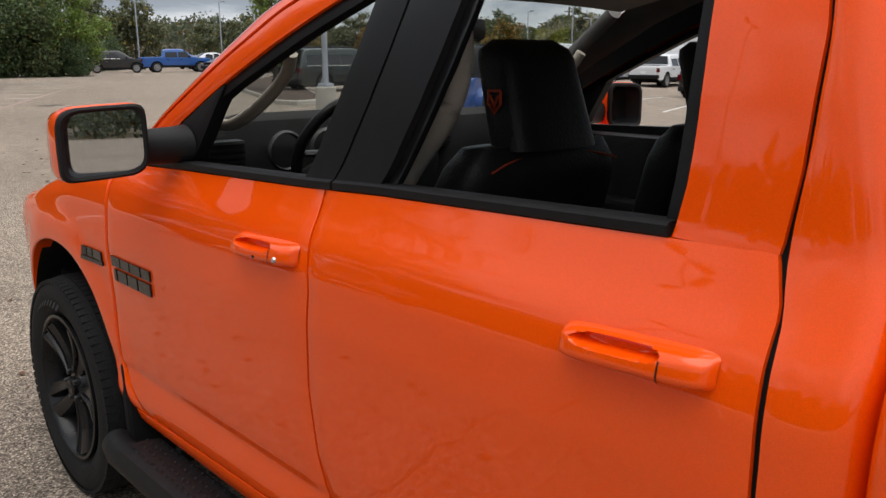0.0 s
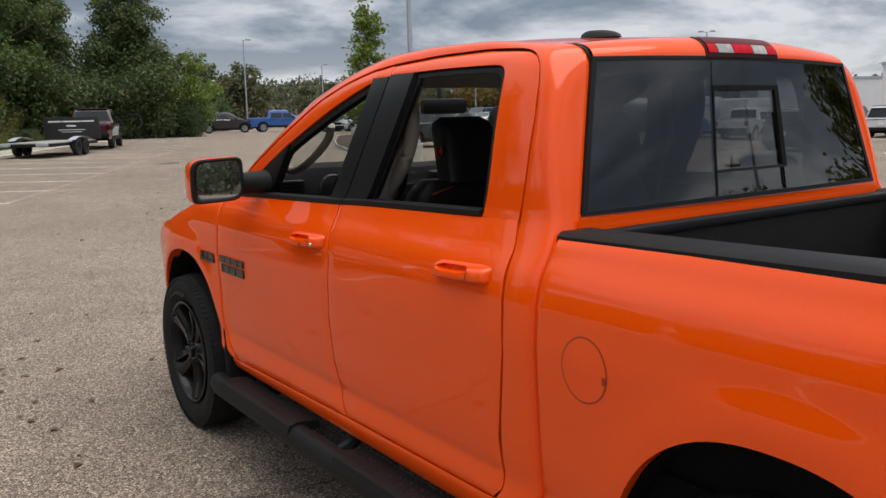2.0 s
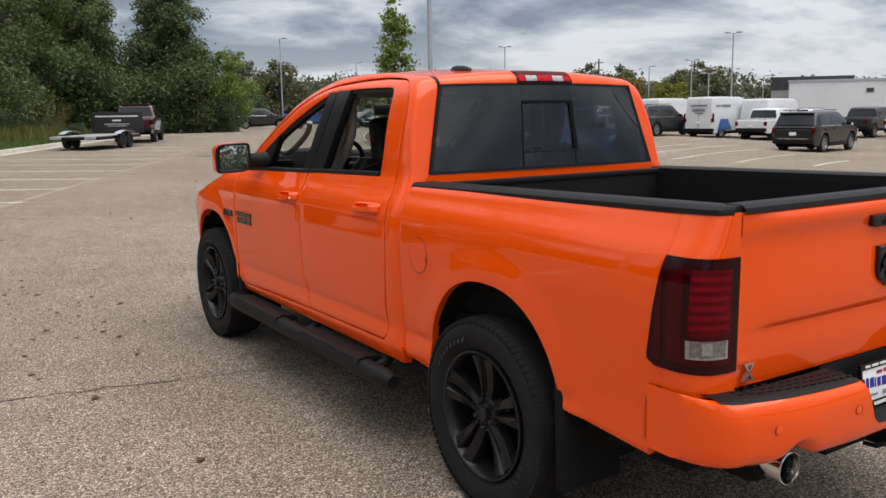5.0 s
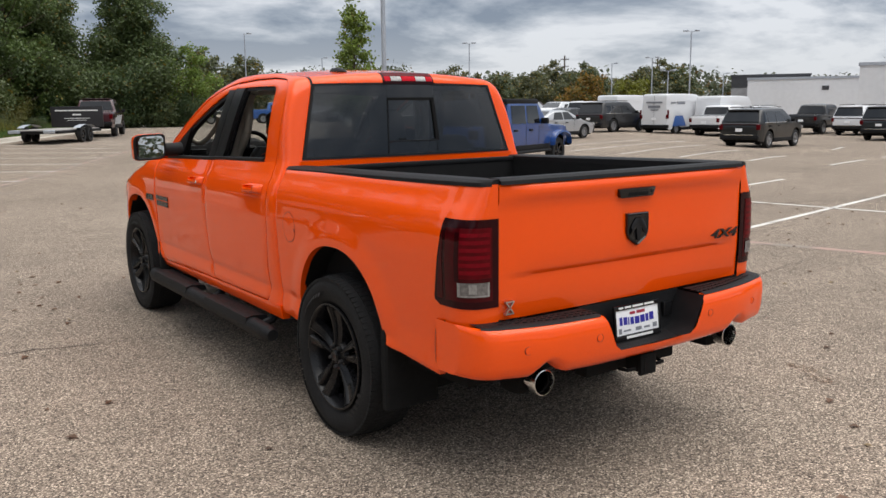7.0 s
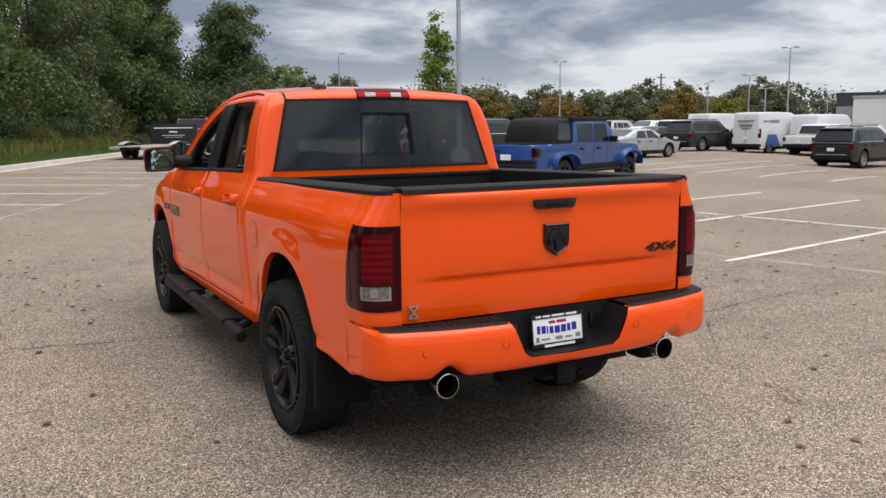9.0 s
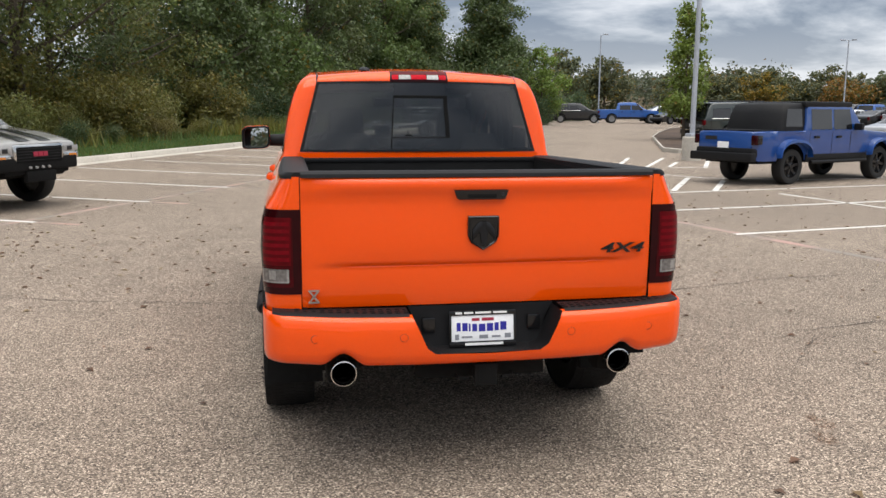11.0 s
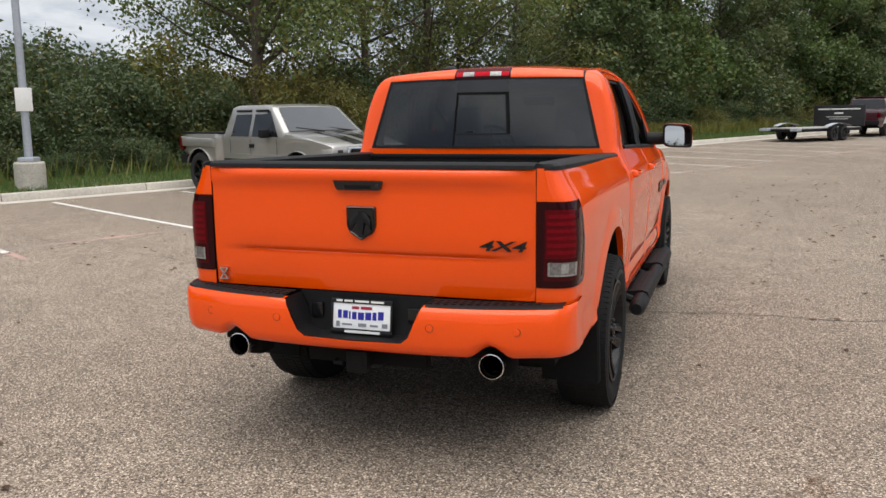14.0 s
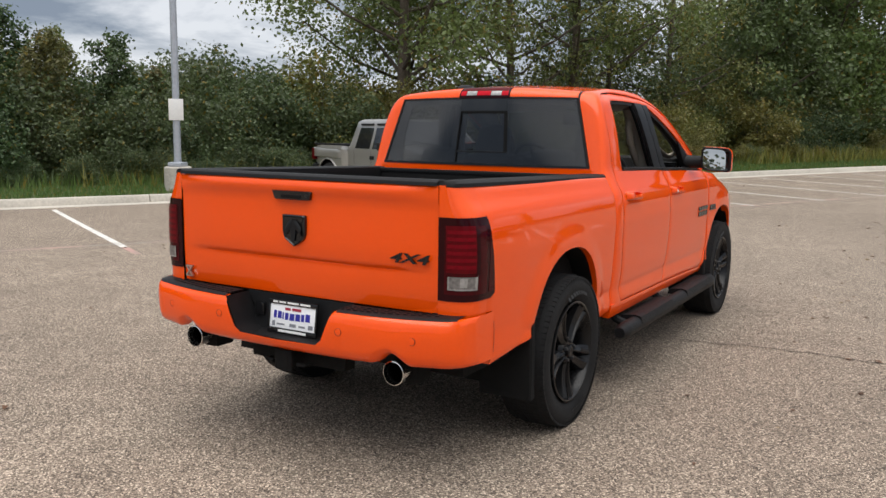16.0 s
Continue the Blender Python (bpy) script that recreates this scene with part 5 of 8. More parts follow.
def brow_pt(x, q, off=0.0):
    """On the rounded brow over the back window: x as a share of the width, q from the glass (0) to the roof (1)."""
    a = q * math.pi / 2
    _, yb, zb = back_pt(x, 1.0, 0.006)
    yt, zt = 0.90 - 0.045 * (1 - x * x), 1.899 + 0.032 * (1 - x * x)
    w = lerp(0.661, 0.648, q)
    return (x * w, lerp(yb, yt, 1 - math.cos(a)) - off * math.cos(a), lerp(zb - 0.004, zt, math.sin(a)) + off * math.sin(a))


rows = [[brow_pt(x, q) for x in np.linspace(-1, 1, 25)] for q in np.linspace(0, 1, 10)[:-1]]
rows += [roof_row(p.y, p.z) for p in resample(soften([(0, a, b) for a, b in roof_edge], 1), 26)]
roof = part("roof", Geo().grid(rows), ORANGE, truck, angle=60)

# The cab's side round the doors, one sheet from the sill up the rear pillar and forward along the roof to the cowl:
# the door opening (y, z), the edge at the back window and the roof ditch (x, y, z), how far it belongs to the roof, how tight it bends.
CAB = [((seam_rear(z) - 0.006, z), (-0.80, 0.708, z), 0.0, 3.0) for z in (0.50, 0.53, 0.56, 0.60, 0.70, 0.80, 0.90, 1.0, 1.1, 1.2, 1.30)]
CAB += [((0.846, 1.3450), (-0.797, 0.712, 1.36), 0.0, 2.8), ((0.862, 1.3920), (-0.786, 0.7235, 1.40), 0.0, 2.6), ((0.850, 1.5020), (-0.7595, 0.741, 1.49), 0.0, 2.3),
        ((0.849, 1.6810), (-0.708, 0.775, 1.67), 0.0, 1.9), ((0.866, 1.7830), (-0.676, 0.797, 1.79), 0.05, 1.6), ((0.882, 1.8300), (-0.664, 0.806, 1.850), 0.25, 1.4),
        ((0.918, 1.8670), (-0.664, 0.8335, 1.885), 0.55, 1.3), ((0.977, 1.8860), (-0.663, 0.885, 1.8985), 0.85, 1.2), ((1.041, 1.8920), (-0.662, 1.00, 1.910), 1.0, 1.1),
        ((1.195, 1.9010), (-0.662, 1.25, 1.933), 1.0, 1.0), ((1.472, 1.8990), (-0.662, 1.58, 1.937), 1.0, 1.0), ((1.731, 1.8840), (-0.662, 1.86, 1.924), 1.0, 1.0),
        ((1.848, 1.8690), (-0.662, 2.04, 1.894), 1.0, 1.0), ((2.018, 1.8260), (-0.672, 2.205, 1.847), 1.0, 1.0), ((2.195, 1.7670), (-0.745, 2.385, 1.771), 1.0, 1.0),
        ((2.468, 1.6360), (-0.788, 2.598, 1.643), 1.0, 1.0), ((2.785, 1.4780), (-0.810, 2.850, 1.493), 1.0, 1.0), ((3.035, 1.3250), (-0.83, 3.067, 1.349), 1.0, 1.0)]


def cab_side():
    s_at = [0.0]
    for (a, *_), (b, *_) in zip(CAB, CAB[1:]):
        s_at.append(s_at[-1] + math.hypot(b[0] - a[0], b[1] - a[1]))
    table = np.array([[*a, *t, k, w] for a, t, k, w in CAB])
    fine = np.linspace(0, s_at[-1], 700)
    out = np.stack([np.interp(fine, s_at, table[:, i]) for i in range(7)], 1)
    soft = np.exp(-0.5 * (np.arange(-16, 17) / 6.0) ** 2)
    soft /= soft.sum()
    for i in range(7):
        head, tail = 2 * out[0, i] - out[16:0:-1, i], 2 * out[-1, i] - out[-2:-18:-1, i]
        out[:, i] = np.convolve(np.concatenate([head, out[:, i], tail]), soft, mode="valid")
    return out[::5]


cab_rows, seam_line = [], []
for y, z, tx, ty, tz, k, w in cab_side():
    y -= 0.0025 * (1 - k)
    z += 0.0015 * k
    a, c = Vector((-half_width(y, z), y, z)), Vector((tx, ty, tz))
    side = Vector((-(half_width(ty, lerp(z, tz, 0.6)) - 0.006), ty - 0.002, lerp(z, tz, 0.6)))
    over = Vector((-(half_width(y, z) - 0.012), lerp(y, ty, 0.5), tz + 0.003))
    b = side.lerp(over, k)
    row = [a + Vector((0.03, 0, 0)), a + Vector((0.003, 0, 0))]
    for t in np.linspace(0.02, 1, 16):
        row.append((a * (1 - t) ** 2 + b * 2 * w * t * (1 - t) + c * t * t) / ((1 - t) ** 2 + 2 * w * t * (1 - t) + t * t))
    cab_rows.append(row)
    seam_line.append((y, z))
for side in (0, 1):
    flip = (lambda q: q.mirrored()) if side else (lambda q: q)
    part("cab_side", flip(Geo().grid(cab_rows)), ORANGE, truck, angle=60)
    lining = [[p + Vector((0.018, 0, -0.012)) for p in r[2:]] for r in cab_rows if r[0].y > 1.10]
    part("rail_lining", flip(Geo().grid(lining)), SHADED_LINING, roof, "grey inner lining of the roof rail")
    # black strip added behind the gap round the doors, so it stays dark
    seal = []
    for (y0, z0), (y1, z1) in zip(seam_line, seam_line[1:]):
        d = Vector((y1 - y0, z1 - z0)).normalized()
        seal.append([(-(half_width(y0 + d.y * o, z0 - d.x * o) - 0.014), y0 + d.y * o, z0 - d.x * o) for o in (-0.012, 0.0, 0.022)])
    part("door_seal", flip(Geo().grid(seal)), LINER, roof, "black door seal")
    ditch = [(0.806, 1.850), (0.815, 1.870), (0.8335, 1.887), (0.86, 1.896), (0.90, 1.901), (1.038, 1.916), (1.29, 1.937), (1.58, 1.938), (1.86, 1.925), (2.05, 1.895), (2.20, 1.850)]
    g = Geo().grid([[(-0.666, p.y, p.z - 0.003 - 0.008 * smooth01((p.y - 0.88) / 0.1)), (-0.658, p.y - 0.001, p.z - 0.002 - 0.010 * smooth01((p.y - 0.88) / 0.1)), (-0.646, p.y - 0.001, p.z - 0.001 - 0.008 * smooth01((p.y - 0.88) / 0.1))] for p in resample([(0, *q) for q in ditch], 40)])
    part("roof_ditch", flip(g), BLACK_PLASTIC, roof, "black roof ditch strip")

# cab back wall and the window in it
part("cab_back", Geo().grid([[(x, 0.712, z) for x in np.linspace(-0.80, 0.80, 9)] for z in (0.9, 1.36, 1.402)]).grid([[(x, y, z) for x in np.linspace(-0.786, 0.786, 9)] for y, z in ((0.714, 1.368), (0.721, 1.412), (0.732, 1.416))]), ORANGE, truck)


def pane(x0, x1, v0, v1, off, thick=0.005, n=22):
    g = Geo()
    rows_a = [[back_pt(x, v, off) for x in np.linspace(x0, x1, n)] for v in np.linspace(v0, v1, n)]
    rows_b = [[back_pt(x, v, off - thick) for x in np.linspace(x0, x1, n)] for v in np.linspace(v0, v1, n)]
    g.grid(rows_a)
    g.grid(rows_b)
    ea = rows_a[0] + [r[-1] for r in rows_a[1:]] + rows_a[-1][-2::-1] + [r[0] for r in rows_a[-2:0:-1]]
    eb = rows_b[0] + [r[-1] for r in rows_b[1:]] + rows_b[-1][-2::-1] + [r[0] for r in rows_b[-2:0:-1]]
    g.grid([ea, eb], close=True)
    return g


back_window = part("back_window", pane(-0.99, -0.245, 0.01, 0.99, 0.004), TINT, truck, "tinted back window with sliding middle pane")
back_window.visible_shadow = False
p2 = part("fixed_pane", pane(0.245, 0.99, 0.01, 0.99, 0.004), TINT, back_window, "dark tinted pane")
p3 = part("sliding_pane", pane(-0.245, 0.245, 0.015, 0.78, -0.004), TINT_CLEARER, back_window, "lighter tinted sliding pane")
for p in (p2, p3):
    p.visible_shadow = False
part("slider_sill", pane(-0.24, 0.262, 0.185, 0.205, 0.0062, 0.012, 6), BLACK_PILLAR, back_window, "satin black lower rail of the slider")
part("slider_latch", pane(-0.13, -0.07, 0.215, 0.235, 0.0, 0.03, 4).grid([[back_pt(x, v, -0.02) for x in (-0.11, -0.09)] for v in (0.20, 0.29)]), LINER, back_window, "small black latch")
part("window_header", pane(-0.25, 0.262, 0.79, 0.985, 0.006, 0.012), DARK_GLASS, back_window, "satin black header panel")
g = Geo()
for x0, x1, v0, v1 in ((-0.250, -0.240, 0.012, 0.80), (0.232, 0.266, 0.20, 0.80), (-0.25, 0.25, 0.765, 0.800)):
    q = pane(x0, x1, v0, v1, 0.0065, 0.016, 6)
    g.add(q.v, q.f)
part("slider_frame", g, LINER, back_window, "black slider frame")
g = Geo()
for x0, x1, v0, v1 in ((-1.0, 1.0, -0.008, 0.022), (-1.0, 1.0, 0.975, 1.005), (-1.0, -0.975, 0.0, 1.0), (0.975, 1.0, 0.0, 1.0)):
    q = pane(x0, x1, v0, v1, 0.0068, 0.014, 8)
    g.add(q.v, q.f)
part("window_surround", g, BLACK_PLASTIC, back_window, "black window surround")
# high stop lamp, let into the brow


def brow_patch(x0, x1, q0, q1, off, n=9):
    rows = [[brow_pt(x / 0.655, q, off) for x in np.linspace(x0, x1, n)] for q in np.linspace(q0, q1, n)]
    g = Geo().grid(rows)
    edge = rows[0] + [r[-1] for r in rows[1:]] + rows[-1][-2::-1] + [r[0] for r in rows[-2:0:-1]]
    return g.grid([edge, [(x, y + 0.012, z - 0.006) for x, y, z in edge]], close=True)


stop = part("high_stop_lamp", brow_patch(-0.190, 0.190, 0.0, 0.80, 0.003), RED_DARK, roof, "red high stop lamp with two clear lenses")
for name, x0, x1, mat in (("red_lens", -0.178, -0.136, STOP_RED), ("clear_lens", -0.132, -0.056, CLEAR_LENS), ("red_lens", -0.052, 0.048, STOP_RED), ("clear_lens", 0.052, 0.128, CLEAR_LENS), ("red_lens", 0.132, 0.178, STOP_RED)):
    part(name, brow_patch(x0, x1, 0.14, 0.40, 0.006, 6), mat, stop)
part("red_lens", brow_patch(-0.178, 0.178, 0.42, 0.70, 0.005), RED_LENS, stop, "dark red upper lens")
# roof antenna pod
rows = []
for q in np.linspace(0, 1, 13):
    e = math.sqrt(max(0.0, 1 - (2 * q - 1) ** 2)) if q < 0.5 else math.sqrt(max(0.0, 1 - (2 * q - 1) ** 4))
    rows.append([(x * 0.040 * max(0.15, e), 1.00 + 0.17 * q, 1.942 + (0.030 * e * (0.75 + 0.25 * q)) * math.sqrt(max(0.0, 1 - x * x)) + 0.004 * q) for x in np.linspace(-1, 1, 9)])
part("antenna", Geo().grid(rows), BLACK_PLASTIC, roof, "black roof antenna pod").matrix_basis = pose(-0.33, 0, -0.004)

# windscreen
rows = []
for v in np.linspace(0, 1, 8):
    z = lerp(1.345, 1.858, v)
    w = lerp(0.83, 0.672, v)
    rows.append([(x * w, lerp(3.07, 2.21, v) + lerp(0.20, 0.12, v) * (1 - x * x), z + 0.014 * (1 - x * x)) for x in np.linspace(-1, 1, 13)])
inner = [[(x * 0.998, y - 0.004, z - 0.004) for x, y, z in r] for r in rows]
g = Geo().grid(rows).grid(inner)
for a, b in ((rows[0], inner[0]), (rows[-1], inner[-1]), ([r[0] for r in rows], [r[0] for r in inner]), ([r[-1] for r in rows], [r[-1] for r in inner])):
    g.grid([a, b])
ws = part("windscreen", g, CLEAR, truck, "clear windscreen")
ws.visible_shadow = False
part("cowl", Geo().grid([[(x * 0.88, y + 0.18 * (1 - x * x), z) for x in np.linspace(-1, 1, 13)] for y, z in ((3.18, 1.315), (3.10, 1.345), (3.02, 1.335))]), BLACK_PLASTIC, truck, "black cowl")

# ---- mirrors
for side in (0, 1):
    flip = (lambda q: q.mirrored()) if side else (lambda q: q)
    g = Geo()
    rows = []
    for y, sc in ((2.588, 0.93), (2.592, 1.0), (2.63, 1.0), (2.68, 0.93), (2.715, 0.74), (2.728, 0.4)):
        row = []
        for k in range(32):
            a = 2 * math.pi * k / 32
            ca, sa = math.cos(a), math.sin(a)
            e = 0.36
            x = -1.130 + 0.118 * sc * (abs(ca) ** e) * (1 if ca > 0 else -1)
            z = 1.437 + 0.097 * sc * (abs(sa) ** e) * (1 if sa > 0 else -1) + 0.012 * ca
            row.append((x, y, z))
        rows.append(row)
    g.grid(rows, close=True)
    g.f.append(tuple(range(len(g.v) - 32, len(g.v))))
    mirror = part("door_mirror", flip(g), ORANGE, truck, "orange-backed door mirror on a black arm", angle=60)
    ring = [(-1.130 + 0.112 * (abs(math.cos(a)) ** 0.36) * (1 if math.cos(a) > 0 else -1), 1.437 + 0.091 * (abs(math.sin(a)) ** 0.36) * (1 if math.sin(a) > 0 else -1) + 0.012 * math.cos(a)) for a in np.linspace(0, 2 * math.pi, 33)[:-1]]
    part("mirror_rim", flip(Geo().grid([[(lerp(x, -1.13, q), y, lerp(z, 1.437, q)) for x, z in ring] for q, y in ((-0.050, 2.600), (-0.045, 2.578), (0.02, 2.574), (0.11, 2.578), (0.125, 2.600), (0.13, 2.69))], close=True)), BLACK_PLASTIC, mirror, "black mirror rim")
    tilt = 0.36
    g = Geo().add([(lerp(x, -1.13, 0.10), 2.594 - tilt * (x + 1.13) + 0.037 * (z - 1.437) + 0.020, lerp(z, 1.437, 0.10)) for x, z in ring], [tuple(range(32))])
    part("mirror_glass", flip(g), MIRROR, mirror, "mirror glass", smooth=False)
    rows = []
    for x, sy, sz in ((-1.02, 0.035, 0.048), (-0.98, 0.040, 0.050), (-0.92, 0.055, 0.052), (-0.885, 0.075, 0.056)):
        rows.append([(x, 2.635 + sy * math.cos(a), 1.412 + sz * math.sin(a)) for a in np.linspace(0, 2 * math.pi, 17)[:-1]])
    part("mirror_arm", flip(Geo().grid(rows, close=True)), BLACK_PLASTIC, mirror, "black mirror arm")

# ---- cabin
part("cabin_floor", Geo().box(-0.84, 0.84, 0.75, 3.0, 0.60, 0.66), CARPET, truck, "black carpet")
part("cabin_back", Geo().box(-0.80, 0.80, 0.735, 0.765, 0.62, 1.40), CARPET, truck, "black cabin back trim")
for side in (0, 1):
    flip = (lambda q: q.mirrored()) if side else (lambda q: q)
    for y0, y1, door in ((0.86, 1.80, rear_door), (1.88, 2.90, front_door)):
        part("door_trim", flip(Geo().box(-0.895, -0.80, y0, y1, 0.64, 1.345, 0.03)), LEATHER, door[side], "black door trim")
        part("arm_rest", flip(Geo().box(-0.82, -0.72, y0 + 0.15, y1 - 0.2, 1.02, 1.10, 0.03)), LEATHER, door[side], "black arm rest")
    # pillar trims with grab handles
    for pts, r, mat, words in (([(-0.80, 1.840, 1.30), (-0.775, 1.78, 1.55), (-0.70, 1.70, 1.82)], 0.056, BEIGE, "beige pillar trim"), ([(-0.79, 3.00, 1.335), (-0.745, 2.68, 1.57), (-0.65, 2.30, 1.805)], 0.028, SHADED_LINING, "grey windscreen pillar trim")):
        part("pillar_trim", flip(Geo().tube(pts, r, 12)), mat, truck, words)
    for pts in ([(-0.755, 1.82, 1.37), (-0.745, 1.78, 1.43), (-0.735, 1.725, 1.49), (-0.725, 1.675, 1.57), (-0.715, 1.665, 1.65), (-0.705, 1.68, 1.71), (-0.69, 1.71, 1.75)],):
        part("grab_handle", flip(Geo().tube(soften(pts, 2), 0.028, 10)), BEIGE, truck, "beige grab handle")
    pts = [(-0.735, 2.78, 1.47), (-0.70, 2.72, 1.44), (-0.665, 2.60, 1.50), (-0.63, 2.48, 1.60), (-0.64, 2.44, 1.66)]
    part("grab_handle", flip(Geo().tube(soften(pts, 2), 0.019, 10)), BEIGE, truck, "beige grab handle")
rows = [[(x * 0.63, y, z + 0.02 * (1 - x * x)) for x in np.linspace(-1, 1, 9)] for y, z in ((0.80, 1.80), (0.86, 1.855), (1.3, 1.885), (1.9, 1.872), (2.26, 1.80))]
part("headliner", Geo().grid(rows), BEIGE, truck, "grey-beige headliner")


def seat(x, y, width, name, label, ht=1.22):
    st = part(name, Geo().box(x - width / 2, x + width / 2, y + 0.06, y + 0.56, 0.80, 0.98, 0.05), LEATHER, truck, label)
    rows = []
    for v in np.linspace(0, 1, 12):
        z = lerp(0.95, ht, v)
        yc = y + 0.02 - 0.13 * v
        hw = width / 2 * (1.0 if v < 0.75 else 1 - 0.18 * ((v - 0.75) / 0.25) ** 2)
        dp = 0.085 * (1 if v < 0.85 else 1 - 0.45 * ((v - 0.85) / 0.15) ** 2)
        rows.append([(x + hw * (abs(math.cos(a)) ** 0.45) * (1 if math.cos(a) > 0 else -1), yc + dp * (abs(math.sin(a)) ** 0.6) * (1 if math.sin(a) > 0 else -1), z) for a in np.linspace(0, 2 * math.pi, 29)[:-1]])
    g = Geo().grid(rows, close=True)
    g.f.append(tuple(range(len(g.v) - 28, len(g.v))))
    part("backrest", g, LEATHER, st, angle=60)
    part("seat_stitching", Geo().tube([(x + width / 2 * q, y - 0.19 + 0.03 * (1 - q * q), ht - 0.018 - 0.05 * q * q) for q in np.linspace(-0.8, 0.8, 9)], 0.0028, 5), STITCH_AND_GAP, st, "orange stitching")
    rows = []
    for v in np.linspace(0, 1, 12):
        z = lerp(ht - 0.01, ht + (0.238 if name == 'front_seat' else 0.16), v)
        yc = y - 0.135 + 0.075 * v
        hw = 0.145 * lerp(1.0, 0.86, v) * (1 if v < 0.85 else 1 - 0.28 * ((v - 0.85) / 0.15) ** 2)
        dp = 0.068 * (1 if v < 0.85 else 1 - 0.55 * ((v - 0.85) / 0.15) ** 2)
        rows.append([(x + hw * (abs(math.cos(a)) ** 0.5) * (1 if math.cos(a) > 0 else -1), yc + dp * (abs(math.sin(a)) ** 0.6) * (1 if math.sin(a) > 0 else -1), z) for a in np.linspace(0, 2 * math.pi, 29)[:-1]])
    g = Geo().grid(rows, close=True)
    g.f.append(tuple(range(len(g.v) - 28, len(g.v))))
    hr = part("headrest", g, LEATHER, st, angle=60)
    if name == "front_seat":
        sh = [(-0.019, 0.024), (0.019, 0.024), (0.019, -0.006), (0.0, -0.027), (-0.019, -0.006)]
        s = -1 if x < 0 else 1
        yc, xo, zc = y - 0.105, x + s * 0.141, ht + 0.100
        g = Geo().tube([(xo, yc + p[0], zc + p[1]) for p in sh + sh[:1]], 0.0035, 5)
        g.tube([(xo, yc - 0.013, zc + 0.014), (xo, yc - 0.004, zc - 0.004), (xo, yc, zc - 0.016), (xo, yc + 0.004, zc - 0.004), (xo, yc + 0.013, zc + 0.014)], 0.0032, 5)
        part("headrest_emblem", g, STITCH_AND_GAP, hr, "stitched orange shield emblem")
    return st


seat(-0.42, 1.825, 0.56, "front_seat", "black leather front seat with orange stitching", 1.450)
seat(0.42, 1.825, 0.56, "front_seat", "black leather front seat with orange stitching", 1.450)
seat(-0.45, 1.03, 0.56, "rear_seat", "black leather rear seat", 1.36)
seat(0.45, 1.03, 0.56, "rear_seat", "black leather rear seat", 1.36)
# dashboard
rows = []
for z, y, d in ((0.85, 2.80, 0), (1.15, 2.77, 0.0), (1.33, 2.75, 0.0), (1.425, 2.79, 0), (1.448, 2.84, 0), (1.438, 2.90, 0), (1.33, 3.10, 0)):
    rows.append([(x * 0.80, y + 0.05 * (x * x - 0.3) + (0.10 * (1 - x * x) if y > 2.9 else 0), z + (0.025 if abs(x + 0.5) < 0.28 and z > 1.25 else 0)) for x in np.linspace(-1, 1, 25)])
dash = part("dashboard", Geo().grid(rows), DASH, truck, "black dashboard")
for x in (-0.71, 0.71, -0.16, 0.16):
    v = part("air_vent", Geo().box(x - 0.065, x + 0.065, 2.715, 2.77, 1.320, 1.402, 0.012), DARK_METAL, dash, "air vent with a metal rim")
    for k in range(4):
        part("vent_slat", Geo().box(x - 0.055, x + 0.055, 2.708, 2.720, 1.332 + k * 0.018, 1.339 + k * 0.018), LINER, v)
for x in (-0.50, -0.34):
    part("gauge", Geo().lathe([(0.0, 0.062), (-0.014, 0.068), (-0.02, 0.060), (-0.006, 0.055)], (x, 2.732, 1.355), "y", 28), DARK_METAL, dash, "metal-rimmed gauge")
part("centre_panel", Geo().box(-0.13, 0.13, 2.68, 2.80, 0.86, 1.35, 0.02), BLACK_GLOSS, dash, "gloss black centre panel")
part("centre_console", Geo().box(-0.14, 0.14, 1.85, 2.62, 0.66, 1.02, 0.04), DASH, truck, "black centre console")
# steering wheel
wheel_m = pose(-0.41, 2.50, 1.370, -62, 0, 0)
g = Geo()
ring_pts = [wheel_m @ Vector((0.185 * math.cos(a), 0.185 * math.sin(a), 0)) for a in np.linspace(0, 2 * math.pi, 41)[:-1]]
rows = []
for k, a in enumerate(np.linspace(0, 2 * math.pi, 41)[:-1]):
    c = Vector((math.cos(a), math.sin(a), 0))
    rows.append([wheel_m @ (c * 0.185 + c * 0.017 * math.cos(b) + Vector((0, 0, 0.017 * math.sin(b)))) for b in np.linspace(0, 2 * math.pi, 11)[:-1]])
rows.append(rows[0])
g.grid(rows, close=True)
steer = part("steering_wheel", g, LEATHER, truck, "black leather steering wheel")
g = Geo()
for p0, p1 in (((-0.17, 0, 0), (-0.06, 0, -0.01)), ((0.17, 0, 0), (0.06, 0, -0.01)), ((0, -0.17, 0), (0, -0.05, -0.01))):
    g.tube([wheel_m @ Vector(p0), wheel_m @ Vector(p1)], 0.022, 8, flat=0.5)
part("wheel_spokes", g, DARK_METAL, steer, "grey spokes")
g = Geo().box(-0.075, 0.075, -0.065, 0.06, -0.03, 0.02, 0.02, wheel_m)
g.tube([wheel_m @ Vector((0, 0, -0.02)), (-0.42, 2.80, 1.22)], 0.04, 10)
part("wheel_hub", g, DASH, steer, "black hub")
# inside mirror
g = Geo().box(-0.135, 0.135, 2.44, 2.48, 1.70, 1.775, 0.02).tube([(0, 2.47, 1.75), (0, 2.50, 1.84)], 0.014, 8)
part("inside_mirror", g, BLACK_PLASTIC, truck, "black inside mirror")

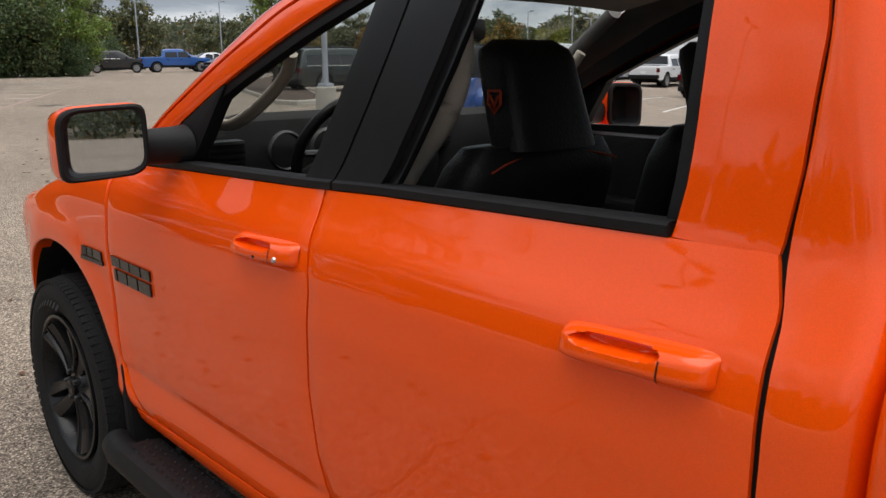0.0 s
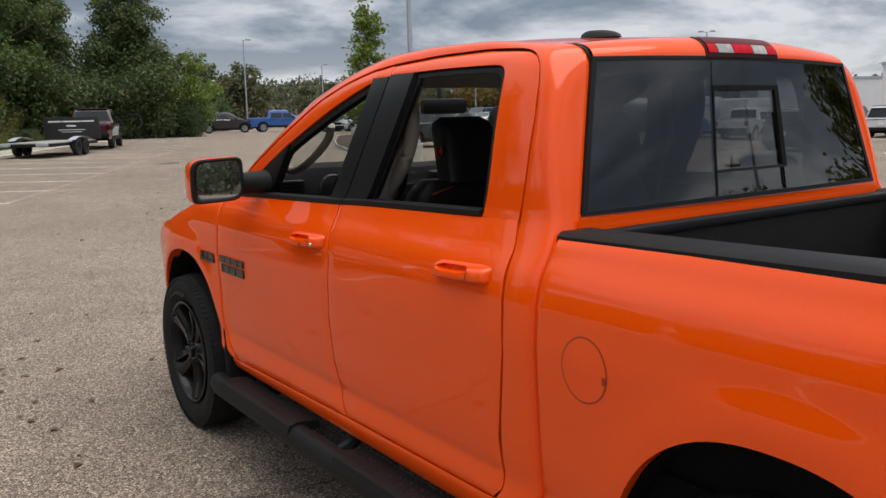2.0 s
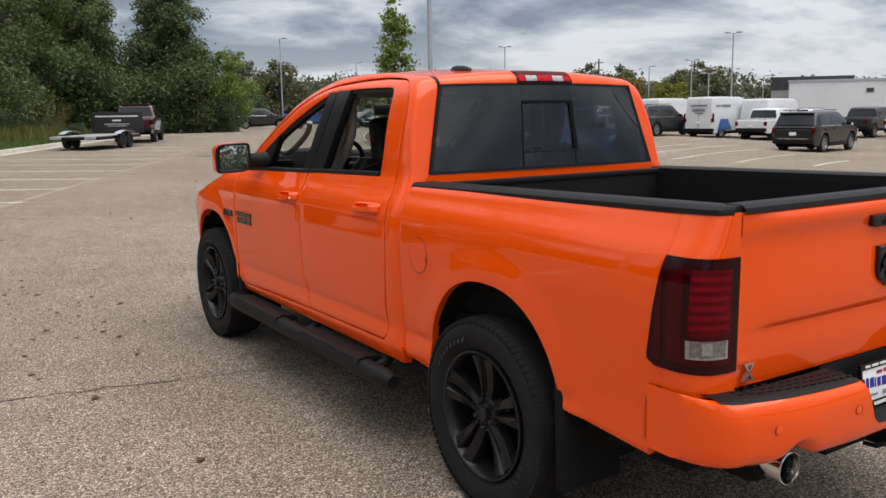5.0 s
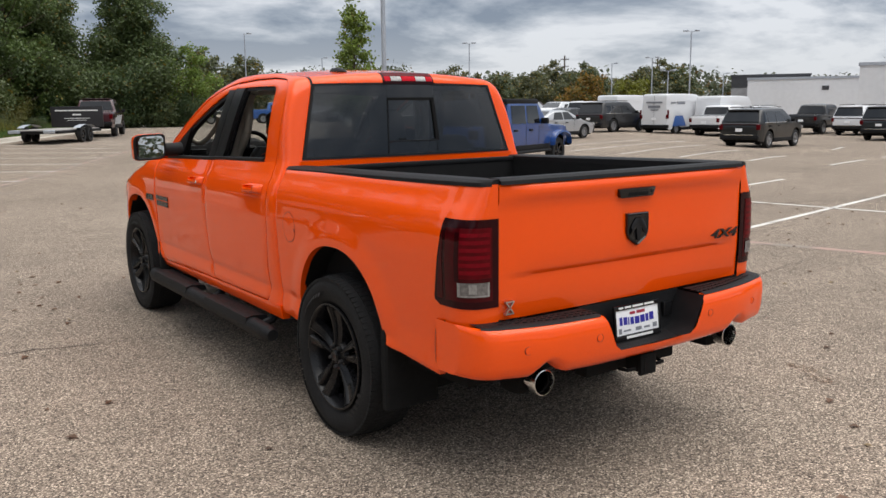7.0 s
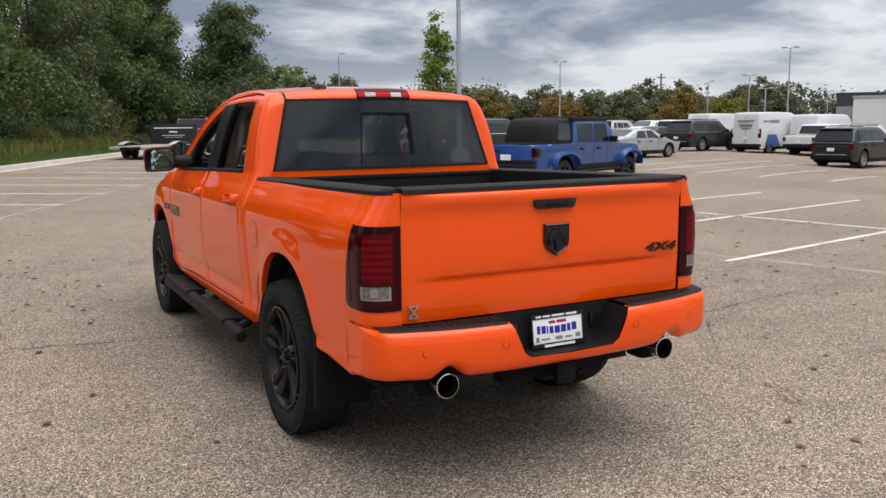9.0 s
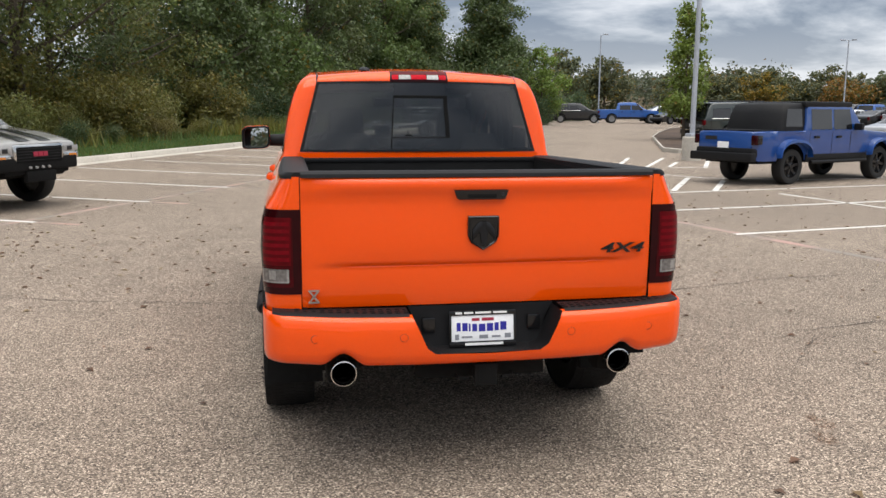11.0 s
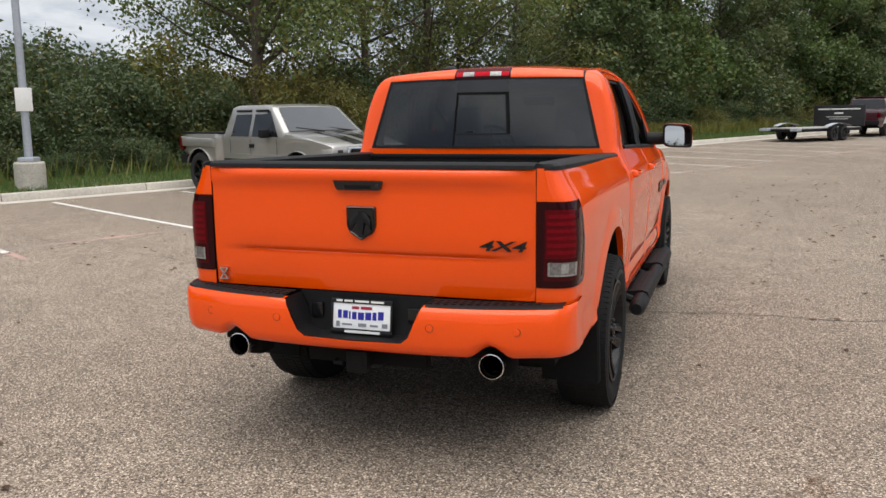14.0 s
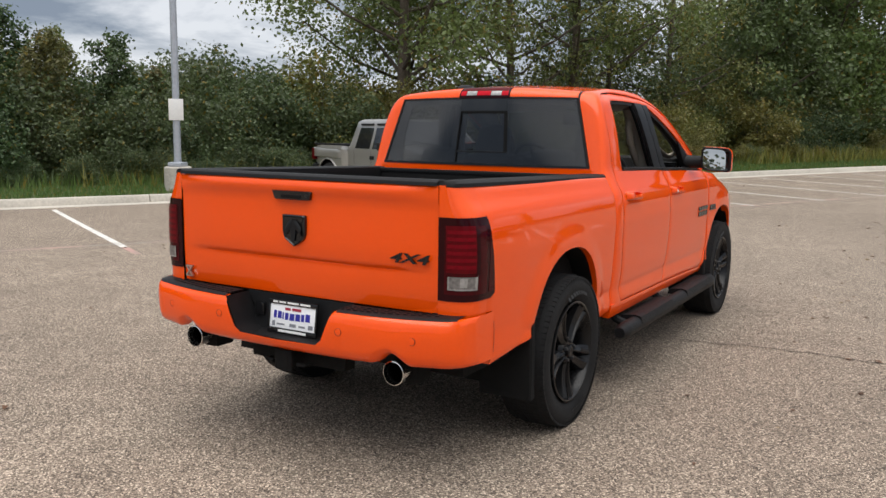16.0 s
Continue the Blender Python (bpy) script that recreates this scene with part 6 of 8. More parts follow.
# ---------------------------------------------------------------- kerb, verge, poles
def build_kerb():
    kerb = thing("kerb", "pale concrete kerb along the grass verge", "kerb", kind="structure")
    prof_k = [(0.0, -0.02), (-0.02, 0.13), (-0.045, 0.155), (-0.17, 0.16), (-0.18, -0.02)]
    n = -40.0
    while n < 78:
        n1 = n + 2.98
        rows = []
        for q in np.linspace(n, n1, 4):
            row = []
            for d, z in prof_k:
                x, y = lot(-14.42 + d, q)
                row.append((x, y, ground_z(x, y) + z))
            rows.append(row)
        g = Geo().grid(rows)
        g.f += [tuple(range(5)), tuple(range(len(g.v) - 5, len(g.v)))[::-1]]
        part("kerb_stone", g, KERB_MAT, kerb)
        n += 3.0
    # gutter strip in front of it
    rows = [[(*lot(d, q), ground_z(*lot(d, q)) + 0.006) for d in (-14.42, -13.98)] for q in np.linspace(-40, 78, 60)]
    solid("gutter", Geo().grid(rows), KERB_MAT, "pale concrete gutter along the kerb", "gutter", kind="structure", smooth=False)
    # the verge behind the kerb rises a little
    rows = []
    for q in np.linspace(-45, 100, 74):
        row = []
        for d, z in ((-14.55, 0.135), (-16, 0.17), (-18.5, 0.12), (-24, 0.0), (-40, -0.3), (-90, 0.5)):
            x, y = lot(d, q)
            row.append((x, y, ground_z(x, y) + z + 0.03 * noise.noise((x * 0.4, y * 0.4, 0))))
        rows.append(row)
    solid("verge", Geo().grid(rows), SOIL, "grassy verge with soil under trees", "verge", kind="structure")
    # grass past the kerb's end
    rows = [[(x, y, ground_z(x, y) + 0.05 + 0.02 * noise.noise((x, y, 3))) for x in np.linspace(5, 24, 8)] for y in np.linspace(76, 110, 10)]
    solid("verge", Geo().grid(rows), SOIL, "grassy ground beyond the end of the lot", "verge", kind="structure")


build_kerb()


def blades(name, area, count, h0, h1, mat, label, seed, width=0.012):
    """Upright narrow blades scattered over (d, n) ranges of the verge."""
    rng = np.random.default_rng(seed)
    d = rng.uniform(area[0], area[1], count)
    n = area[2] + (area[3] - area[2]) * rng.random(count) ** 1.0
    x = LOT_D.x * d + LOT_N.x * n
    y = LOT_D.y * d + LOT_N.y * n
    z = np.array([ground_z(a, b) for a, b in zip(x, y)]) + np.interp(-d, [14.5, 16, 18.5, 24], [0.12, 0.15, 0.10, 0.0])
    a = rng.uniform(0, 2 * np.pi, count)
    h = rng.uniform(h0, h1, count)
    w = width * rng.uniform(0.6, 1.6, count)
    lean = rng.uniform(0.1, 0.6, count) * h
    la = rng.uniform(0, 2 * np.pi, count)
    v = np.zeros((count, 3, 3))
    v[:, 0] = np.stack([x - w * np.cos(a), y - w * np.sin(a), z], 1)
    v[:, 1] = np.stack([x + w * np.cos(a), y + w * np.sin(a), z], 1)
    v[:, 2] = np.stack([x + lean * np.cos(la), y + lean * np.sin(la), z + h], 1)
    me = bpy.data.meshes.new(name)
    me.from_pydata(v.reshape(-1, 3).tolist(), [], np.arange(count * 3).reshape(-1, 3).tolist())
    me.materials.append(mat)
    tagged(new(name, me), label, "grass", kind="stuff")


blades("grass", (-16.9, -14.6, -6, 30), 42000, 0.05, 0.16, GRASS_MAT, "short green grass on the verge", 1, 0.010)
blades("grass", (-17.2, -14.6, 30, 75), 22000, 0.06, 0.2, GRASS_MAT, "short green grass on the verge", 2, 0.02)
blades("tall_weeds", (-19.2, -16.9, -8, 70), 18000, 0.15, 0.48, GRASS_MAT, "tall green weeds in front of shrubs", 3, 0.016)
blades("goldenrod", (-18.2, -16.8, 26, 46), 1500, 0.4, 0.9, FLOWER_MAT, "yellow goldenrod in the tall weeds", 4, 0.03)
blades("goldenrod", (-18.0, -16.4, 1, 20), 250, 0.4, 0.8, FLOWER_MAT, "yellow goldenrod in the tall weeds", 5, 0.02)


def lamp_post(x, y, h, heads=1, turn=0.0, base=0.0, r=0.07, label="grey steel lamp post with a flat head"):
    z = ground_z(x, y)
    post = thing("street_lamp", label, "lamp post", "lamp posts", m=pose(x, y, z, 0, 0, turn))
    zb = base
    if base:
        part("concrete_base", Geo().lathe([(0, 0.31), (base - 0.03, 0.305), (base, 0.28), (base, 0.001)], (0, 0, 0), "z", 28), CONCRETE, post, "round concrete footing")
        part("base_plate", Geo().box(-0.17, 0.17, -0.17, 0.17, base, base + 0.10, 0.03), GALV, post, "steel base cover")
    part("pole", Geo().tube([(0, 0, zb), (0, 0, h - 0.05)], [r, r * 0.72], 14), GALV, post)
    for k in range(heads):
        s = -1 if k else 1
        hd = part("lamp_head", Geo().tube([(0, 0, h - 0.08), (s * 0.35, 0, h - 0.02)], 0.03, 8).box(min(s * 0.25, s * 0.68), max(s * 0.25, s * 0.68), -0.16, 0.16, h - 0.06, h + 0.06, 0.03), GALV, post, "flat grey lamp head")
    return post


sign_pole = lamp_post(-12.45, 9.22, 9.5, 2, 20, 0.72, 0.085, "grey steel lamp post on a concrete footing with a white sign")
g = Geo().box(-0.16, 0.16, -0.10, -0.085, 1.77, 2.25, 0.004)
part("sign_plate", g, SIGN_WHITE, sign_pole, "white rectangular sign").matrix_basis = pose(0, 0, 0, 0, 0, 26)
lamp_post(12.09, 21.04, 10.5, 2, 10, 0.78, 0.085, "grey steel lamp post on a concrete footing")
lamp_post(28.1, 72.5, 8.25, 1, 0)
lamp_post(56.5, 44.0, 8.1, 2, -50)
lamp_post(49.7, 66.4, 7.7, 2, -40)
lamp_post(58.2, 47.8, 4.9, 2, -50)
lamp_post(62, 53, 6.3, 2, -50)
lamp_post(85.2, 62, 5.5, 1, -50)
lamp_post(24.5, 46.5, 5.6, 1, 180, 0.6)
lamp_post(70, 66, 6.2, 1, -50)
lamp_post(44, 88, 7.2, 1, -30)
# one behind the walk, that the back window mirrors
lamp_post(14.5, -9.0, 8.0, 1, 180)


def utility_pole(x, y, h, turn):
    p = thing("utility_pole", "brown wooden utility pole with crossarms", "utility pole", "utility poles", m=pose(x, y, 0, 0, 0, turn))
    part("pole", Geo().tube([(0, 0, 0), (0, 0, h)], [0.19, 0.13], 10), POLE_WOOD, p)
    for z in (h - 0.7, h - 1.9):
        arm = part("crossarm", Geo().box(-0.7, 0.7, -0.06, 0.06, z, z + 0.12), POLE_WOOD, p)
        for q in (-0.62, -0.3, 0.3, 0.62):
            part("insulator", Geo().tube([(q, 0, z + 0.1), (q, 0, z + 0.32)], 0.05, 6), GALV, arm, "grey insulator")


utility_pole(96.9, 102.6, 10.0, -45)
utility_pole(95.4, 81.2, 8.4, -45)


# ---------------------------------------------------------------- parked vehicles
TYRE_FAR = simple("car_tyre", (0.013, 0.013, 0.013), 0.8, grain=0.2, scale=40)
RIM_GREY = simple("alloy_rim", (0.35, 0.35, 0.36), 0.35, 0.8, grain=0.1, scale=30)
PAINT = {
    "silver": paint("silver_paint", (0.40, 0.385, 0.36), 0.12, 0.30, 1.0, 0.55),
    "blue": paint("bright_blue_paint", (0.002, 0.048, 0.23), 0.10, 0.35),
    "navy": paint("blue_pickup_paint", (0.010, 0.09, 0.36), 0.10, 0.35),
    "grey": paint("dark_grey_paint", (0.019, 0.020, 0.022), 0.12, 0.35, 0.6, 0.1),
    "granite": paint("granite_paint", (0.011, 0.011, 0.012), 0.12, 0.35, 0.6, 0.1),
    "black": paint("black_paint", (0.009, 0.010, 0.011), 0.10, 0.3),
    "white": paint("white_paint", (0.72, 0.73, 0.75), 0.03, 0.35, 0.6),
    "maroon": paint("maroon_paint", (0.055, 0.010, 0.016), 0.10, 0.35),
    "silver_car": paint("silver_car_paint", (0.50, 0.51, 0.53), 0.08, 0.35, 0.8, 0.4),
    "green": paint("dark_green_paint", (0.012, 0.020, 0.018), 0.10, 0.35),
}
FAR_WHEELS = {}
SCREEN_GLASS = simple("windscreen_of_parked_car", (0.03, 0.033, 0.036), 0.03, grain=0.3, scale=3, coat=1.0)
SCREEN_GLASS.node_tree.nodes["Principled BSDF"].inputs["Specular IOR Level"].default_value = 0.9


def small_wheel(parent, r, w, x, y, sgn, spin, rim_mat):
    key = (round(r, 3), round(w, 3), rim_mat.name)
    if key not in FAR_WHEELS:
        ri = r * 0.66
        t = mesh_of("tyre", *(lambda q: (q.v, q.f))(Geo().lathe([(-w * 0.42, ri), (-w * 0.5, r * 0.82), (-w * 0.44, r * 0.96), (-w * 0.3, r), (w * 0.3, r), (w * 0.44, r * 0.96), (w * 0.5, r * 0.82), (w * 0.42, ri)], (0, 0, 0), "x", 28)), TYRE_FAR)
        g = Geo().lathe([(-w * 0.42, ri), (-w * 0.44, ri * 0.93), (-w * 0.30, ri * 0.88), (-w * 0.05, ri * 0.85), (-w * 0.05, 0.001)], (0, 0, 0), "x", 28)
        for k in range(6):
            a = 2 * math.pi * k / 6
            rows = []
            for q in (0.0, 0.5, 1.0):
                rr = lerp(0.05, ri * 0.9, q)
                hw = lerp(0.04, 0.03, q) / max(rr, 0.06)
                rows.append([(-w * 0.40 + 0.02 * math.sin(math.pi * q), rr * math.cos(a + s * hw), rr * math.sin(a + s * hw)) for s in (-1, 0, 1)])
            g.grid(rows)
        g.lathe([(-w * 0.44, 0.001), (-w * 0.44, 0.05), (-w * 0.38, 0.07)], (0, 0, 0), "x", 12)
        FAR_WHEELS[key] = (t, mesh_of("rim", g.v, g.f, rim_mat))
    tm, rm = FAR_WHEELS[key]
    wh = new("wheel")
    wh.parent = parent
    wh.matrix_basis = pose(x, y, r, spin, 0, 0 if sgn < 0 else 180)
    for nm, me in (("tyre", tm), ("rim", rm)):
        ob = new(nm, me)
        ob.parent = wh
    return wh


def vehicle(name, label, category, at, heading, top, paint_mat, L=4.8, W=1.9, wb=2.9, wr=0.36, belt_z=1.05, sill_z=0.35, windows=(), tumble=0.16, back=None, screen=None,
            bed=None, rim=None, group="parked vehicles", front_over=0.92, rails=False, flare=0.0, trim=None, lamps=True, lower=None, tint=None, pinch=None, round_off=True, nose_z=None, mirror_back=0.35, handles=True):
    """A parked vehicle. top: its upper outline as (y, z) from the front to the rear; y 0 is midway between the axles."""
    x0, y0 = at
    v = thing(name, label, category, group, m=pose(x0, y0, ground_z(x0, y0), 0, 0, heading - 90))
    yf = wb / 2 + front_over
    yr = yf - L
    line = soften([(0, *p) for p in top], 2 if round_off else 0)
    t_y = [p.y for p in line][::-1]
    t_z = [p.z for p in line][::-1]
    top_z = curve1(t_y, t_z)
    ra = wr * 1.22 + 0.02
    hw = W / 2

    def width_at(y, z):
        u = (y - (yf + yr) / 2) / (L / 2)
        w = hw * (1 - 0.12 * (max(0, abs(u) - 0.70) / 0.30) ** 2.5)
        if pinch and pinch[0] < y < pinch[1]:
            w -= pinch[2] * smooth01((y - pinch[0]) / 0.12) * smooth01((pinch[1] - y) / 0.02)
        if z > belt_z:
            w -= tumble * min(1.0, (z - belt_z) / 0.55)
        elif z < belt_z:
            w -= 0.05 * ((belt_z - z) / (belt_z - sill_z)) ** 2.5 + 0.02 * ((z - sill_z) / (belt_z - sill_z)) ** 3
        return w

    ys = set(np.round(np.linspace(yr, yf, 26 if not pinch else 70), 3).tolist()) | {round(q, 3) for q in t_y}
    for yc in (-wb / 2, wb / 2):
        ys |= {round(yc + ra * math.cos(a), 3) for a in np.linspace(0, math.pi, 15)}
    ys = sorted(q for q in ys if yr <= q <= yf)
    rows = []
    for y in ys:
        zb = sill_z
        for yc in (-wb / 2, wb / 2):
            if abs(y - yc) < ra:
                zb = max(zb, wr + math.sqrt(max(0, ra * ra - (y - yc) ** 2)) * 1.0)
        if nose_z and y > wb / 2:
            zb = max(zb, nose_z)
        zb = min(zb, belt_z - 0.12)
        if y > yf - 0.3 or y < yr + 0.3:
            e = 1 - min(y - yr, yf - y) / 0.3
            zb += 0.10 * e * e
        tz = top_z(y)
        bz = min(belt_z, tz - 0.02)
        half = []
        for q in np.linspace(0, 1, 7):
            z = lerp(zb, bz, q)
            half.append((width_at(y, z), z))
        if tz > belt_z + 0.12:
            zs = tz - 0.07
            half += [(width_at(y, lerp(bz, zs, q)), lerp(bz, zs, q)) for q in (0.33, 0.66, 1.0)]
            ws = width_at(y, zs)
            half += [(ws - 0.03, tz - 0.02), (ws - 0.12, tz), (0.0, tz + 0.015)]
        else:
            ws = width_at(y, bz)
            half += [(lerp(ws, ws - 0.02, q), lerp(bz, tz - 0.01, q)) for q in (0.33, 0.66, 1.0)]
            half += [(ws - 0.05, tz), (ws - 0.20, tz + 0.01), (0.0, tz + 0.02)]
        rows.append([(-w, y, z) for w, z in half] + [(w, y, z) for w, z in half[-2::-1]])
    g = Geo().grid(rows)
    n = len(rows[0])
    g.f += [tuple(range(n)), tuple(range(len(g.v) - n, len(g.v)))[::-1]]
    body = part("body", g, paint_mat, v, angle=55)
    part("underside", Geo().box(-hw + 0.14, hw - 0.14, yr + 0.25, yf - 0.25, sill_z - 0.06, belt_z - 0.25), LINER, v, "dark underside")
    gl = tint or DARK_GLASS
    for ya, yb, z0, z1, slant_a, slant_b in windows:
        for s in (-1, 1):
            rr = []
            for q in np.linspace(0, 1, 6):
                z = lerp(z0, z1, q)
                rr.append([(s * (width_at(y, z) + 0.006), y, z) for y in np.linspace(ya + slant_a * q, yb + slant_b * q, 6)])
            part("side_window", Geo().grid(rr), gl, v, "dark side window")
    for k, y in enumerate(sorted({w[0] for w in windows} | {w[1] for w in windows[:1]})):
        for s in (-1, 1):
            zs = np.linspace(sill_z + (0.10 if abs(abs(y) - wb / 2) > ra else 0.62), belt_z, 7)
            part("door_gap", Geo().grid([[(s * (width_at(q, z) + 0.004), q, z) for q in (y - 0.05, y - 0.037)] for z in zs]), BLACK_PLASTIC, v, "dark gap beside a door", smooth=False)
    for pts, nm in ((screen, "windscreen"), (back, "back_window")):
        if pts:
            (ya, za, wa), (yb, zb2, wb2) = pts
            d = Vector((0, zb2 - za, yb - ya)).normalized() * 0.012
            sg = 1 if nm == "windscreen" else -1
            rr = [[(x * lerp(wa, wb2, q), lerp(ya, yb, q) + sg * (0.020 + 0.012 * (1 - x * x)), lerp(za, zb2, q) + 0.018 + 0.012 * (1 - x * x)) for x in np.linspace(-1, 1, 7)] for q in np.linspace(0, 1, 5)]
            part(nm, Geo().grid(rr), SCREEN_GLASS if nm == "windscreen" else gl, v, "dark glass")
    if bed:
        ya, yb = bed
        z = top_z((ya + yb) / 2)
        part("cargo_bed", Geo().box(-hw + 0.16, hw - 0.16, yb, ya, z - 0.1, z + 0.028), BED_LINER, v, "black bed liner")
    for s in (-1, 1):
        for yc, sp in ((wb / 2, 10), (-wb / 2, 47)):
            small_wheel(v, wr, 0.24 if wr < 0.4 else 0.28, s * (hw - (0.13 if not flare else 0.08)), yc, s, sp, rim or RIM_GREY)
        # mirror
        if screen:
            mz = belt_z + 0.10
            my = screen[0][0] - mirror_back
            part("door_mirror", Geo().box(s * (hw + 0.10) - 0.10, s * (hw + 0.10) + 0.10, my - 0.06, my + 0.06, mz - 0.07, mz + 0.09, 0.03), trim or BLACK_PLASTIC, v, "black door mirror")
        part("sill_trim", Geo().box(min(s * (hw - 0.07), s * (hw - 0.015)), max(s * (hw - 0.07), s * (hw - 0.015)), -wb / 2 + ra, wb / 2 - ra, sill_z - 0.03, sill_z + 0.13, 0.015), lower or BLACK_PLASTIC, v, "black sill trim")
        if lamps:
            part("tail_lamp", Geo().box(s * (hw - 0.12) - 0.085, s * (hw - 0.12) + 0.085, yr - 0.012, yr + 0.10, belt_z - 0.28, belt_z - 0.04, 0.02), RED_LENS, v, "red tail lamp")
            part("head_lamp", Geo().box(s * (hw - 0.22) - 0.16, s * (hw - 0.22) + 0.16, yf - 0.16, yf - 0.01, belt_z - 0.32, belt_z - 0.18, 0.02), CLEAR_LENS, v, "clear head lamp")
        if flare:
            for yc in (-wb / 2, wb / 2):
                arc = [(s * (hw + flare * 0.45), yc + (ra + 0.03) * math.cos(a), wr + (ra + 0.03) * math.sin(a)) for a in np.linspace(0.15, math.pi - 0.15, 12)]
                part("fender_flare", Geo().tube(arc, flare, 8, flat=0.55), trim or paint_mat, v)
        if windows and handles:
            for k, wdw in enumerate(windows[:2]):
                yy = min(wdw[0], wdw[1]) + 0.12
                part("door_handle", Geo().box(s * (hw + 0.004) - 0.02, s * (hw + 0.004) + 0.02, yy, yy + 0.18, belt_z - 0.15, belt_z - 0.10, 0.01), trim or BLACK_PLASTIC, v, "door handle")
        if rails:
            zt = top_z((yf + yr) / 2 - 0.5)
            part("roof_rail", Geo().tube([(s * (hw - tumble - 0.16), y, zt + 0.05) for y in np.linspace(windows[-1][0] if windows else -1, 0.35, 4)], 0.022, 6), DARK_METAL, v, "roof rail")
    part("front_bumper", Geo().box(-hw + 0.10, hw - 0.10, yf - 0.18, yf + 0.03, sill_z + 0.06, sill_z + 0.28, 0.05), lower or BLACK_PLASTIC, v, "front bumper")
    part("rear_bumper", Geo().box(-hw + 0.08, hw - 0.08, yr - 0.05, yr + 0.2, sill_z + 0.08, sill_z + 0.30, 0.05), lower or BLACK_PLASTIC, v, "rear bumper")
    part("number_plate", Geo().box(-0.15, 0.15, yr - 0.062, yr - 0.04, belt_z - 0.36, belt_z - 0.22), WHITE_PLATE, v, "plain pale plate")
    part("grille", Geo().box(-hw + 0.45, hw - 0.45, yf - 0.10, yf + 0.008, belt_z - 0.36, belt_z - 0.14, 0.02), BLACK_GLOSS, v, "black grille")
    return v


def suv(label, at, heading, mat, L=5.0, W=1.98, H=1.82, wb=3.0, wr=0.38, belt_z=1.12, rails=True, **kw):
    yf = wb / 2 + 0.92
    yr = yf - L
    top = [(yf, 0.78), (yf - 0.12, 0.98), (yf - 0.45, 1.06), (yf - 1.25, belt_z + 0.05), (yf - 2.05, H - 0.05), (yf - 2.5, H), (yr + 0.75, H - 0.02), (yr + 0.38, H - 0.08), (yr + 0.10, belt_z + 0.02), (yr, belt_z - 0.10), (yr, 0.6)]
    top[-1] = (yr - 0.001, 0.62)
    wy = yf - 2.45
    trims = kw.pop("trims", True)
    wins = [(wy - 0.72, wy + 0.35, belt_z + 0.04, H - 0.14, 0, -0.50), (wy - 1.62, wy - 0.80, belt_z + 0.04, H - 0.14, 0, 0), (yr + 0.42, wy - 1.72, belt_z + 0.05, H - 0.16, 0.14, 0)]
    v = vehicle("sport_utility_car", label, "car", at, heading, top, mat, L, W, wb, wr, belt_z, 0.32, wins, 0.17, ((yr + 0.10, belt_z + 0.05, W / 2 - 0.14), (yr + 0.34, H - 0.12, W / 2 - 0.28)), ((yf - 1.30, belt_z + 0.07, W / 2 - 0.10), (yf - 2.02, H - 0.08, W / 2 - 0.26)), rails=rails, **kw)
    hw = W / 2
    part("chrome_strip", Geo().box(-hw + 0.30, hw - 0.30, yr - 0.058, yr - 0.045, 0.60, 0.635, 0.004), CHROME, v, "bright strip across the bumper")
    part("lamp_bar", Geo().box(-hw + 0.20, hw - 0.20, yr - 0.012, yr + 0.05, belt_z - 0.07, belt_z - 0.03, 0.008), RED_DARK, v, "dark red lamp bar")
    part("roof_spoiler", Geo().box(-hw + 0.28, hw - 0.28, yr + 0.20, yr + 0.45, H - 0.10, H - 0.055, 0.015), mat, v)
    for s in (-1, 1):
        part("window_trim", Geo().tube([(s * (hw + 0.004), y, belt_z + 0.03) for y in np.linspace(yr + 0.40, wy + 0.36, 4)], 0.013, 6), CHROME, v, "bright window trim")
    return v


def pickup(label, at, heading, mat, L=5.8, W=2.0, H=1.92, wb=3.57, wr=0.41, belt_z=1.18, name="pickup_truck", cab=2.15, **kw):
    yf = wb / 2 + 1.0
    yr = yf - L
    yc = yf - 1.55
    top = [(yf, 0.85), (yf - 0.08, 1.08), (yf - 0.4, 1.16), (yc, belt_z + 0.04), (yc - 0.75, H - 0.05), (yc - 1.1, H), (yc - cab - 0.15, H - 0.02), (yc - cab - 0.32, H - 0.12), (yc - cab - 0.48, belt_z + 0.10), (yc - cab - 0.50, belt_z + 0.08), (yr + 0.02, belt_z + 0.08), (yr, belt_z + 0.06)]
    wins = [(yc - 1.25, yc - 0.18, belt_z + 0.04, H - 0.14, 0, -0.50), (yc - cab - 0.18, yc - 1.33, belt_z + 0.04, H - 0.14, 0.05, 0)]
    return vehicle(name, label, "truck", at, heading, top, mat, L, W, wb, wr, belt_z, 0.46, wins, 0.17, ((yc - cab - 0.46, belt_z + 0.14, W / 2 - 0.18), (yc - cab - 0.33, H - 0.14, W / 2 - 0.28)), ((yc - 0.03, belt_z + 0.07, W / 2 - 0.12), (yc - 0.72, H - 0.08, W / 2 - 0.26)), bed=(yc - cab - 0.58, yr + 0.10), front_over=1.0, **kw)


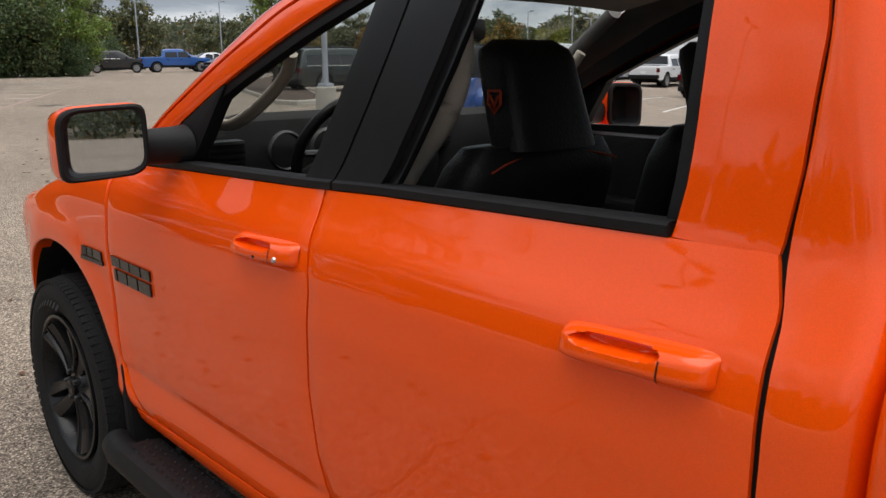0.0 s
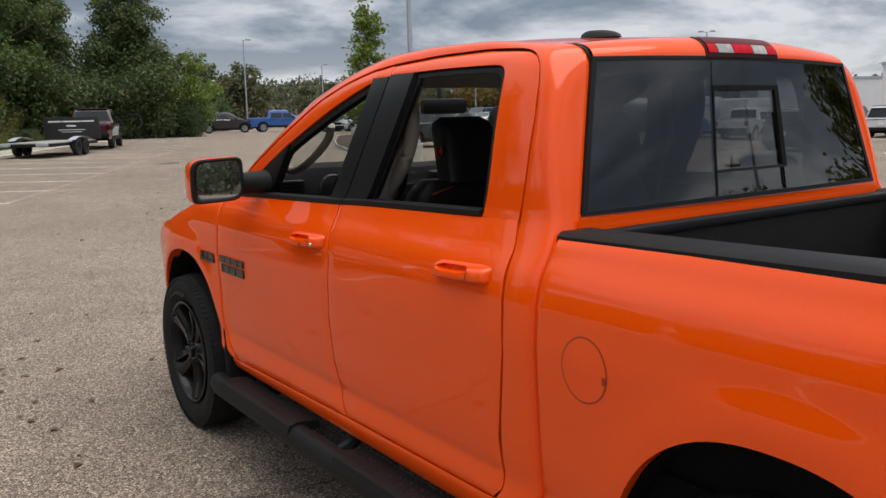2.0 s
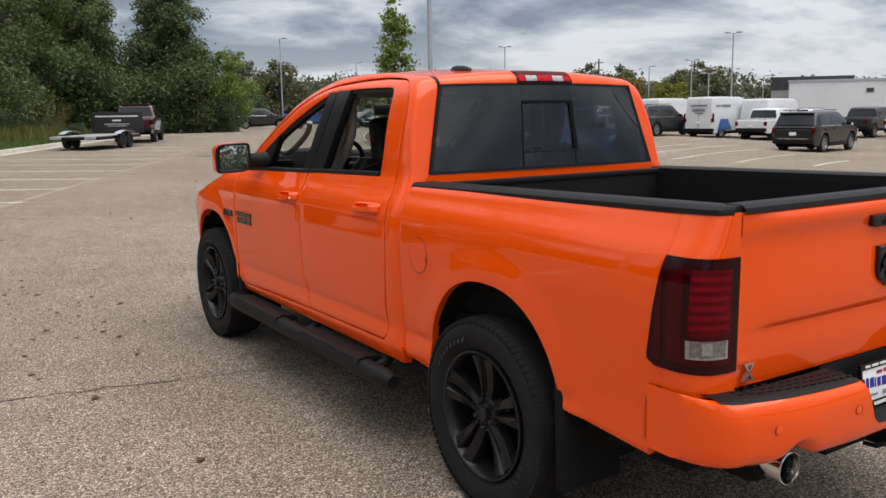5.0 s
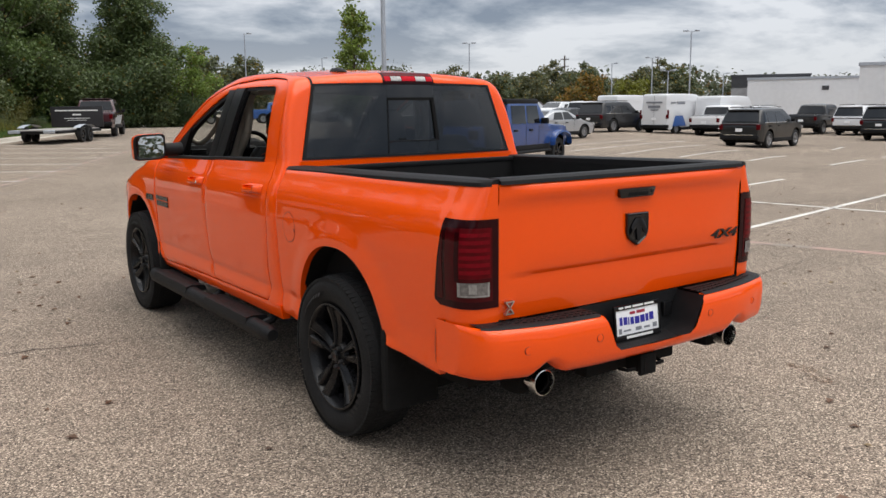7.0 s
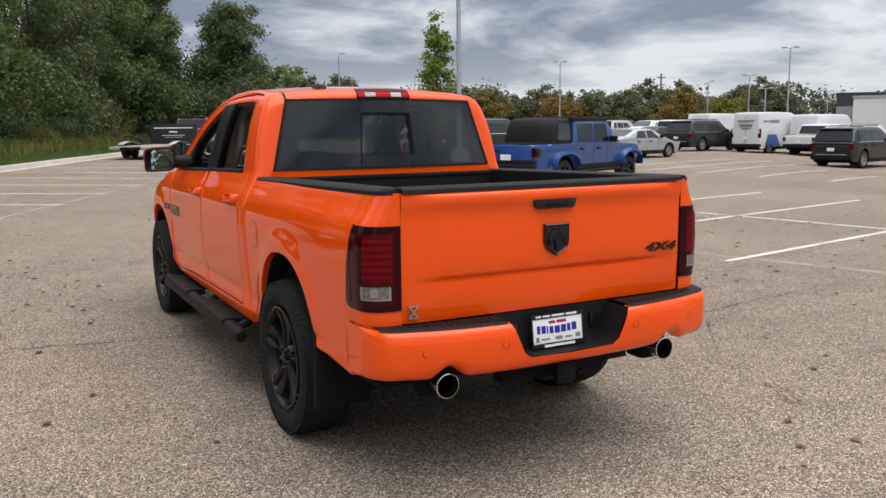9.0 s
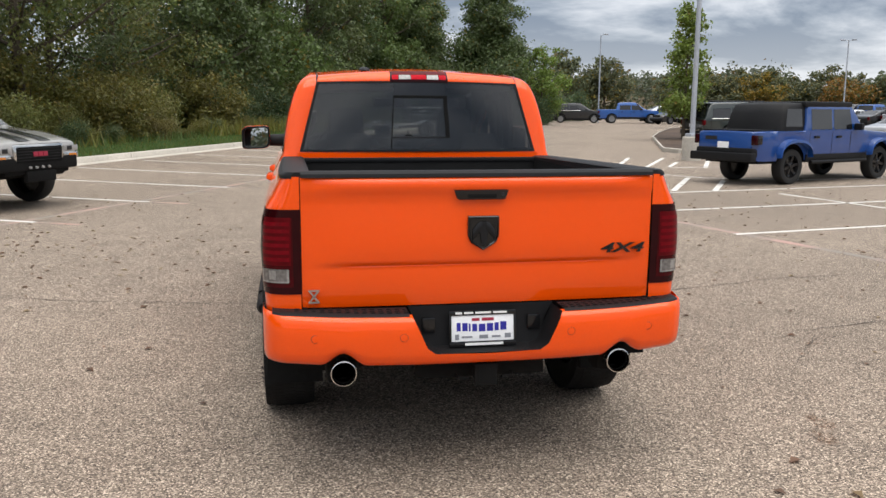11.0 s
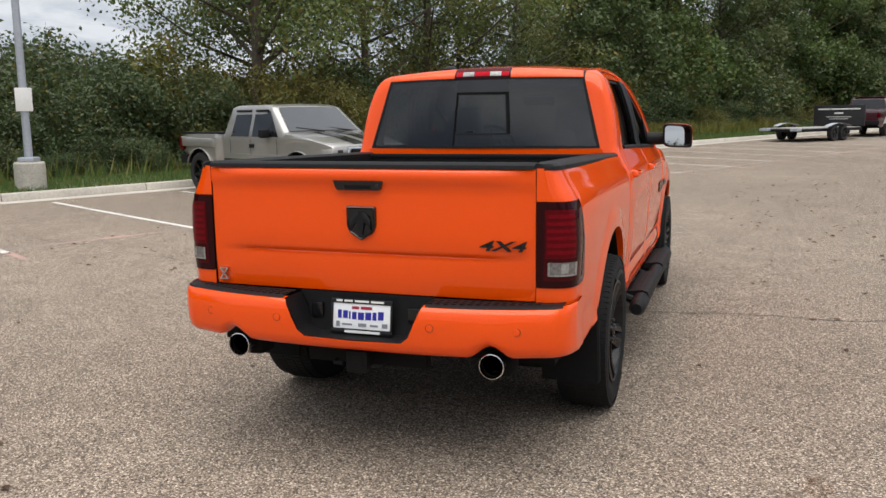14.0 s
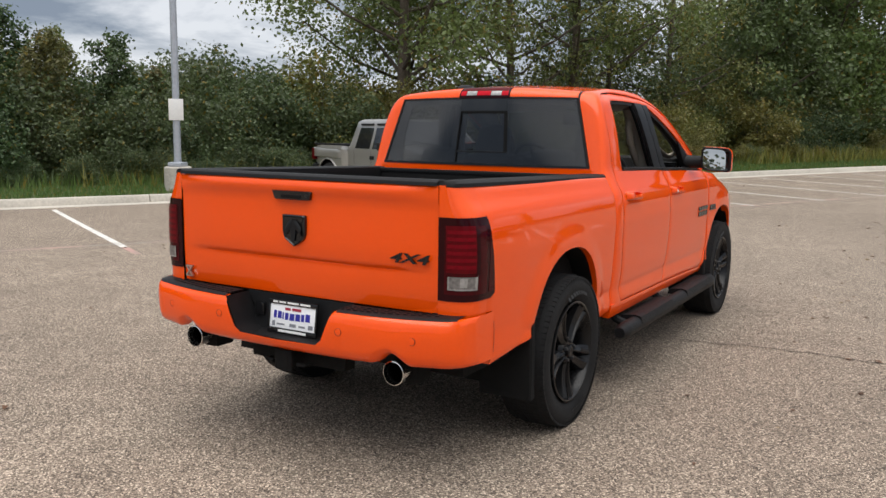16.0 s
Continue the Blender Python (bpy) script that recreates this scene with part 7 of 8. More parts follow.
def sedan(label, at, heading, mat, L=4.75, W=1.83, H=1.45, wb=2.75, wr=0.33, belt_z=0.95, **kw):
    yf = wb / 2 + 0.92
    yr = yf - L
    top = [(yf, 0.60), (yf - 0.2, 0.74), (yf - 1.25, 0.98), (yf - 2.1, H - 0.04), (yf - 2.6, H), (yf - 3.3, H - 0.06), (yr + 0.55, 1.03), (yr + 0.05, 0.98), (yr, 0.8)]
    wins = [(yf - 2.6, yf - 1.75, belt_z + 0.03, H - 0.10, 0, -0.42), (yf - 3.45, yf - 2.68, belt_z + 0.03, H - 0.12, 0.22, 0)]
    return vehicle("sedan_car", label, "car", at, heading, top, mat, L, W, wb, wr, belt_z, 0.25, wins, 0.20, ((yr + 0.62, 1.04, W / 2 - 0.2), (yf - 3.35, H - 0.08, W / 2 - 0.32)), ((yf - 1.3, 1.0, W / 2 - 0.15), (yf - 2.08, H - 0.06, W / 2 - 0.3)), **kw)


def van(label, at, heading, H=2.5, L=5.9, W=2.03, marks=True):
    wb, wr, belt_z = 3.9, 0.36, 1.25
    yf = wb / 2 + 0.95
    yr = yf - L
    top = [(yf, 0.75), (yf - 0.15, 1.0), (yf - 0.75, 1.28), (yf - 1.5, H - 0.45), (yf - 1.85, H - 0.08), (yf - 2.3, H), (yr + 0.15, H), (yr + 0.02, H - 0.08), (yr, 0.6)]
    v = vehicle("cargo_van", label, "van", at, heading, top, PAINT["white"], L, W, wb, wr, belt_z, 0.30, [(yf - 2.1, yf - 1.05, belt_z + 0.02, 1.85, 0, -0.35)], 0.09, None, ((yf - 0.80, 1.32, W / 2 - 0.1), (yf - 1.50, H - 0.48, W / 2 - 0.2)), front_over=0.95)
    if marks:
        hw = W / 2
        for k, (a, b, c, d) in enumerate(((-0.55, 0.55, 1.92, 2.02), (-0.42, 0.42, 1.62, 1.78), (-0.25, 0.3, 1.48, 1.54))):
            part("sign_bar", Geo().box(a, b, yr - 0.022, yr - 0.012, c, d), GREY_INK, v, "dark bar of lettering", smooth=False)
        for s in (-1, 1):
            for a, b, c, d in ((yr + 0.4, yr + 1.1, 1.9, 2.0), (yr + 1.2, yr + 2.2, 1.85, 2.02)):
                part("sign_bar", Geo().box(s * (hw - 0.085) - 0.006, s * (hw - 0.085) + 0.016, a, b, c, d), GREY_INK, v, "dark bar of lettering", smooth=False)
            part("side_graphic", Geo().grid([[(s * (hw + 0.008), y, lerp(0.5, 1.15, q)) for y in np.linspace(yr + 0.5 + 0.3 * q, yr + 2.3 - 0.5 * q, 5)] for q in np.linspace(0, 1, 4)]), PAINT["navy"], v, "blue side graphic")
        for s in (-1, 1):
            part("tail_lamp", Geo().box(s * (hw - 0.07) - 0.05, s * (hw - 0.07) + 0.05, yr - 0.015, yr + 0.06, 1.05, 1.5, 0.02), RED_LENS, v, "tall red tail lamp")
        part("door_gap", Geo().box(-0.006, 0.006, yr - 0.016, yr - 0.010, 0.6, H - 0.15), BLACK_PLASTIC, v, "gap between the rear doors")
    return v


# pewter pickup by the kerb
def kerb_pickup():
    wb, L, wr, bz = 3.60, 5.40, 0.43, 1.17
    yf = wb / 2 + 0.95
    yr = yf - L
    cab = yf - 3.50
    top = [(yf, 0.86), (yf - 0.01, 1.02), (yf - 0.04, 1.065), (yf - 0.18, 1.11), (yf - 0.7, 1.215), (yf - 1.30, 1.28), (yf - 1.34, 1.288), (yf - 1.93, 1.795), (yf - 2.14, 1.84), (yf - 3.20, 1.84), (yf - 3.36, 1.80), (cab, 1.30), (cab - 0.02, 1.265), (yr + 0.02, 1.265), (yr, 1.235)]
    wins = [(yf - 2.47, yf - 1.56, bz + 0.05, 1.715, 0, -0.40), (yf - 3.22, yf - 2.58, bz + 0.05, 1.715, 0.07, 0)]
    old = vehicle("pickup_truck", "pewter extended cab pickup with black hood stripes and oversize tyres", "truck", (-7.35, 10.98), -25.5, top, PAINT["silver"], L, 1.98, wb, wr, bz, 0.56, wins, 0.15,
                  ((cab + 0.01, 1.36, 0.74), (yf - 3.38, 1.71, 0.66)), ((yf - 1.38, 1.305, 0.84), (yf - 1.91, 1.765, 0.70)), bed=(cab - 0.08, yr + 0.08), rim=RIM_BLACK, lamps=False, lower=LINER, front_over=0.95, pinch=(cab - 0.34, cab - 0.02, 0.10), nose_z=0.80, mirror_back=0.48, round_off=False, handles=False)
    for s in (-1, 1):
        rows = [[(s * x, y, z) for x in (0.10, 0.36)] for y, z in ((yf - 1.28, 1.306), (yf - 1.0, 1.277), (yf - 0.7, 1.243), (yf - 0.44, 1.192), (yf - 0.18, 1.140), (yf - 0.05, 1.094))]
        part("hood_stripe", Geo().grid(rows), BLACK_GLOSS, old, "black hood stripe")
        lamp = part("head_lamp", Geo().box(s * 0.76 - 0.175, s * 0.76 + 0.175, yf - 0.34, yf + 0.012, 0.905, 1.005, 0.02), CLEAR_LENS, old, "clear head lamp")
        part("lamp_reflector", Geo().box(s * 0.72 - 0.06, s * 0.72 + 0.06, yf + 0.004, yf + 0.016, 0.92, 0.99, 0.004), DARK_METAL, lamp, "dark reflector")
        part("turn_lamp", Geo().box(s * 0.76 - 0.175, s * 0.76 + 0.175, yf - 0.32, yf + 0.010, 0.785, 0.895, 0.02), CHROME, old, "bright turn lamp with an amber bulb")
        part("amber_lens", Geo().box(s * 0.80 - 0.09, s * 0.80 + 0.09, yf - 0.10, yf + 0.014, 0.805, 0.865, 0.01), AMBER_LENS, lamp, "amber lens")
        part("tail_lamp", Geo().box(s * 0.90 - 0.07, s * 0.90 + 0.07, yr - 0.012, yr + 0.12, 0.92, 1.18, 0.02), RED_LENS, old, "red tail lamp")
        # stepside bulge over the rear wheel, with a rolled front edge
        rows = []
        for q in np.linspace(0, 1, 15):
            yy = lerp(yr + 0.04, cab - 0.30, q)
            b = 0.070 * min(1.0, (q * 6) ** 0.5, ((1 - q) * 9) ** 0.5)
            rows.append([(s * (0.945 + b * o), yy, z) for o, z in ((-0.2, 1.20), (0.55, 1.185), (0.95, 1.14), (1, 1.06), (0.9, 1.00), (0.3, 0.985))])
        part("bed_fender", Geo().grid(rows), PAINT["silver"], old)
        part("bed_rail", Geo().box(min(s * 0.80, s * 0.95), max(s * 0.80, s * 0.95), yr + 0.05, cab - 0.06, 1.262, 1.30, 0.012), BLACK_PLASTIC, old, "black bed rail")
        part("body_moulding", Geo().box(min(s * 0.975, s * 1.004), max(s * 0.975, s * 1.004), yf - 3.52, yf - 1.50, 0.775, 0.875, 0.012), PAINT["silver"], old, "wide pewter side moulding")
        part("lower_panel", Geo().grid([[(s * x, y, z) for y in np.linspace(yf - 3.52, yf - 1.52, 6)] for x, z in ((0.99, 0.765), (0.985, 0.66), (0.95, 0.57))]), BLACK_PLASTIC, old, "black lower door panel")
        part("rear_lower_panel", Geo().box(min(s * 0.90, s * 0.975), max(s * 0.90, s * 0.975), yr + 0.02, yr + 0.42, 0.62, 0.82, 0.02), BLACK_PLASTIC, old, "black lower corner panel")
        part("mirror_arm", Geo().tube([(s * 0.92, yf - 1.84, 1.29), (s * 1.10, yf - 1.86, 1.29)], 0.03, 8), BLACK_PLASTIC, old, "black mirror arm")
        for yc in (wb / 2, -wb / 2):
            arc = [(s * 0.985, yc + 0.545 * math.cos(a), wr + 0.53 * math.sin(a)) for a in np.linspace(0.25, math.pi - 0.25, 14)]
            part("arch_lip", Geo().tube(arc, 0.022, 8, flat=0.6), PAINT["silver"], old)
        for ya, yb in ((yf - 2.43, yf - 2.00), (yf - 3.13, yf - 2.61)):
            part("window_visor", Geo().tube([(s * (0.862 if y < yf - 2.2 else 0.868), y, 1.725) for y in np.linspace(ya, yb, 4)], 0.022, 6), BLACK_PLASTIC, old, "black window visor")
        part("pull_handle", Geo().box(min(s * 0.982, s * 1.0), max(s * 0.982, s * 1.0), yf - 2.55, yf - 2.39, 1.00, 1.075, 0.008), BLACK_PLASTIC, old, "black door handle")
    grille = part("chrome_grille", Geo().box(-0.56, 0.56, yf - 0.06, yf + 0.03, 0.725, 1.05, 0.05), CHROME, old, "chrome grille frame")
    part("grille_mesh", Geo().box(-0.50, 0.50, yf + 0.010, yf + 0.036, 0.765, 1.01, 0.03), LINER, grille, "black grille mesh")
    for k in range(5):
        part("grille_bar", Geo().box(-0.50, 0.50, yf + 0.030, yf + 0.042, 0.79 + k * 0.046, 0.796 + k * 0.046), DARK_METAL, grille)
    for a in (-0.165, -0.055, 0.055):
        part("grille_badge", Geo().box(a + 0.006, a + 0.104, yf + 0.040, yf + 0.050, 0.85, 0.925, 0.004), RED_INK, grille, "red bar of lettering")
    part("bumper_frame", Geo().box(-0.72, 0.72, yf - 0.14, yf - 0.02, 0.56, 0.74, 0.03).box(-0.35, 0.30, yf - 0.05, yf + 0.03, 0.44, 0.62, 0.02).box(-0.80, 0.80, yf - 0.42, yf - 0.16, 0.52, 0.80, 0.04), LINER, old, "bare black bumper frame")
    for a in (-0.18, -0.04, 0.10, 0.24):
        part("driving_lamp", Geo().lathe([(0.0, 0.001), (0.010, 0.02), (0.0, 0.024), (-0.04, 0.02)], (a, yf + 0.05, 0.675), "y", 14), CLEAR_LENS, old, "small round driving lamp")
    part("cargo", Geo().box(-0.38, 0.48, cab - 0.72, cab - 0.06, 1.18, 1.47, 0.09), BLACK_PLASTIC, old, "black load in the bed")
    for a, b in ((-0.66, -0.08), (0.04, 0.64)):
        part("wiper", Geo().tube([(a, yf - 1.32, 1.318), (b, yf - 1.43, 1.39)], 0.012, 6), BLACK_PLASTIC, old, "black wiper")


kerb_pickup()

# blue off-road pickup
jy = 3.49 / 2 + 0.75
top = [(jy, 0.78), (jy - 0.04, 1.12), (jy - 0.3, 1.16), (jy - 1.42, 1.22), (jy - 1.50, 1.26), (jy - 1.95, 1.82), (jy - 2.1, 1.86), (jy - 3.62, 1.86), (jy - 3.72, 1.83), (jy - 3.80, 1.24), (jy - 3.82, 1.22), (jy - 5.52, 1.22), (jy - 5.54, 1.18)]
jeep = vehicle("pickup_truck", "bright blue boxy off-road pickup with black hard top and tonneau", "truck", (11.75, 14.25), 22, top, PAINT["blue"], 5.54, 1.72, 3.49, 0.41, 1.20, 0.55,
               [(jy - 2.72, jy - 1.98, 1.25, 1.72, 0, -0.10), (jy - 3.58, jy - 2.80, 1.25, 1.72, 0.0, 0)], 0.06, ((jy - 3.79, 1.30, 0.66), (jy - 3.73, 1.76, 0.64)), ((jy - 1.52, 1.30, 0.74), (jy - 1.93, 1.78, 0.70)),
               bed=(jy - 3.9, jy - 5.45), rim=RIM_BLACK, front_over=0.75, lamps=False, lower=BLACK_PLASTIC)
part("hard_top", Geo().box(-0.81, 0.81, jy - 3.80, jy - 1.98, 1.76, 1.895, 0.04), BLACK_PLASTIC, jeep, "black hard top")
rows = []
for z, yb, w in ((1.21, jy - 4.62, 0.80), (1.40, jy - 4.58, 0.79), (1.62, jy - 4.52, 0.76), (1.80, jy - 4.44, 0.73), (1.855, jy - 4.34, 0.68), (1.87, jy - 4.15, 0.4)):
    rows.append([(-w, jy - 3.74, z), (-w, lerp(jy - 3.74, yb, 0.5), z), (-w, yb + 0.09, z), (-w + 0.08, yb, z), (0, yb - 0.02, z), (w - 0.08, yb, z), (w, yb + 0.09, z), (w, lerp(jy - 3.74, yb, 0.5), z), (w, jy - 3.74, z)])
g = Geo().grid(rows)
g.f.append(tuple(range(len(g.v) - 9, len(g.v))))
cover = part("soft_cover", g, BLACK_PLASTIC, jeep, "black soft cover over the front of the bed", angle=50)
for s in (-1, 1):
    part("cover_window", Geo().grid([[(s * (lerp(0.795, 0.745, q) + 0.006), y, lerp(1.32, 1.72, q)) for y in np.linspace(jy - 4.46 + 0.08 * q, jy - 3.86, 5)] for q in np.linspace(0, 1, 4)]), DARK_GLASS, cover, "dark clear plastic window")
    part("corner_lamp", Geo().box(min(s * 0.80, s * 0.875), max(s * 0.80, s * 0.875), jy - 5.50, jy - 5.34, 0.93, 1.13, 0.015), BLACK_GLOSS, jeep, "black-cased lamp on the bed corner")
part("front_bumper_bar", Geo().box(-0.82, 0.82, jy - 0.02, jy + 0.20, 0.56, 0.76, 0.03), BLACK_PLASTIC, jeep, "black steel front bumper")
part("rear_bumper_bar", Geo().box(-0.86, 0.86, jy - 5.70, jy - 5.50, 0.55, 0.74, 0.03), BLACK_PLASTIC, jeep, "black steel rear bumper")
for s in (-1, 1):
    for yc, ln in ((3.49 / 2, 0.57), (-3.49 / 2, 0.58)):
        rows = []
        for q in np.linspace(0, 1, 11):
            a = lerp(0.12, math.pi - 0.12, q)
            yy = yc + ln * math.cos(a) * (1.0 if abs(math.cos(a)) > 0.6 else 1.0)
            zz = 0.46 + 0.56 * max(0, math.sin(a)) ** 0.45
            rows.append([(s * 0.84, yy, zz + 0.03), (s * 1.00, yy, zz + 0.01), (s * 1.01, yy, zz - 0.05), (s * 0.86, yy, zz - 0.06)])
        part("fender_flare", Geo().grid(rows, close=True), PAINT["blue"], jeep)
    part("tail_lamp", Geo().box(s * 0.80 - 0.07, s * 0.80 + 0.07, jy - 5.56, jy - 5.46, 0.92, 1.14, 0.02), RED_DARK, jeep, "dark red tail lamp")
    part("head_lamp", Geo().lathe([(0.0, 0.001), (0.03, 0.07), (0.0, 0.10), (-0.06, 0.10)], (s * 0.55, jy + 0.0, 0.98), "y", 18), CLEAR_LENS, jeep, "round head lamp")
    part("side_step", Geo().tube([(s * 0.90, -1.1, 0.50), (s * 0.90, 1.1, 0.50)], 0.04, 8), BLACK_PLASTIC, jeep, "black side rail")
part("tailgate_letter_bar", Geo().box(-0.55, -0.22, jy - 5.552, jy - 5.54, 1.02, 1.10), DARK_METAL, jeep, "grey bar of lettering")

# vehicles further off
suv("dark grey sport utility car with chrome window trim", (31.9, 19.9), 11, PAINT["granite"], 4.9, 1.95, 1.78, 2.95, 0.385)
suv("grey full-size sport utility car", (37.2, 34.3), 9, PAINT["grey"], 5.2, 2.05, 1.88, 3.05, 0.40)
van("white passenger van with dark windows", (45.3, 40.6), 12, 2.35, marks=False)
van("white high-roof cargo van with blue side graphics", (41.2, 32.6), 12)
van("white high-roof cargo van with blue side graphics", (44.6, 31.2), 12, marks=False)
pickup("white crew cab pickup", (42.6, 29.9), 12, PAINT["white"])
suv("white sport utility car", (52.0, 33.5), 10, PAINT["white"])
pickup("dark grey crew cab pickup", (50.0, 28.0), 10, PAINT["granite"])
suv("white sport utility car", (49.5, 24.8), 10, PAINT["white"])
suv("black sport utility car", (43.5, 19.7), 10, PAINT["black"])
sedan("silver sedan parked on the asphalt", (26.6, 28.4), 8, PAINT["silver_car"])
sedan("dark grey sedan parked on the asphalt", (38.6, 39.8), 8, PAINT["grey"])
pickup("white crew cab pickup", (41.6, 41.2), 14, PAINT["white"])
suv("black full-size sport utility car with roof rack", (20.9, 33.0), 6, PAINT["green"], 5.6, 2.05, 1.92, 3.3, 0.40)
suv("dark grey sport utility car", (25.6, 71.3), -20, PAINT["grey"], 5.1, 1.95, 1.80, 3.05, 0.385)
pickup("bright blue crew cab pickup", (30.2, 69.8), -15, PAINT["navy"])
sedan("white sedan parked on the asphalt", (34.2, 70.6), -15, PAINT["white"], H=1.62)
sedan("black sedan parked on the asphalt", (38.0, 72.0), -15, PAINT["black"])
rng_cars = random.Random(11)
row_paints = ["white", "black", "grey", "silver_car", "granite", "white", "maroon", "grey", "navy"]
for k in range(22):
    q = k / 21
    at = (lerp(40, 72, q) + rng_cars.uniform(-0.4, 0.4), lerp(86, 52, q))
    col = rng_cars.choice(row_paints)
    kind_f = rng_cars.choice([suv, sedan, pickup, sedan])
    kind_f(f"{ {'white':'white','black':'black','grey':'dark grey','silver_car':'silver','granite':'granite grey','maroon':'maroon','navy':'blue'}[col] } car in a far row of parked vehicles", at, 20 + rng_cars.choice([0, 180]), PAINT[col])
for k in range(12):
    q = k / 11
    at = (lerp(33, 52, q), lerp(66, 49, q))
    col = rng_cars.choice(row_paints)
    kind_f = rng_cars.choice([sedan, sedan, suv])
    kind_f(f"{ {'white':'white','black':'black','grey':'dark grey','silver_car':'silver','granite':'granite grey','maroon':'maroon','navy':'blue'}[col] } car in a middle row of parked vehicles", at, 15 + rng_cars.choice([0, 180]), PAINT[col])

# wrapped pickup with a car trailer
pickup("maroon and grey wrapped pickup towing a trailer", (8.15, 44.0), 70, PAINT["maroon"], rim=RIM_BLACK)
wrap = [o for o in scene.objects if o.name.startswith("pickup_truck") and o.parent is None][-1]
for s in (-1, 1):
    part("wrap_graphic", Geo().grid([[(s * 1.006, y, z) for y in np.linspace(-2.6 + 0.6 * q, 0.2 + 0.9 * q, 6)] for q, z in ((0, 0.62), (0.5, 0.86), (1, 1.08))]), PAINT["white"], wrap, "pale sweep of the wrap graphic")
    part("wrap_graphic", Geo().grid([[(s * 1.008, y, z) for y in np.linspace(-2.9 + 0.4 * q, -1.7 + 0.5 * q, 4)] for q, z in ((0, 0.95), (0.5, 1.03), (1, 1.12))]), PAINT["maroon"], wrap, "maroon part of the wrap graphic")
part("wrap_roof", Geo().box(-0.70, 0.70, -1.2, 0.4, 1.915, 1.945, 0.01), PAINT["maroon"], wrap, "maroon roof")
tr_x, tr_y = 4.75, 37.4
trailer = thing("car_trailer", "flat black car trailer with plank deck and dark sign board", "trailer", m=pose(tr_x, tr_y, ground_z(tr_x, tr_y), 0, 0, 58 - 90))
part("trailer_frame", Geo().box(-1.05, 1.05, -2.6, 2.6, 0.42, 0.54, 0.02).tube([(-0.7, 2.6, 0.48), (0, 4.2, 0.48)], 0.05, 8).tube([(0.7, 2.6, 0.48), (0, 4.2, 0.48)], 0.05, 8), BLACK_PLASTIC, trailer, "black steel frame")
for k in range(11):
    part("deck_plank", Geo().box(-0.98 + k * 0.179, -0.98 + k * 0.179 + 0.170, -2.58, 2.58, 0.545, 0.580), WOOD_DECK, trailer)
for s in (-1, 1):
    for yy in (-0.45, 0.45):
        small_wheel(trailer, 0.34, 0.22, s * 1.20, yy, s, 20, RIM_BLACK)
    rows = [[(s * x, lerp(-0.98, 0.98, q), 0.36 + 0.42 * math.sin(math.pi * lerp(0.12, 0.88, q)) ** 0.4) for x in (1.06, 1.36)] for q in np.linspace(0, 1, 10)]
    part("mud_guard", Geo().grid(rows), GALV, trailer, "grey metal mudguard")
    part("loading_ramp", Geo().box(s * 0.72 - 0.2, s * 0.72 + 0.2, -2.85, -2.55, 0.45, 0.58, 0.02), GALV, trailer, "grey loading ramp")
board = part("sign_board", Geo().box(-1.22, 1.22, 2.45, 2.52, 0.60, 1.58, 0.01), simple("board_black", (0.018, 0.017, 0.02), 0.5, grain=0.2, scale=8), trailer, "dark board with pale lettering")
for a, b, c, d in ((-1.0, -0.42, 1.36, 1.42), (-0.38, 0.45, 1.36, 1.42), (0.48, 1.0, 1.36, 1.42), (-0.20, 0.20, 1.16, 1.23), (-0.6, 0.6, 1.01, 1.035), (-0.45, 0.45, 0.92, 0.94)):
    part("letter_bar", Geo().box(a, b, 2.435, 2.448, c, d), SIGN_WHITE, board, "pale bar of lettering", smooth=False)

# ---------------------------------------------------------------- island, buildings
g = Geo()
isl = [(13.2, 25.6), (13.4, 24.6), (15.0, 25.2), (18.9, 32.5), (22.5, 40), (26.5, 48.5), (25.6, 49.6), (24.2, 48.4), (20.0, 41), (17.2, 35.6)]
ring = resample([(x, y, 0) for x, y in soften([(a, b, 0) for a, b in isl + isl[:1]], 1) and isl + isl[:1]], 60)[:-1]
g.grid([[(p.x, p.y, ground_z(p.x, p.y) + z) for p in ring] for z in (-0.02, 0.15)], close=True)
c = sum(ring, Vector((0, 0, 0))) / len(ring)
g.grid([[(lerp(p.x, c.x, q), lerp(p.y, c.y, q), ground_z(p.x, p.y) + 0.15) for p in ring] for q in (0, 0.04)], close=True)
solid("island_kerb", g, KERB_MAT, "pale concrete kerb round a planted island", "kerb", kind="structure")
g = Geo().add([(lerp(p.x, c.x, 0.04), lerp(p.y, c.y, 0.04), ground_z(p.x, p.y) + 0.13) for p in ring], [tuple(range(len(ring)))])
solid("island_soil", g, simple("mulch", (0.07, 0.045, 0.03), 1.0, grain=0.5, scale=12, bump=0.5), "dark brown mulch in the planted island", "soil", kind="structure", smooth=False)


def building(name, label, m, w, d, h, wall, bands):
    b = thing(name, label, "building", m=m)
    part("wall", Geo().box(-w / 2, w / 2, 0, d, 0, h), wall, b, smooth=False)
    part("parapet", Geo().box(-w / 2 - 0.1, w / 2 + 0.1, -0.1, d + 0.1, h, h + 0.25), WALL_DARK if wall is WALL_GREY else GALV, b, "metal parapet cap", smooth=False)
    for nm, x0, x1, z0, z1, mat in bands:
        part(nm, Geo().box(x0, x1, -0.06, 0.0, z0, z1), mat, b, smooth=False)
    for k in range(int(w / 3)):
        x = -w / 2 + 3 * k + 1.5
        part("wall_seam", Geo().box(x - 0.02, x + 0.02, -0.03, 0.0, 0.1, h - 0.1), wall, b, "panel seam", smooth=False)
    return b


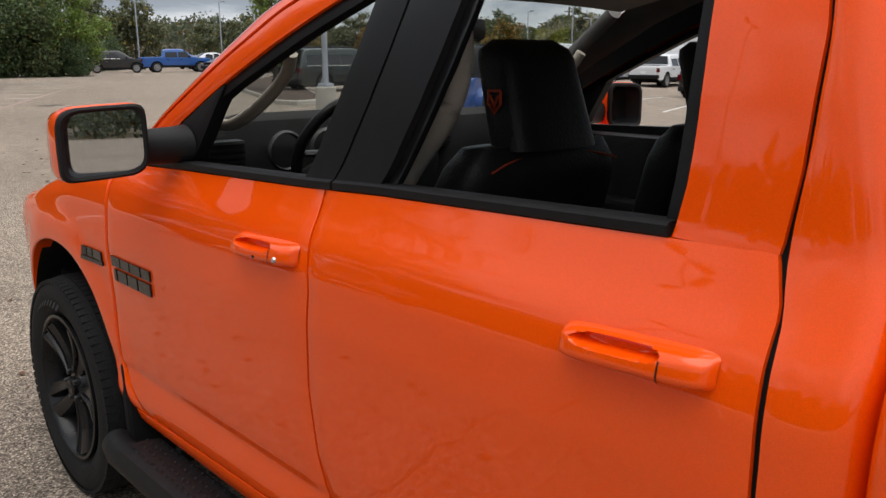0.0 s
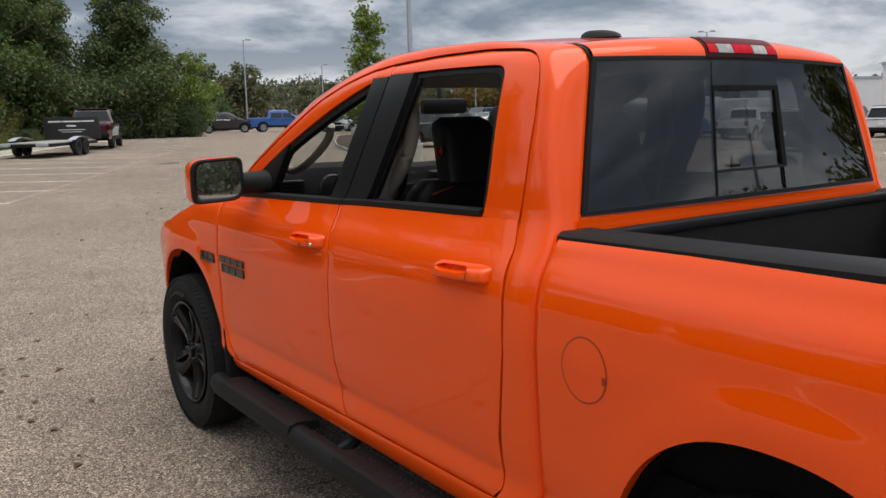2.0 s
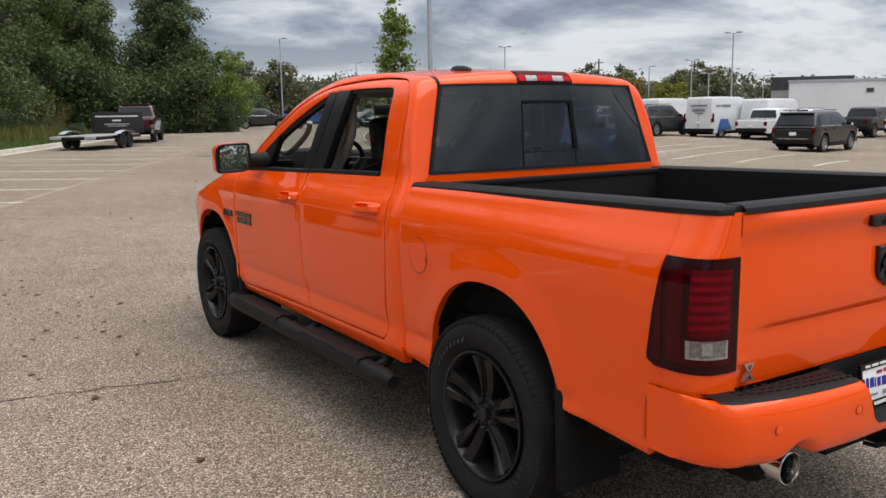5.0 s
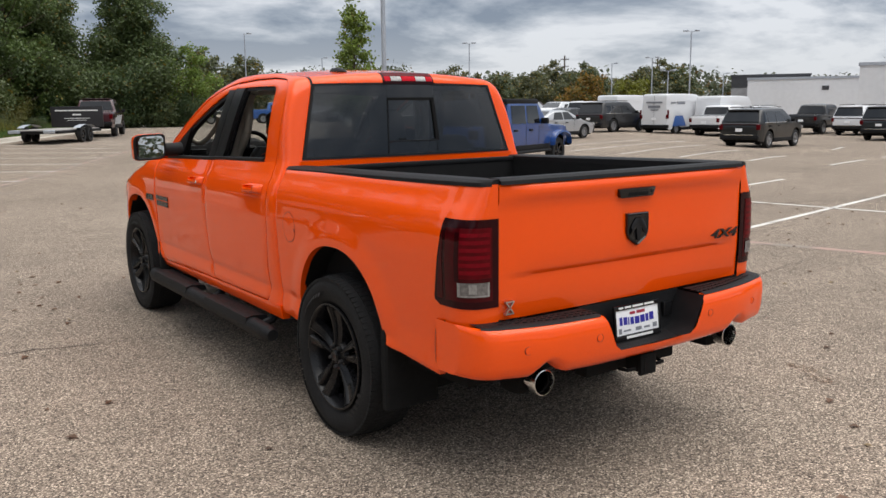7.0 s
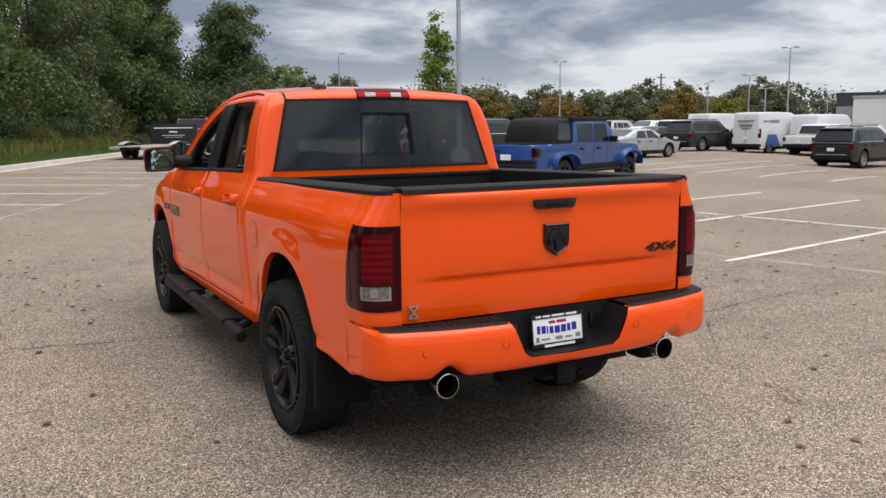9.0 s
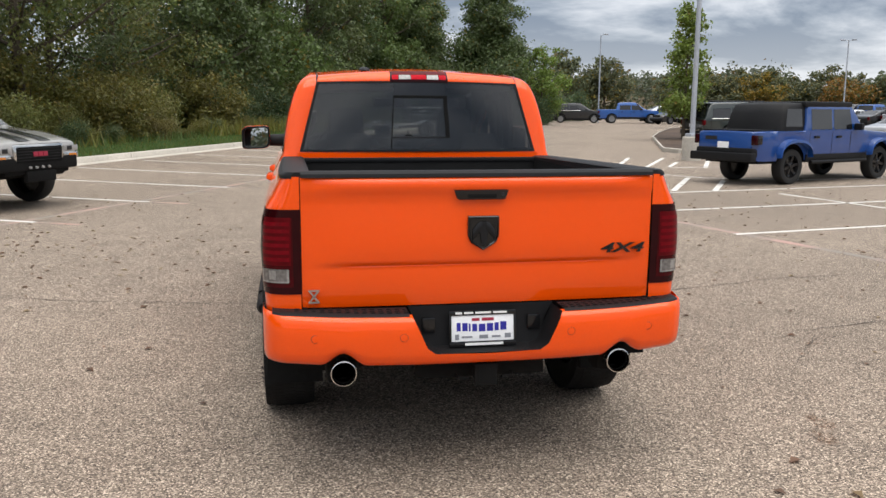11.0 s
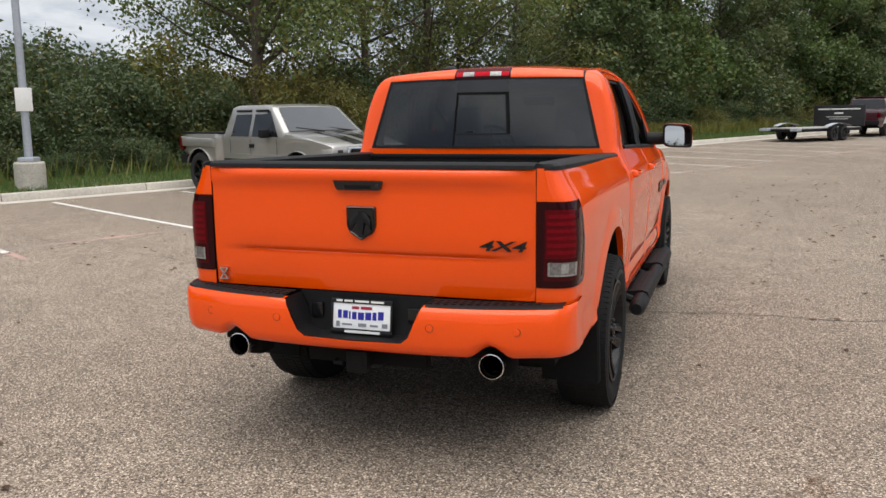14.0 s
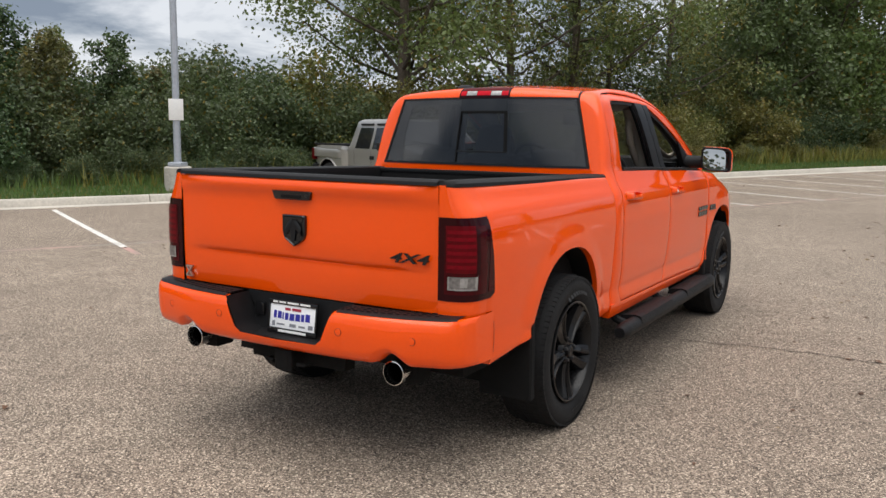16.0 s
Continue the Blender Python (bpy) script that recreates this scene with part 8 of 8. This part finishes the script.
building("warehouse", "long white metal-clad warehouse with flat roof", pose(91.2, 35.9, 0, 0, 0, -58), 44, 25, 4.3, WALL_WHITE,
         [("vent", -14.4, -13.7, 3.1, 3.55, WALL_DARK), ("vent", -4, -3.4, 3.0, 3.4, GALV), ("shutter", 4, 9, 0, 3.2, WALL_GREY), ("shutter", 12, 17, 0, 3.2, WALL_GREY)])
building("workshop", "grey workshop with a dark fascia band", pose(89.9, 58.7, 0, 0, 0, -56), 9, 20, 5.0, WALL_GREY, [("fascia", -4.5, 4.5, 3.7, 5.0, WALL_DARK)])
building("white_shed", "white metal shed at the edge of the lot", pose(66, 27.5, 0, 0, 0, -65), 12, 14, 4.6, WALL_WHITE, [("shutter", -3, 1, 0, 2.6, WALL_GREY)])
# far white barn near the wood's edge
barn = thing("barn", "small white barn with a grey curved roof", "building", m=pose(35, 118, 0.4, 0, 0, 20))
part("wall", Geo().box(-4, 4, 0, 7, 0, 3.2), WALL_WHITE, barn, smooth=False)
part("roof", Geo().grid([[(4.3 * math.cos(a), y, 3.0 + 1.8 * math.sin(a)) for y in (-0.3, 7.3)] for a in np.linspace(0, math.pi, 9)]), WALL_GREY, barn)

# ---------------------------------------------------------------- trees and shrubs
def leaf_cloud(rng, centres, radii, counts, size, squash=0.8):
    """Diamond leaves over the shells of clumps, as vertices and faces."""
    vs = []
    for c, r, n in zip(centres, radii, counts):
        d = rng.normal(size=(n, 3))
        d /= np.linalg.norm(d, axis=1)[:, None]
        rad = r * (0.35 + 0.65 * rng.random(n) ** 0.5) * (1 + 0.25 * rng.normal(size=n))
        p = c + d * rad[:, None] * np.array([1, 1, squash])
        nrm = d * 0.6 + rng.normal(size=(n, 3)) * 0.6 + np.array([0, 0, 0.35])
        nrm /= np.linalg.norm(nrm, axis=1)[:, None]
        t = np.cross(nrm, rng.normal(size=(n, 3)))
        t /= np.linalg.norm(t, axis=1)[:, None] + 1e-9
        b = np.cross(nrm, t)
        s = size * rng.uniform(0.6, 1.35, n)[:, None]
        q = np.stack([p - t * s, p + b * s * 0.62 + nrm * s * 0.18, p + t * s, p - b * s * 0.62 + nrm * s * 0.18], 1)
        vs.append(q)
    v = np.concatenate(vs).reshape(-1, 3)
    return v, np.arange(len(v)).reshape(-1, 4)


def limbs(rng, h, base, spread, trunk_r, count):
    """A tapered trunk with limbs; returns the geometry and the limb ends."""
    g = Geo()
    bend = rng.normal(size=2) * 0.025 * h
    line = [Vector((bend[0] * q * q, bend[1] * q * q, h * q)) for q in np.linspace(0, 0.93, 8)]
    g.tube(line, [trunk_r * (1.35 if i == 0 else 1 - 0.11 * i) for i in range(8)], 9, caps=False)
    ends = []
    for k in range(count):
        q = lerp(base, 0.92, (k + rng.random()) / count)
        a = k * 2.4 + rng.random()
        p0 = Vector((bend[0] * q * q, bend[1] * q * q, h * q))
        ln = spread * (1.05 - 0.75 * max(0, (q - base) / (1 - base))) * rng.uniform(0.7, 1.15)
        rise = ln * rng.uniform(0.25, 0.8)
        p2 = p0 + Vector((math.cos(a) * ln, math.sin(a) * ln, rise))
        p1 = p0.lerp(p2, 0.5) + Vector((0, 0, -0.06 * ln))
        r = trunk_r * 0.42 * (1 - 0.6 * q)
        g.tube([p0, p1, p2], [r, r * 0.65, r * 0.25], 6, caps=False)
        for w in (0.45, 0.75, 1.0):
            ends.append((p0.lerp(p2, w), ln))
    ends.append((Vector((bend[0], bend[1], h * 0.97)), spread * 0.5))
    return g, ends


def make_tree(label, seed, h, spread, base, leaf_mat, size, per, count=13, trunk_r=0.17, clump=0.42, at=(0, 0), turn=0, category="tree", group="trees along the verge"):
    rng = np.random.default_rng(seed)
    g, ends = limbs(rng, h, base, spread, trunk_r, count)
    x, y = at
    t = thing("tree", label, category, group, m=pose(x, y, ground_z(x, y) - 0.05, 0, 0, turn))
    part("trunk", g, BARK, t, "rough grey-brown bark")
    c = np.array([e + Vector(rng.normal(size=3) * 0.22 * ln) for e, ln in ends])
    r = np.array([max(0.35, clump * ln) * rng.uniform(0.75, 1.2) for e, ln in ends])
    v, f = leaf_cloud(rng, c, r, [max(20, int(per * q * q)) for q in r], size)
    me = bpy.data.meshes.new("crown")
    me.from_pydata(v.tolist(), [], f.tolist())
    me.materials.append(leaf_mat)
    crown = new("crown", me)
    crown.parent = t
    return t


def make_shrub(label, seed, h, r0, leaf_mat, size, per, at=(0, 0)):
    rng = np.random.default_rng(seed)
    x, y = at
    t = thing("shrub", label, "shrub", "shrubs along the verge", m=pose(x, y, ground_z(x, y) - 0.05))
    g = Geo()
    cs, rs = [], []
    for k in range(11):
        a, q = rng.uniform(0, 6.28), rng.random() ** 0.7
        top = Vector((math.cos(a) * r0 * q, math.sin(a) * r0 * q, h * (0.98 - 0.45 * q * q) * rng.uniform(0.75, 1.0)))
        g.tube([(0.1 * math.cos(a), 0.1 * math.sin(a), 0), top * 0.5, top], [0.035, 0.022, 0.008], 5, caps=False)
        for w in (0.35, 0.65, 0.95):
            cs.append(top * w + Vector(rng.normal(size=3) * 0.15 * r0))
            rs.append(r0 * rng.uniform(0.28, 0.48))
    part("stem", g, BARK, t, "thin brown stems")
    v, f = leaf_cloud(rng, np.array(cs), np.array(rs), [int(per * q * q) for q in rs], size, 0.9)
    v[:, 2] = np.abs(v[:, 2])
    me = bpy.data.meshes.new("foliage")
    me.from_pydata(v.tolist(), [], f.tolist())
    me.materials.append(leaf_mat)
    new("foliage", me).parent = t
    return t


TALL = "tall green cottonwood on the verge"
tall = [make_tree(TALL, 21, 14.5, 4.7, 0.20, LEAF_DARK, 0.082, 200, 34, 0.23, 0.27, lot(-21.0, 12.2)),
        make_tree(TALL, 22, 13.5, 4.0, 0.18, LEAF_DARK, 0.080, 190, 30, 0.19, 0.29, lot(-21.6, 17.4)),
        make_tree(TALL, 23, 15.0, 3.9, 0.20, LEAF_MID, 0.082, 190, 30, 0.22, 0.30, lot(-21.3, 20.3)),
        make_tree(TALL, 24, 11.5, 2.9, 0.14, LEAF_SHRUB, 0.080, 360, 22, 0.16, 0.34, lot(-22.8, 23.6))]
DEEP = "tall dense dark green tree in the wood"
deep = [make_tree(DEEP, 71, 15.0, 3.3, 0.05, LEAF_DEEP, 0.115, 210, 34, 0.21, 0.36, lot(-21.6, 32.2)),
        make_tree(DEEP, 72, 13.6, 3.0, 0.04, LEAF_DEEP, 0.115, 220, 34, 0.19, 0.38, lot(-22.4, 35.2)),
        make_tree("tall dense green tree in the wood", 73, 14.4, 3.1, 0.05, LEAF_MID, 0.115, 210, 34, 0.20, 0.37, lot(-21.2, 38.0))]
rng_t = random.Random(5)


def plant(src, d, n, s, turn=None):
    x, y = lot(d, n)
    ob = copy_thing(src, pose(x, y, ground_z(x, y) - 0.1, 0, 0, rng_t.uniform(0, 360) if turn is None else turn))
    ob.scale = (s * rng_t.uniform(0.92, 1.08), s * rng_t.uniform(0.92, 1.08), s)
    return ob


n = 40.5
while n < 74:
    plant(rng_t.choice(deep), -21.5 + rng_t.uniform(-1.3, 1.3), n, rng_t.uniform(0.85, 1.12))
    n += rng_t.uniform(2.6, 3.6)
n = 27
while n < 84:
    plant(rng_t.choice(deep if n > 33 else tall), -28.5 + rng_t.uniform(-1.5, 1.5), n, rng_t.uniform(0.7, 0.95))
    n += rng_t.uniform(5.0, 7.5) if n < 30 else rng_t.uniform(3.6, 5.0)
plant(tall[0], -25.5, 15.0, 0.95)
plant(tall[1], -22.0, 26.4, 0.9)
# a thicket of young trees where the sky shows over them
YOUNG_OLIVE = leaf_material("olive_leaves", (0.135, 0.135, 0.045), share=0.06)
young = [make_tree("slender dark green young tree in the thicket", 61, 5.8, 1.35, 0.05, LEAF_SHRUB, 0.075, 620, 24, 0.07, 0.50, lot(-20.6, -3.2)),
         make_tree("slender olive green young tree in the thicket", 62, 5.2, 1.25, 0.05, YOUNG_OLIVE, 0.072, 620, 24, 0.07, 0.50, lot(-21.0, -5.4)),
         make_tree("slender green young tree in the thicket", 63, 5.5, 1.15, 0.06, LEAF_DARK, 0.075, 560, 24, 0.06, 0.50, lot(-20.2, -1.2))]
for n, d, s, k in ((0.8, -21.2, 0.82, 1), (2.6, -20.6, 0.72, 0), (3.9, -21.8, 0.66, 1), (5.4, -22.4, 0.52, 2), (6.9, -22.0, 0.54, 0), (-7.0, -20.8, 1.05, 0), (-8.8, -21.8, 1.1, 2), (-10.8, -20.8, 1.1, 1), (-2.2, -22.6, 1.0, 2),
                   (-4.4, -22.8, 1.08, 0), (-6.2, -23.0, 1.15, 1), (-13, -21.5, 1.15, 0), (-15.5, -22, 1.2, 2), (-18, -21.5, 1.2, 1), (0.2, -23.4, 0.86, 0), (1.8, -23.2, 0.8, 2), (-21, -22, 1.3, 0), (-24, -22, 1.3, 1), (-28, -22, 1.4, 2), (-32, -22, 1.5, 0), (-36, -22, 1.5, 1)):
    plant(young[k], d, n, s)
# the full round tree at the end, a young bright one, and a columnar one on the island
make_tree("large full green maple at the end of the verge", 31, 10.9, 3.1, 0.05, LEAF_DEEP, 0.11, 480, 38, 0.2, 0.52, (15.2, 63.5))
make_tree("large full green maple at the end of the verge", 35, 13.2, 3.1, 0.05, LEAF_DEEP, 0.11, 480, 38, 0.2, 0.50, (9.2, 64.0))
make_tree("small bright green young tree", 32, 6.1, 1.9, 0.15, LEAF_LIGHT, 0.10, 380, 15, 0.09, 0.44, (18.9, 60.8))
make_tree("narrow columnar tree on the planted island", 33, 6.9, 0.95, 0.12, LEAF_LIGHT, 0.085, 620, 20, 0.08, 0.62, (17.6, 33.0))
make_tree("round orange-leaved tree turning for autumn", 34, 4.6, 2.6, 0.2, LEAF_GOLD, 0.16, 150, 14, 0.09, 0.45, (63.5, 63.5))
make_tree("round orange-leaved tree turning for autumn", 36, 4.2, 2.6, 0.2, LEAF_GOLD, 0.16, 150, 14, 0.09, 0.45, (58, 79))
make_tree("round orange-leaved tree turning for autumn", 44, 4.8, 2.4, 0.2, LEAF_GOLD, 0.16, 150, 14, 0.09, 0.45, (52.0, 84.5))
make_tree("low rounded lime-green tree", 37, 3.8, 2.6, 0.12, LEAF_LIME, 0.15, 170, 14, 0.09, 0.46, (62.5, 55.2))
far_g = [make_tree("green tree at the far edge of the lot", 38, 8.5, 3.4, 0.12, FAR_TREE, 0.2, 120, 15, 0.14, 0.44, (33, 98)),
         make_tree("green tree at the far edge of the lot", 39, 7.5, 3.0, 0.12, FAR_TREE, 0.2, 120, 15, 0.14, 0.44, (38, 97))]
for k in range(30):
    q = k / 29
    ob = copy_thing(far_g[k % 2], pose(lerp(46, 81, q) + rng_t.uniform(-2, 2), lerp(93, 67, q) + rng_t.uniform(-3, 3), 0, 0, 0, 67 * k))
    w = rng_t.uniform(0.62, 0.88)
    ob.scale = (w * 1.05, w * 1.05, w)
make_tree("leafy green tree behind the walk", 40, 7.0, 2.6, 0.2, LEAF_DARK, 0.13, 240, 14, 0.12, 0.45, (21.0, -6.5))

SHRUB = "dense dark green shrub under the trees"
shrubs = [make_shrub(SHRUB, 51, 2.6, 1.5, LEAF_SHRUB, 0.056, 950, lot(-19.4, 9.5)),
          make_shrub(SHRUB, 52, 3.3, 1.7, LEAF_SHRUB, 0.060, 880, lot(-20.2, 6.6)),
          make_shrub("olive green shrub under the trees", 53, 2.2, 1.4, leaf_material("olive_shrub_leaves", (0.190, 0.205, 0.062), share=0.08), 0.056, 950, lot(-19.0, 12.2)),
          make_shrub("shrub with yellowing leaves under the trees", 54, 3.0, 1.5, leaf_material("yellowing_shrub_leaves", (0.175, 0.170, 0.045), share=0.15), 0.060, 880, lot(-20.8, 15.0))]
# leaf tone by stretch: dark before 7, mostly olive 8 to 28, then mixed
n = -8.0
while n < 78:
    for d, lo, hi in ((-19.2, 0.65, 1.0), (-21.2, 0.9, 1.3), (-24.0, 1.1, 1.5)):
        if rng_t.random() < (0.9 if n < 45 else 0.65):
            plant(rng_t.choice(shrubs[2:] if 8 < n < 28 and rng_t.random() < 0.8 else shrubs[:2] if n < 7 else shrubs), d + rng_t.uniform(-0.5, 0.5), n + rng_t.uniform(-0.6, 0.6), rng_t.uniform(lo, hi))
    n += 1.75 if n < 45 else 3.0
n = -8.0
while n < 60:
    plant(rng_t.choice(shrubs), -17.9 + rng_t.uniform(-0.5, 0.3), n, rng_t.uniform(0.22, 0.42))
    n += rng_t.uniform(0.8, 1.5)
n = -36
while n < -8:
    plant(rng_t.choice(shrubs), -20.5 + rng_t.uniform(-0.8, 0.8), n, rng_t.uniform(1.2, 1.7))
    n += 2.6
for x, y, s in ((16.2, 60.5, 1.5), (17.6, 62.0, 1.4), (18.4, 59.8, 0.9), (13.8, 60.8, 1.6), (18.0, 70, 1.0), (22, 74, 1.1), (24.5, 77, 0.9), (20, 78, 1.2), (27, 80, 1.0), (30, 84, 1.1)):
    ob = copy_thing(shrubs[0], pose(x, y, ground_z(x, y), 0, 0, 40 * x))
    ob.scale = (s, s, s)


def far_woods():
    """Wooded hills on the horizon: one mesh of leaf clumps, and the rolling ground under them."""
    rng = np.random.default_rng(9)
    cs, rs = [], []
    for k in range(620):
        az = radians(rng.uniform(-100, 250))
        dist = rng.uniform(150, 330)
        if radians(-30) > az or az > radians(110):
            dist = rng.uniform(120, 200)
        hill = 1.0 + (dist - 150) / 180 * (9 if -0.2 < az < 0.62 else 3.0)
        x, y = math.sin(az) * dist, math.cos(az) * dist
        hh = rng.uniform(4, 8.5)
        for q in range(5):
            cs.append((x + rng.normal() * 2.6, y + rng.normal() * 2.6, hill + hh * rng.uniform(0.2, 0.85)))
            rs.append(rng.uniform(1.8, 3.4))
    v, f = leaf_cloud(rng, np.array(cs), rs, [64] * len(cs), 0.5)
    me = bpy.data.meshes.new("distant_woods")
    me.from_pydata(v.tolist(), [], f.tolist())
    me.materials.append(FAR_WOOD)
    tagged(new("distant_woods", me), "hazy green wooded hills on the horizon with autumn patches", "woods", kind="stuff")
    rows = []
    for az in np.linspace(-100, 250, 90):
        a = radians(az)
        up = 8.0 if -0.3 < a < 0.7 else 2.5
        rows.append([(math.sin(a) * d, math.cos(a) * d, z) for d, z in ((125, -0.5), (160, 0.8), (240, 1 + up * 0.5), (340, 2 + up), (420, 1 + up))])
    solid("hill", Geo().grid(rows), FAR_WOOD, "low wooded hill round the lot", "hill", kind="structure")


far_woods()


# ---------------------------------------------------------------- fallen leaves and grit
def litter():
    rng = np.random.default_rng(17)
    spots = []
    for k in range(320):
        spots.append((rng.uniform(-7, 14), rng.uniform(-4.5, 22)))
    for k in range(160):
        spots.append((rng.normal() * 1.1 - 3.6, 5.5 + rng.normal() * 1.3))
    for k in range(620):
        spots.append((1.5 + 8.5 * rng.random(), -1 + 18 * rng.random() ** 0.8))
    for k in range(160):
        spots.append((rng.uniform(-7, -1.5), rng.uniform(2.5, 12)))
    vs, fs = [], []
    for x, y in spots:
        if -1.05 < x < 1.05 and -1.4 < y < 4.7:
            continue
        s = rng.uniform(0.012, 0.042)
        a = rng.uniform(0, 6.28)
        z = ground_z(x, y) + 0.006
        k = len(vs)
        up = rng.uniform(0.3, 0.8)
        for q, (lx, w) in enumerate(((-1, 0), (0, 0.6), (1, 0), (0, -0.6))):
            px, py = lx * s, w * s
            vs.append((x + px * math.cos(a) - py * math.sin(a), y + px * math.sin(a) + py * math.cos(a), z + (s * up * abs(w) if w else 0)))
        fs.append((k, k + 1, k + 2))
        fs.append((k, k + 2, k + 3))
    me = bpy.data.meshes.new("fallen_leaves")
    me.from_pydata(vs, [], fs)
    me.materials.append(DEAD_LEAF)
    tagged(new("fallen_leaves", me), "scattered dry brown leaves on the asphalt", "leaves", kind="stuff")


litter()
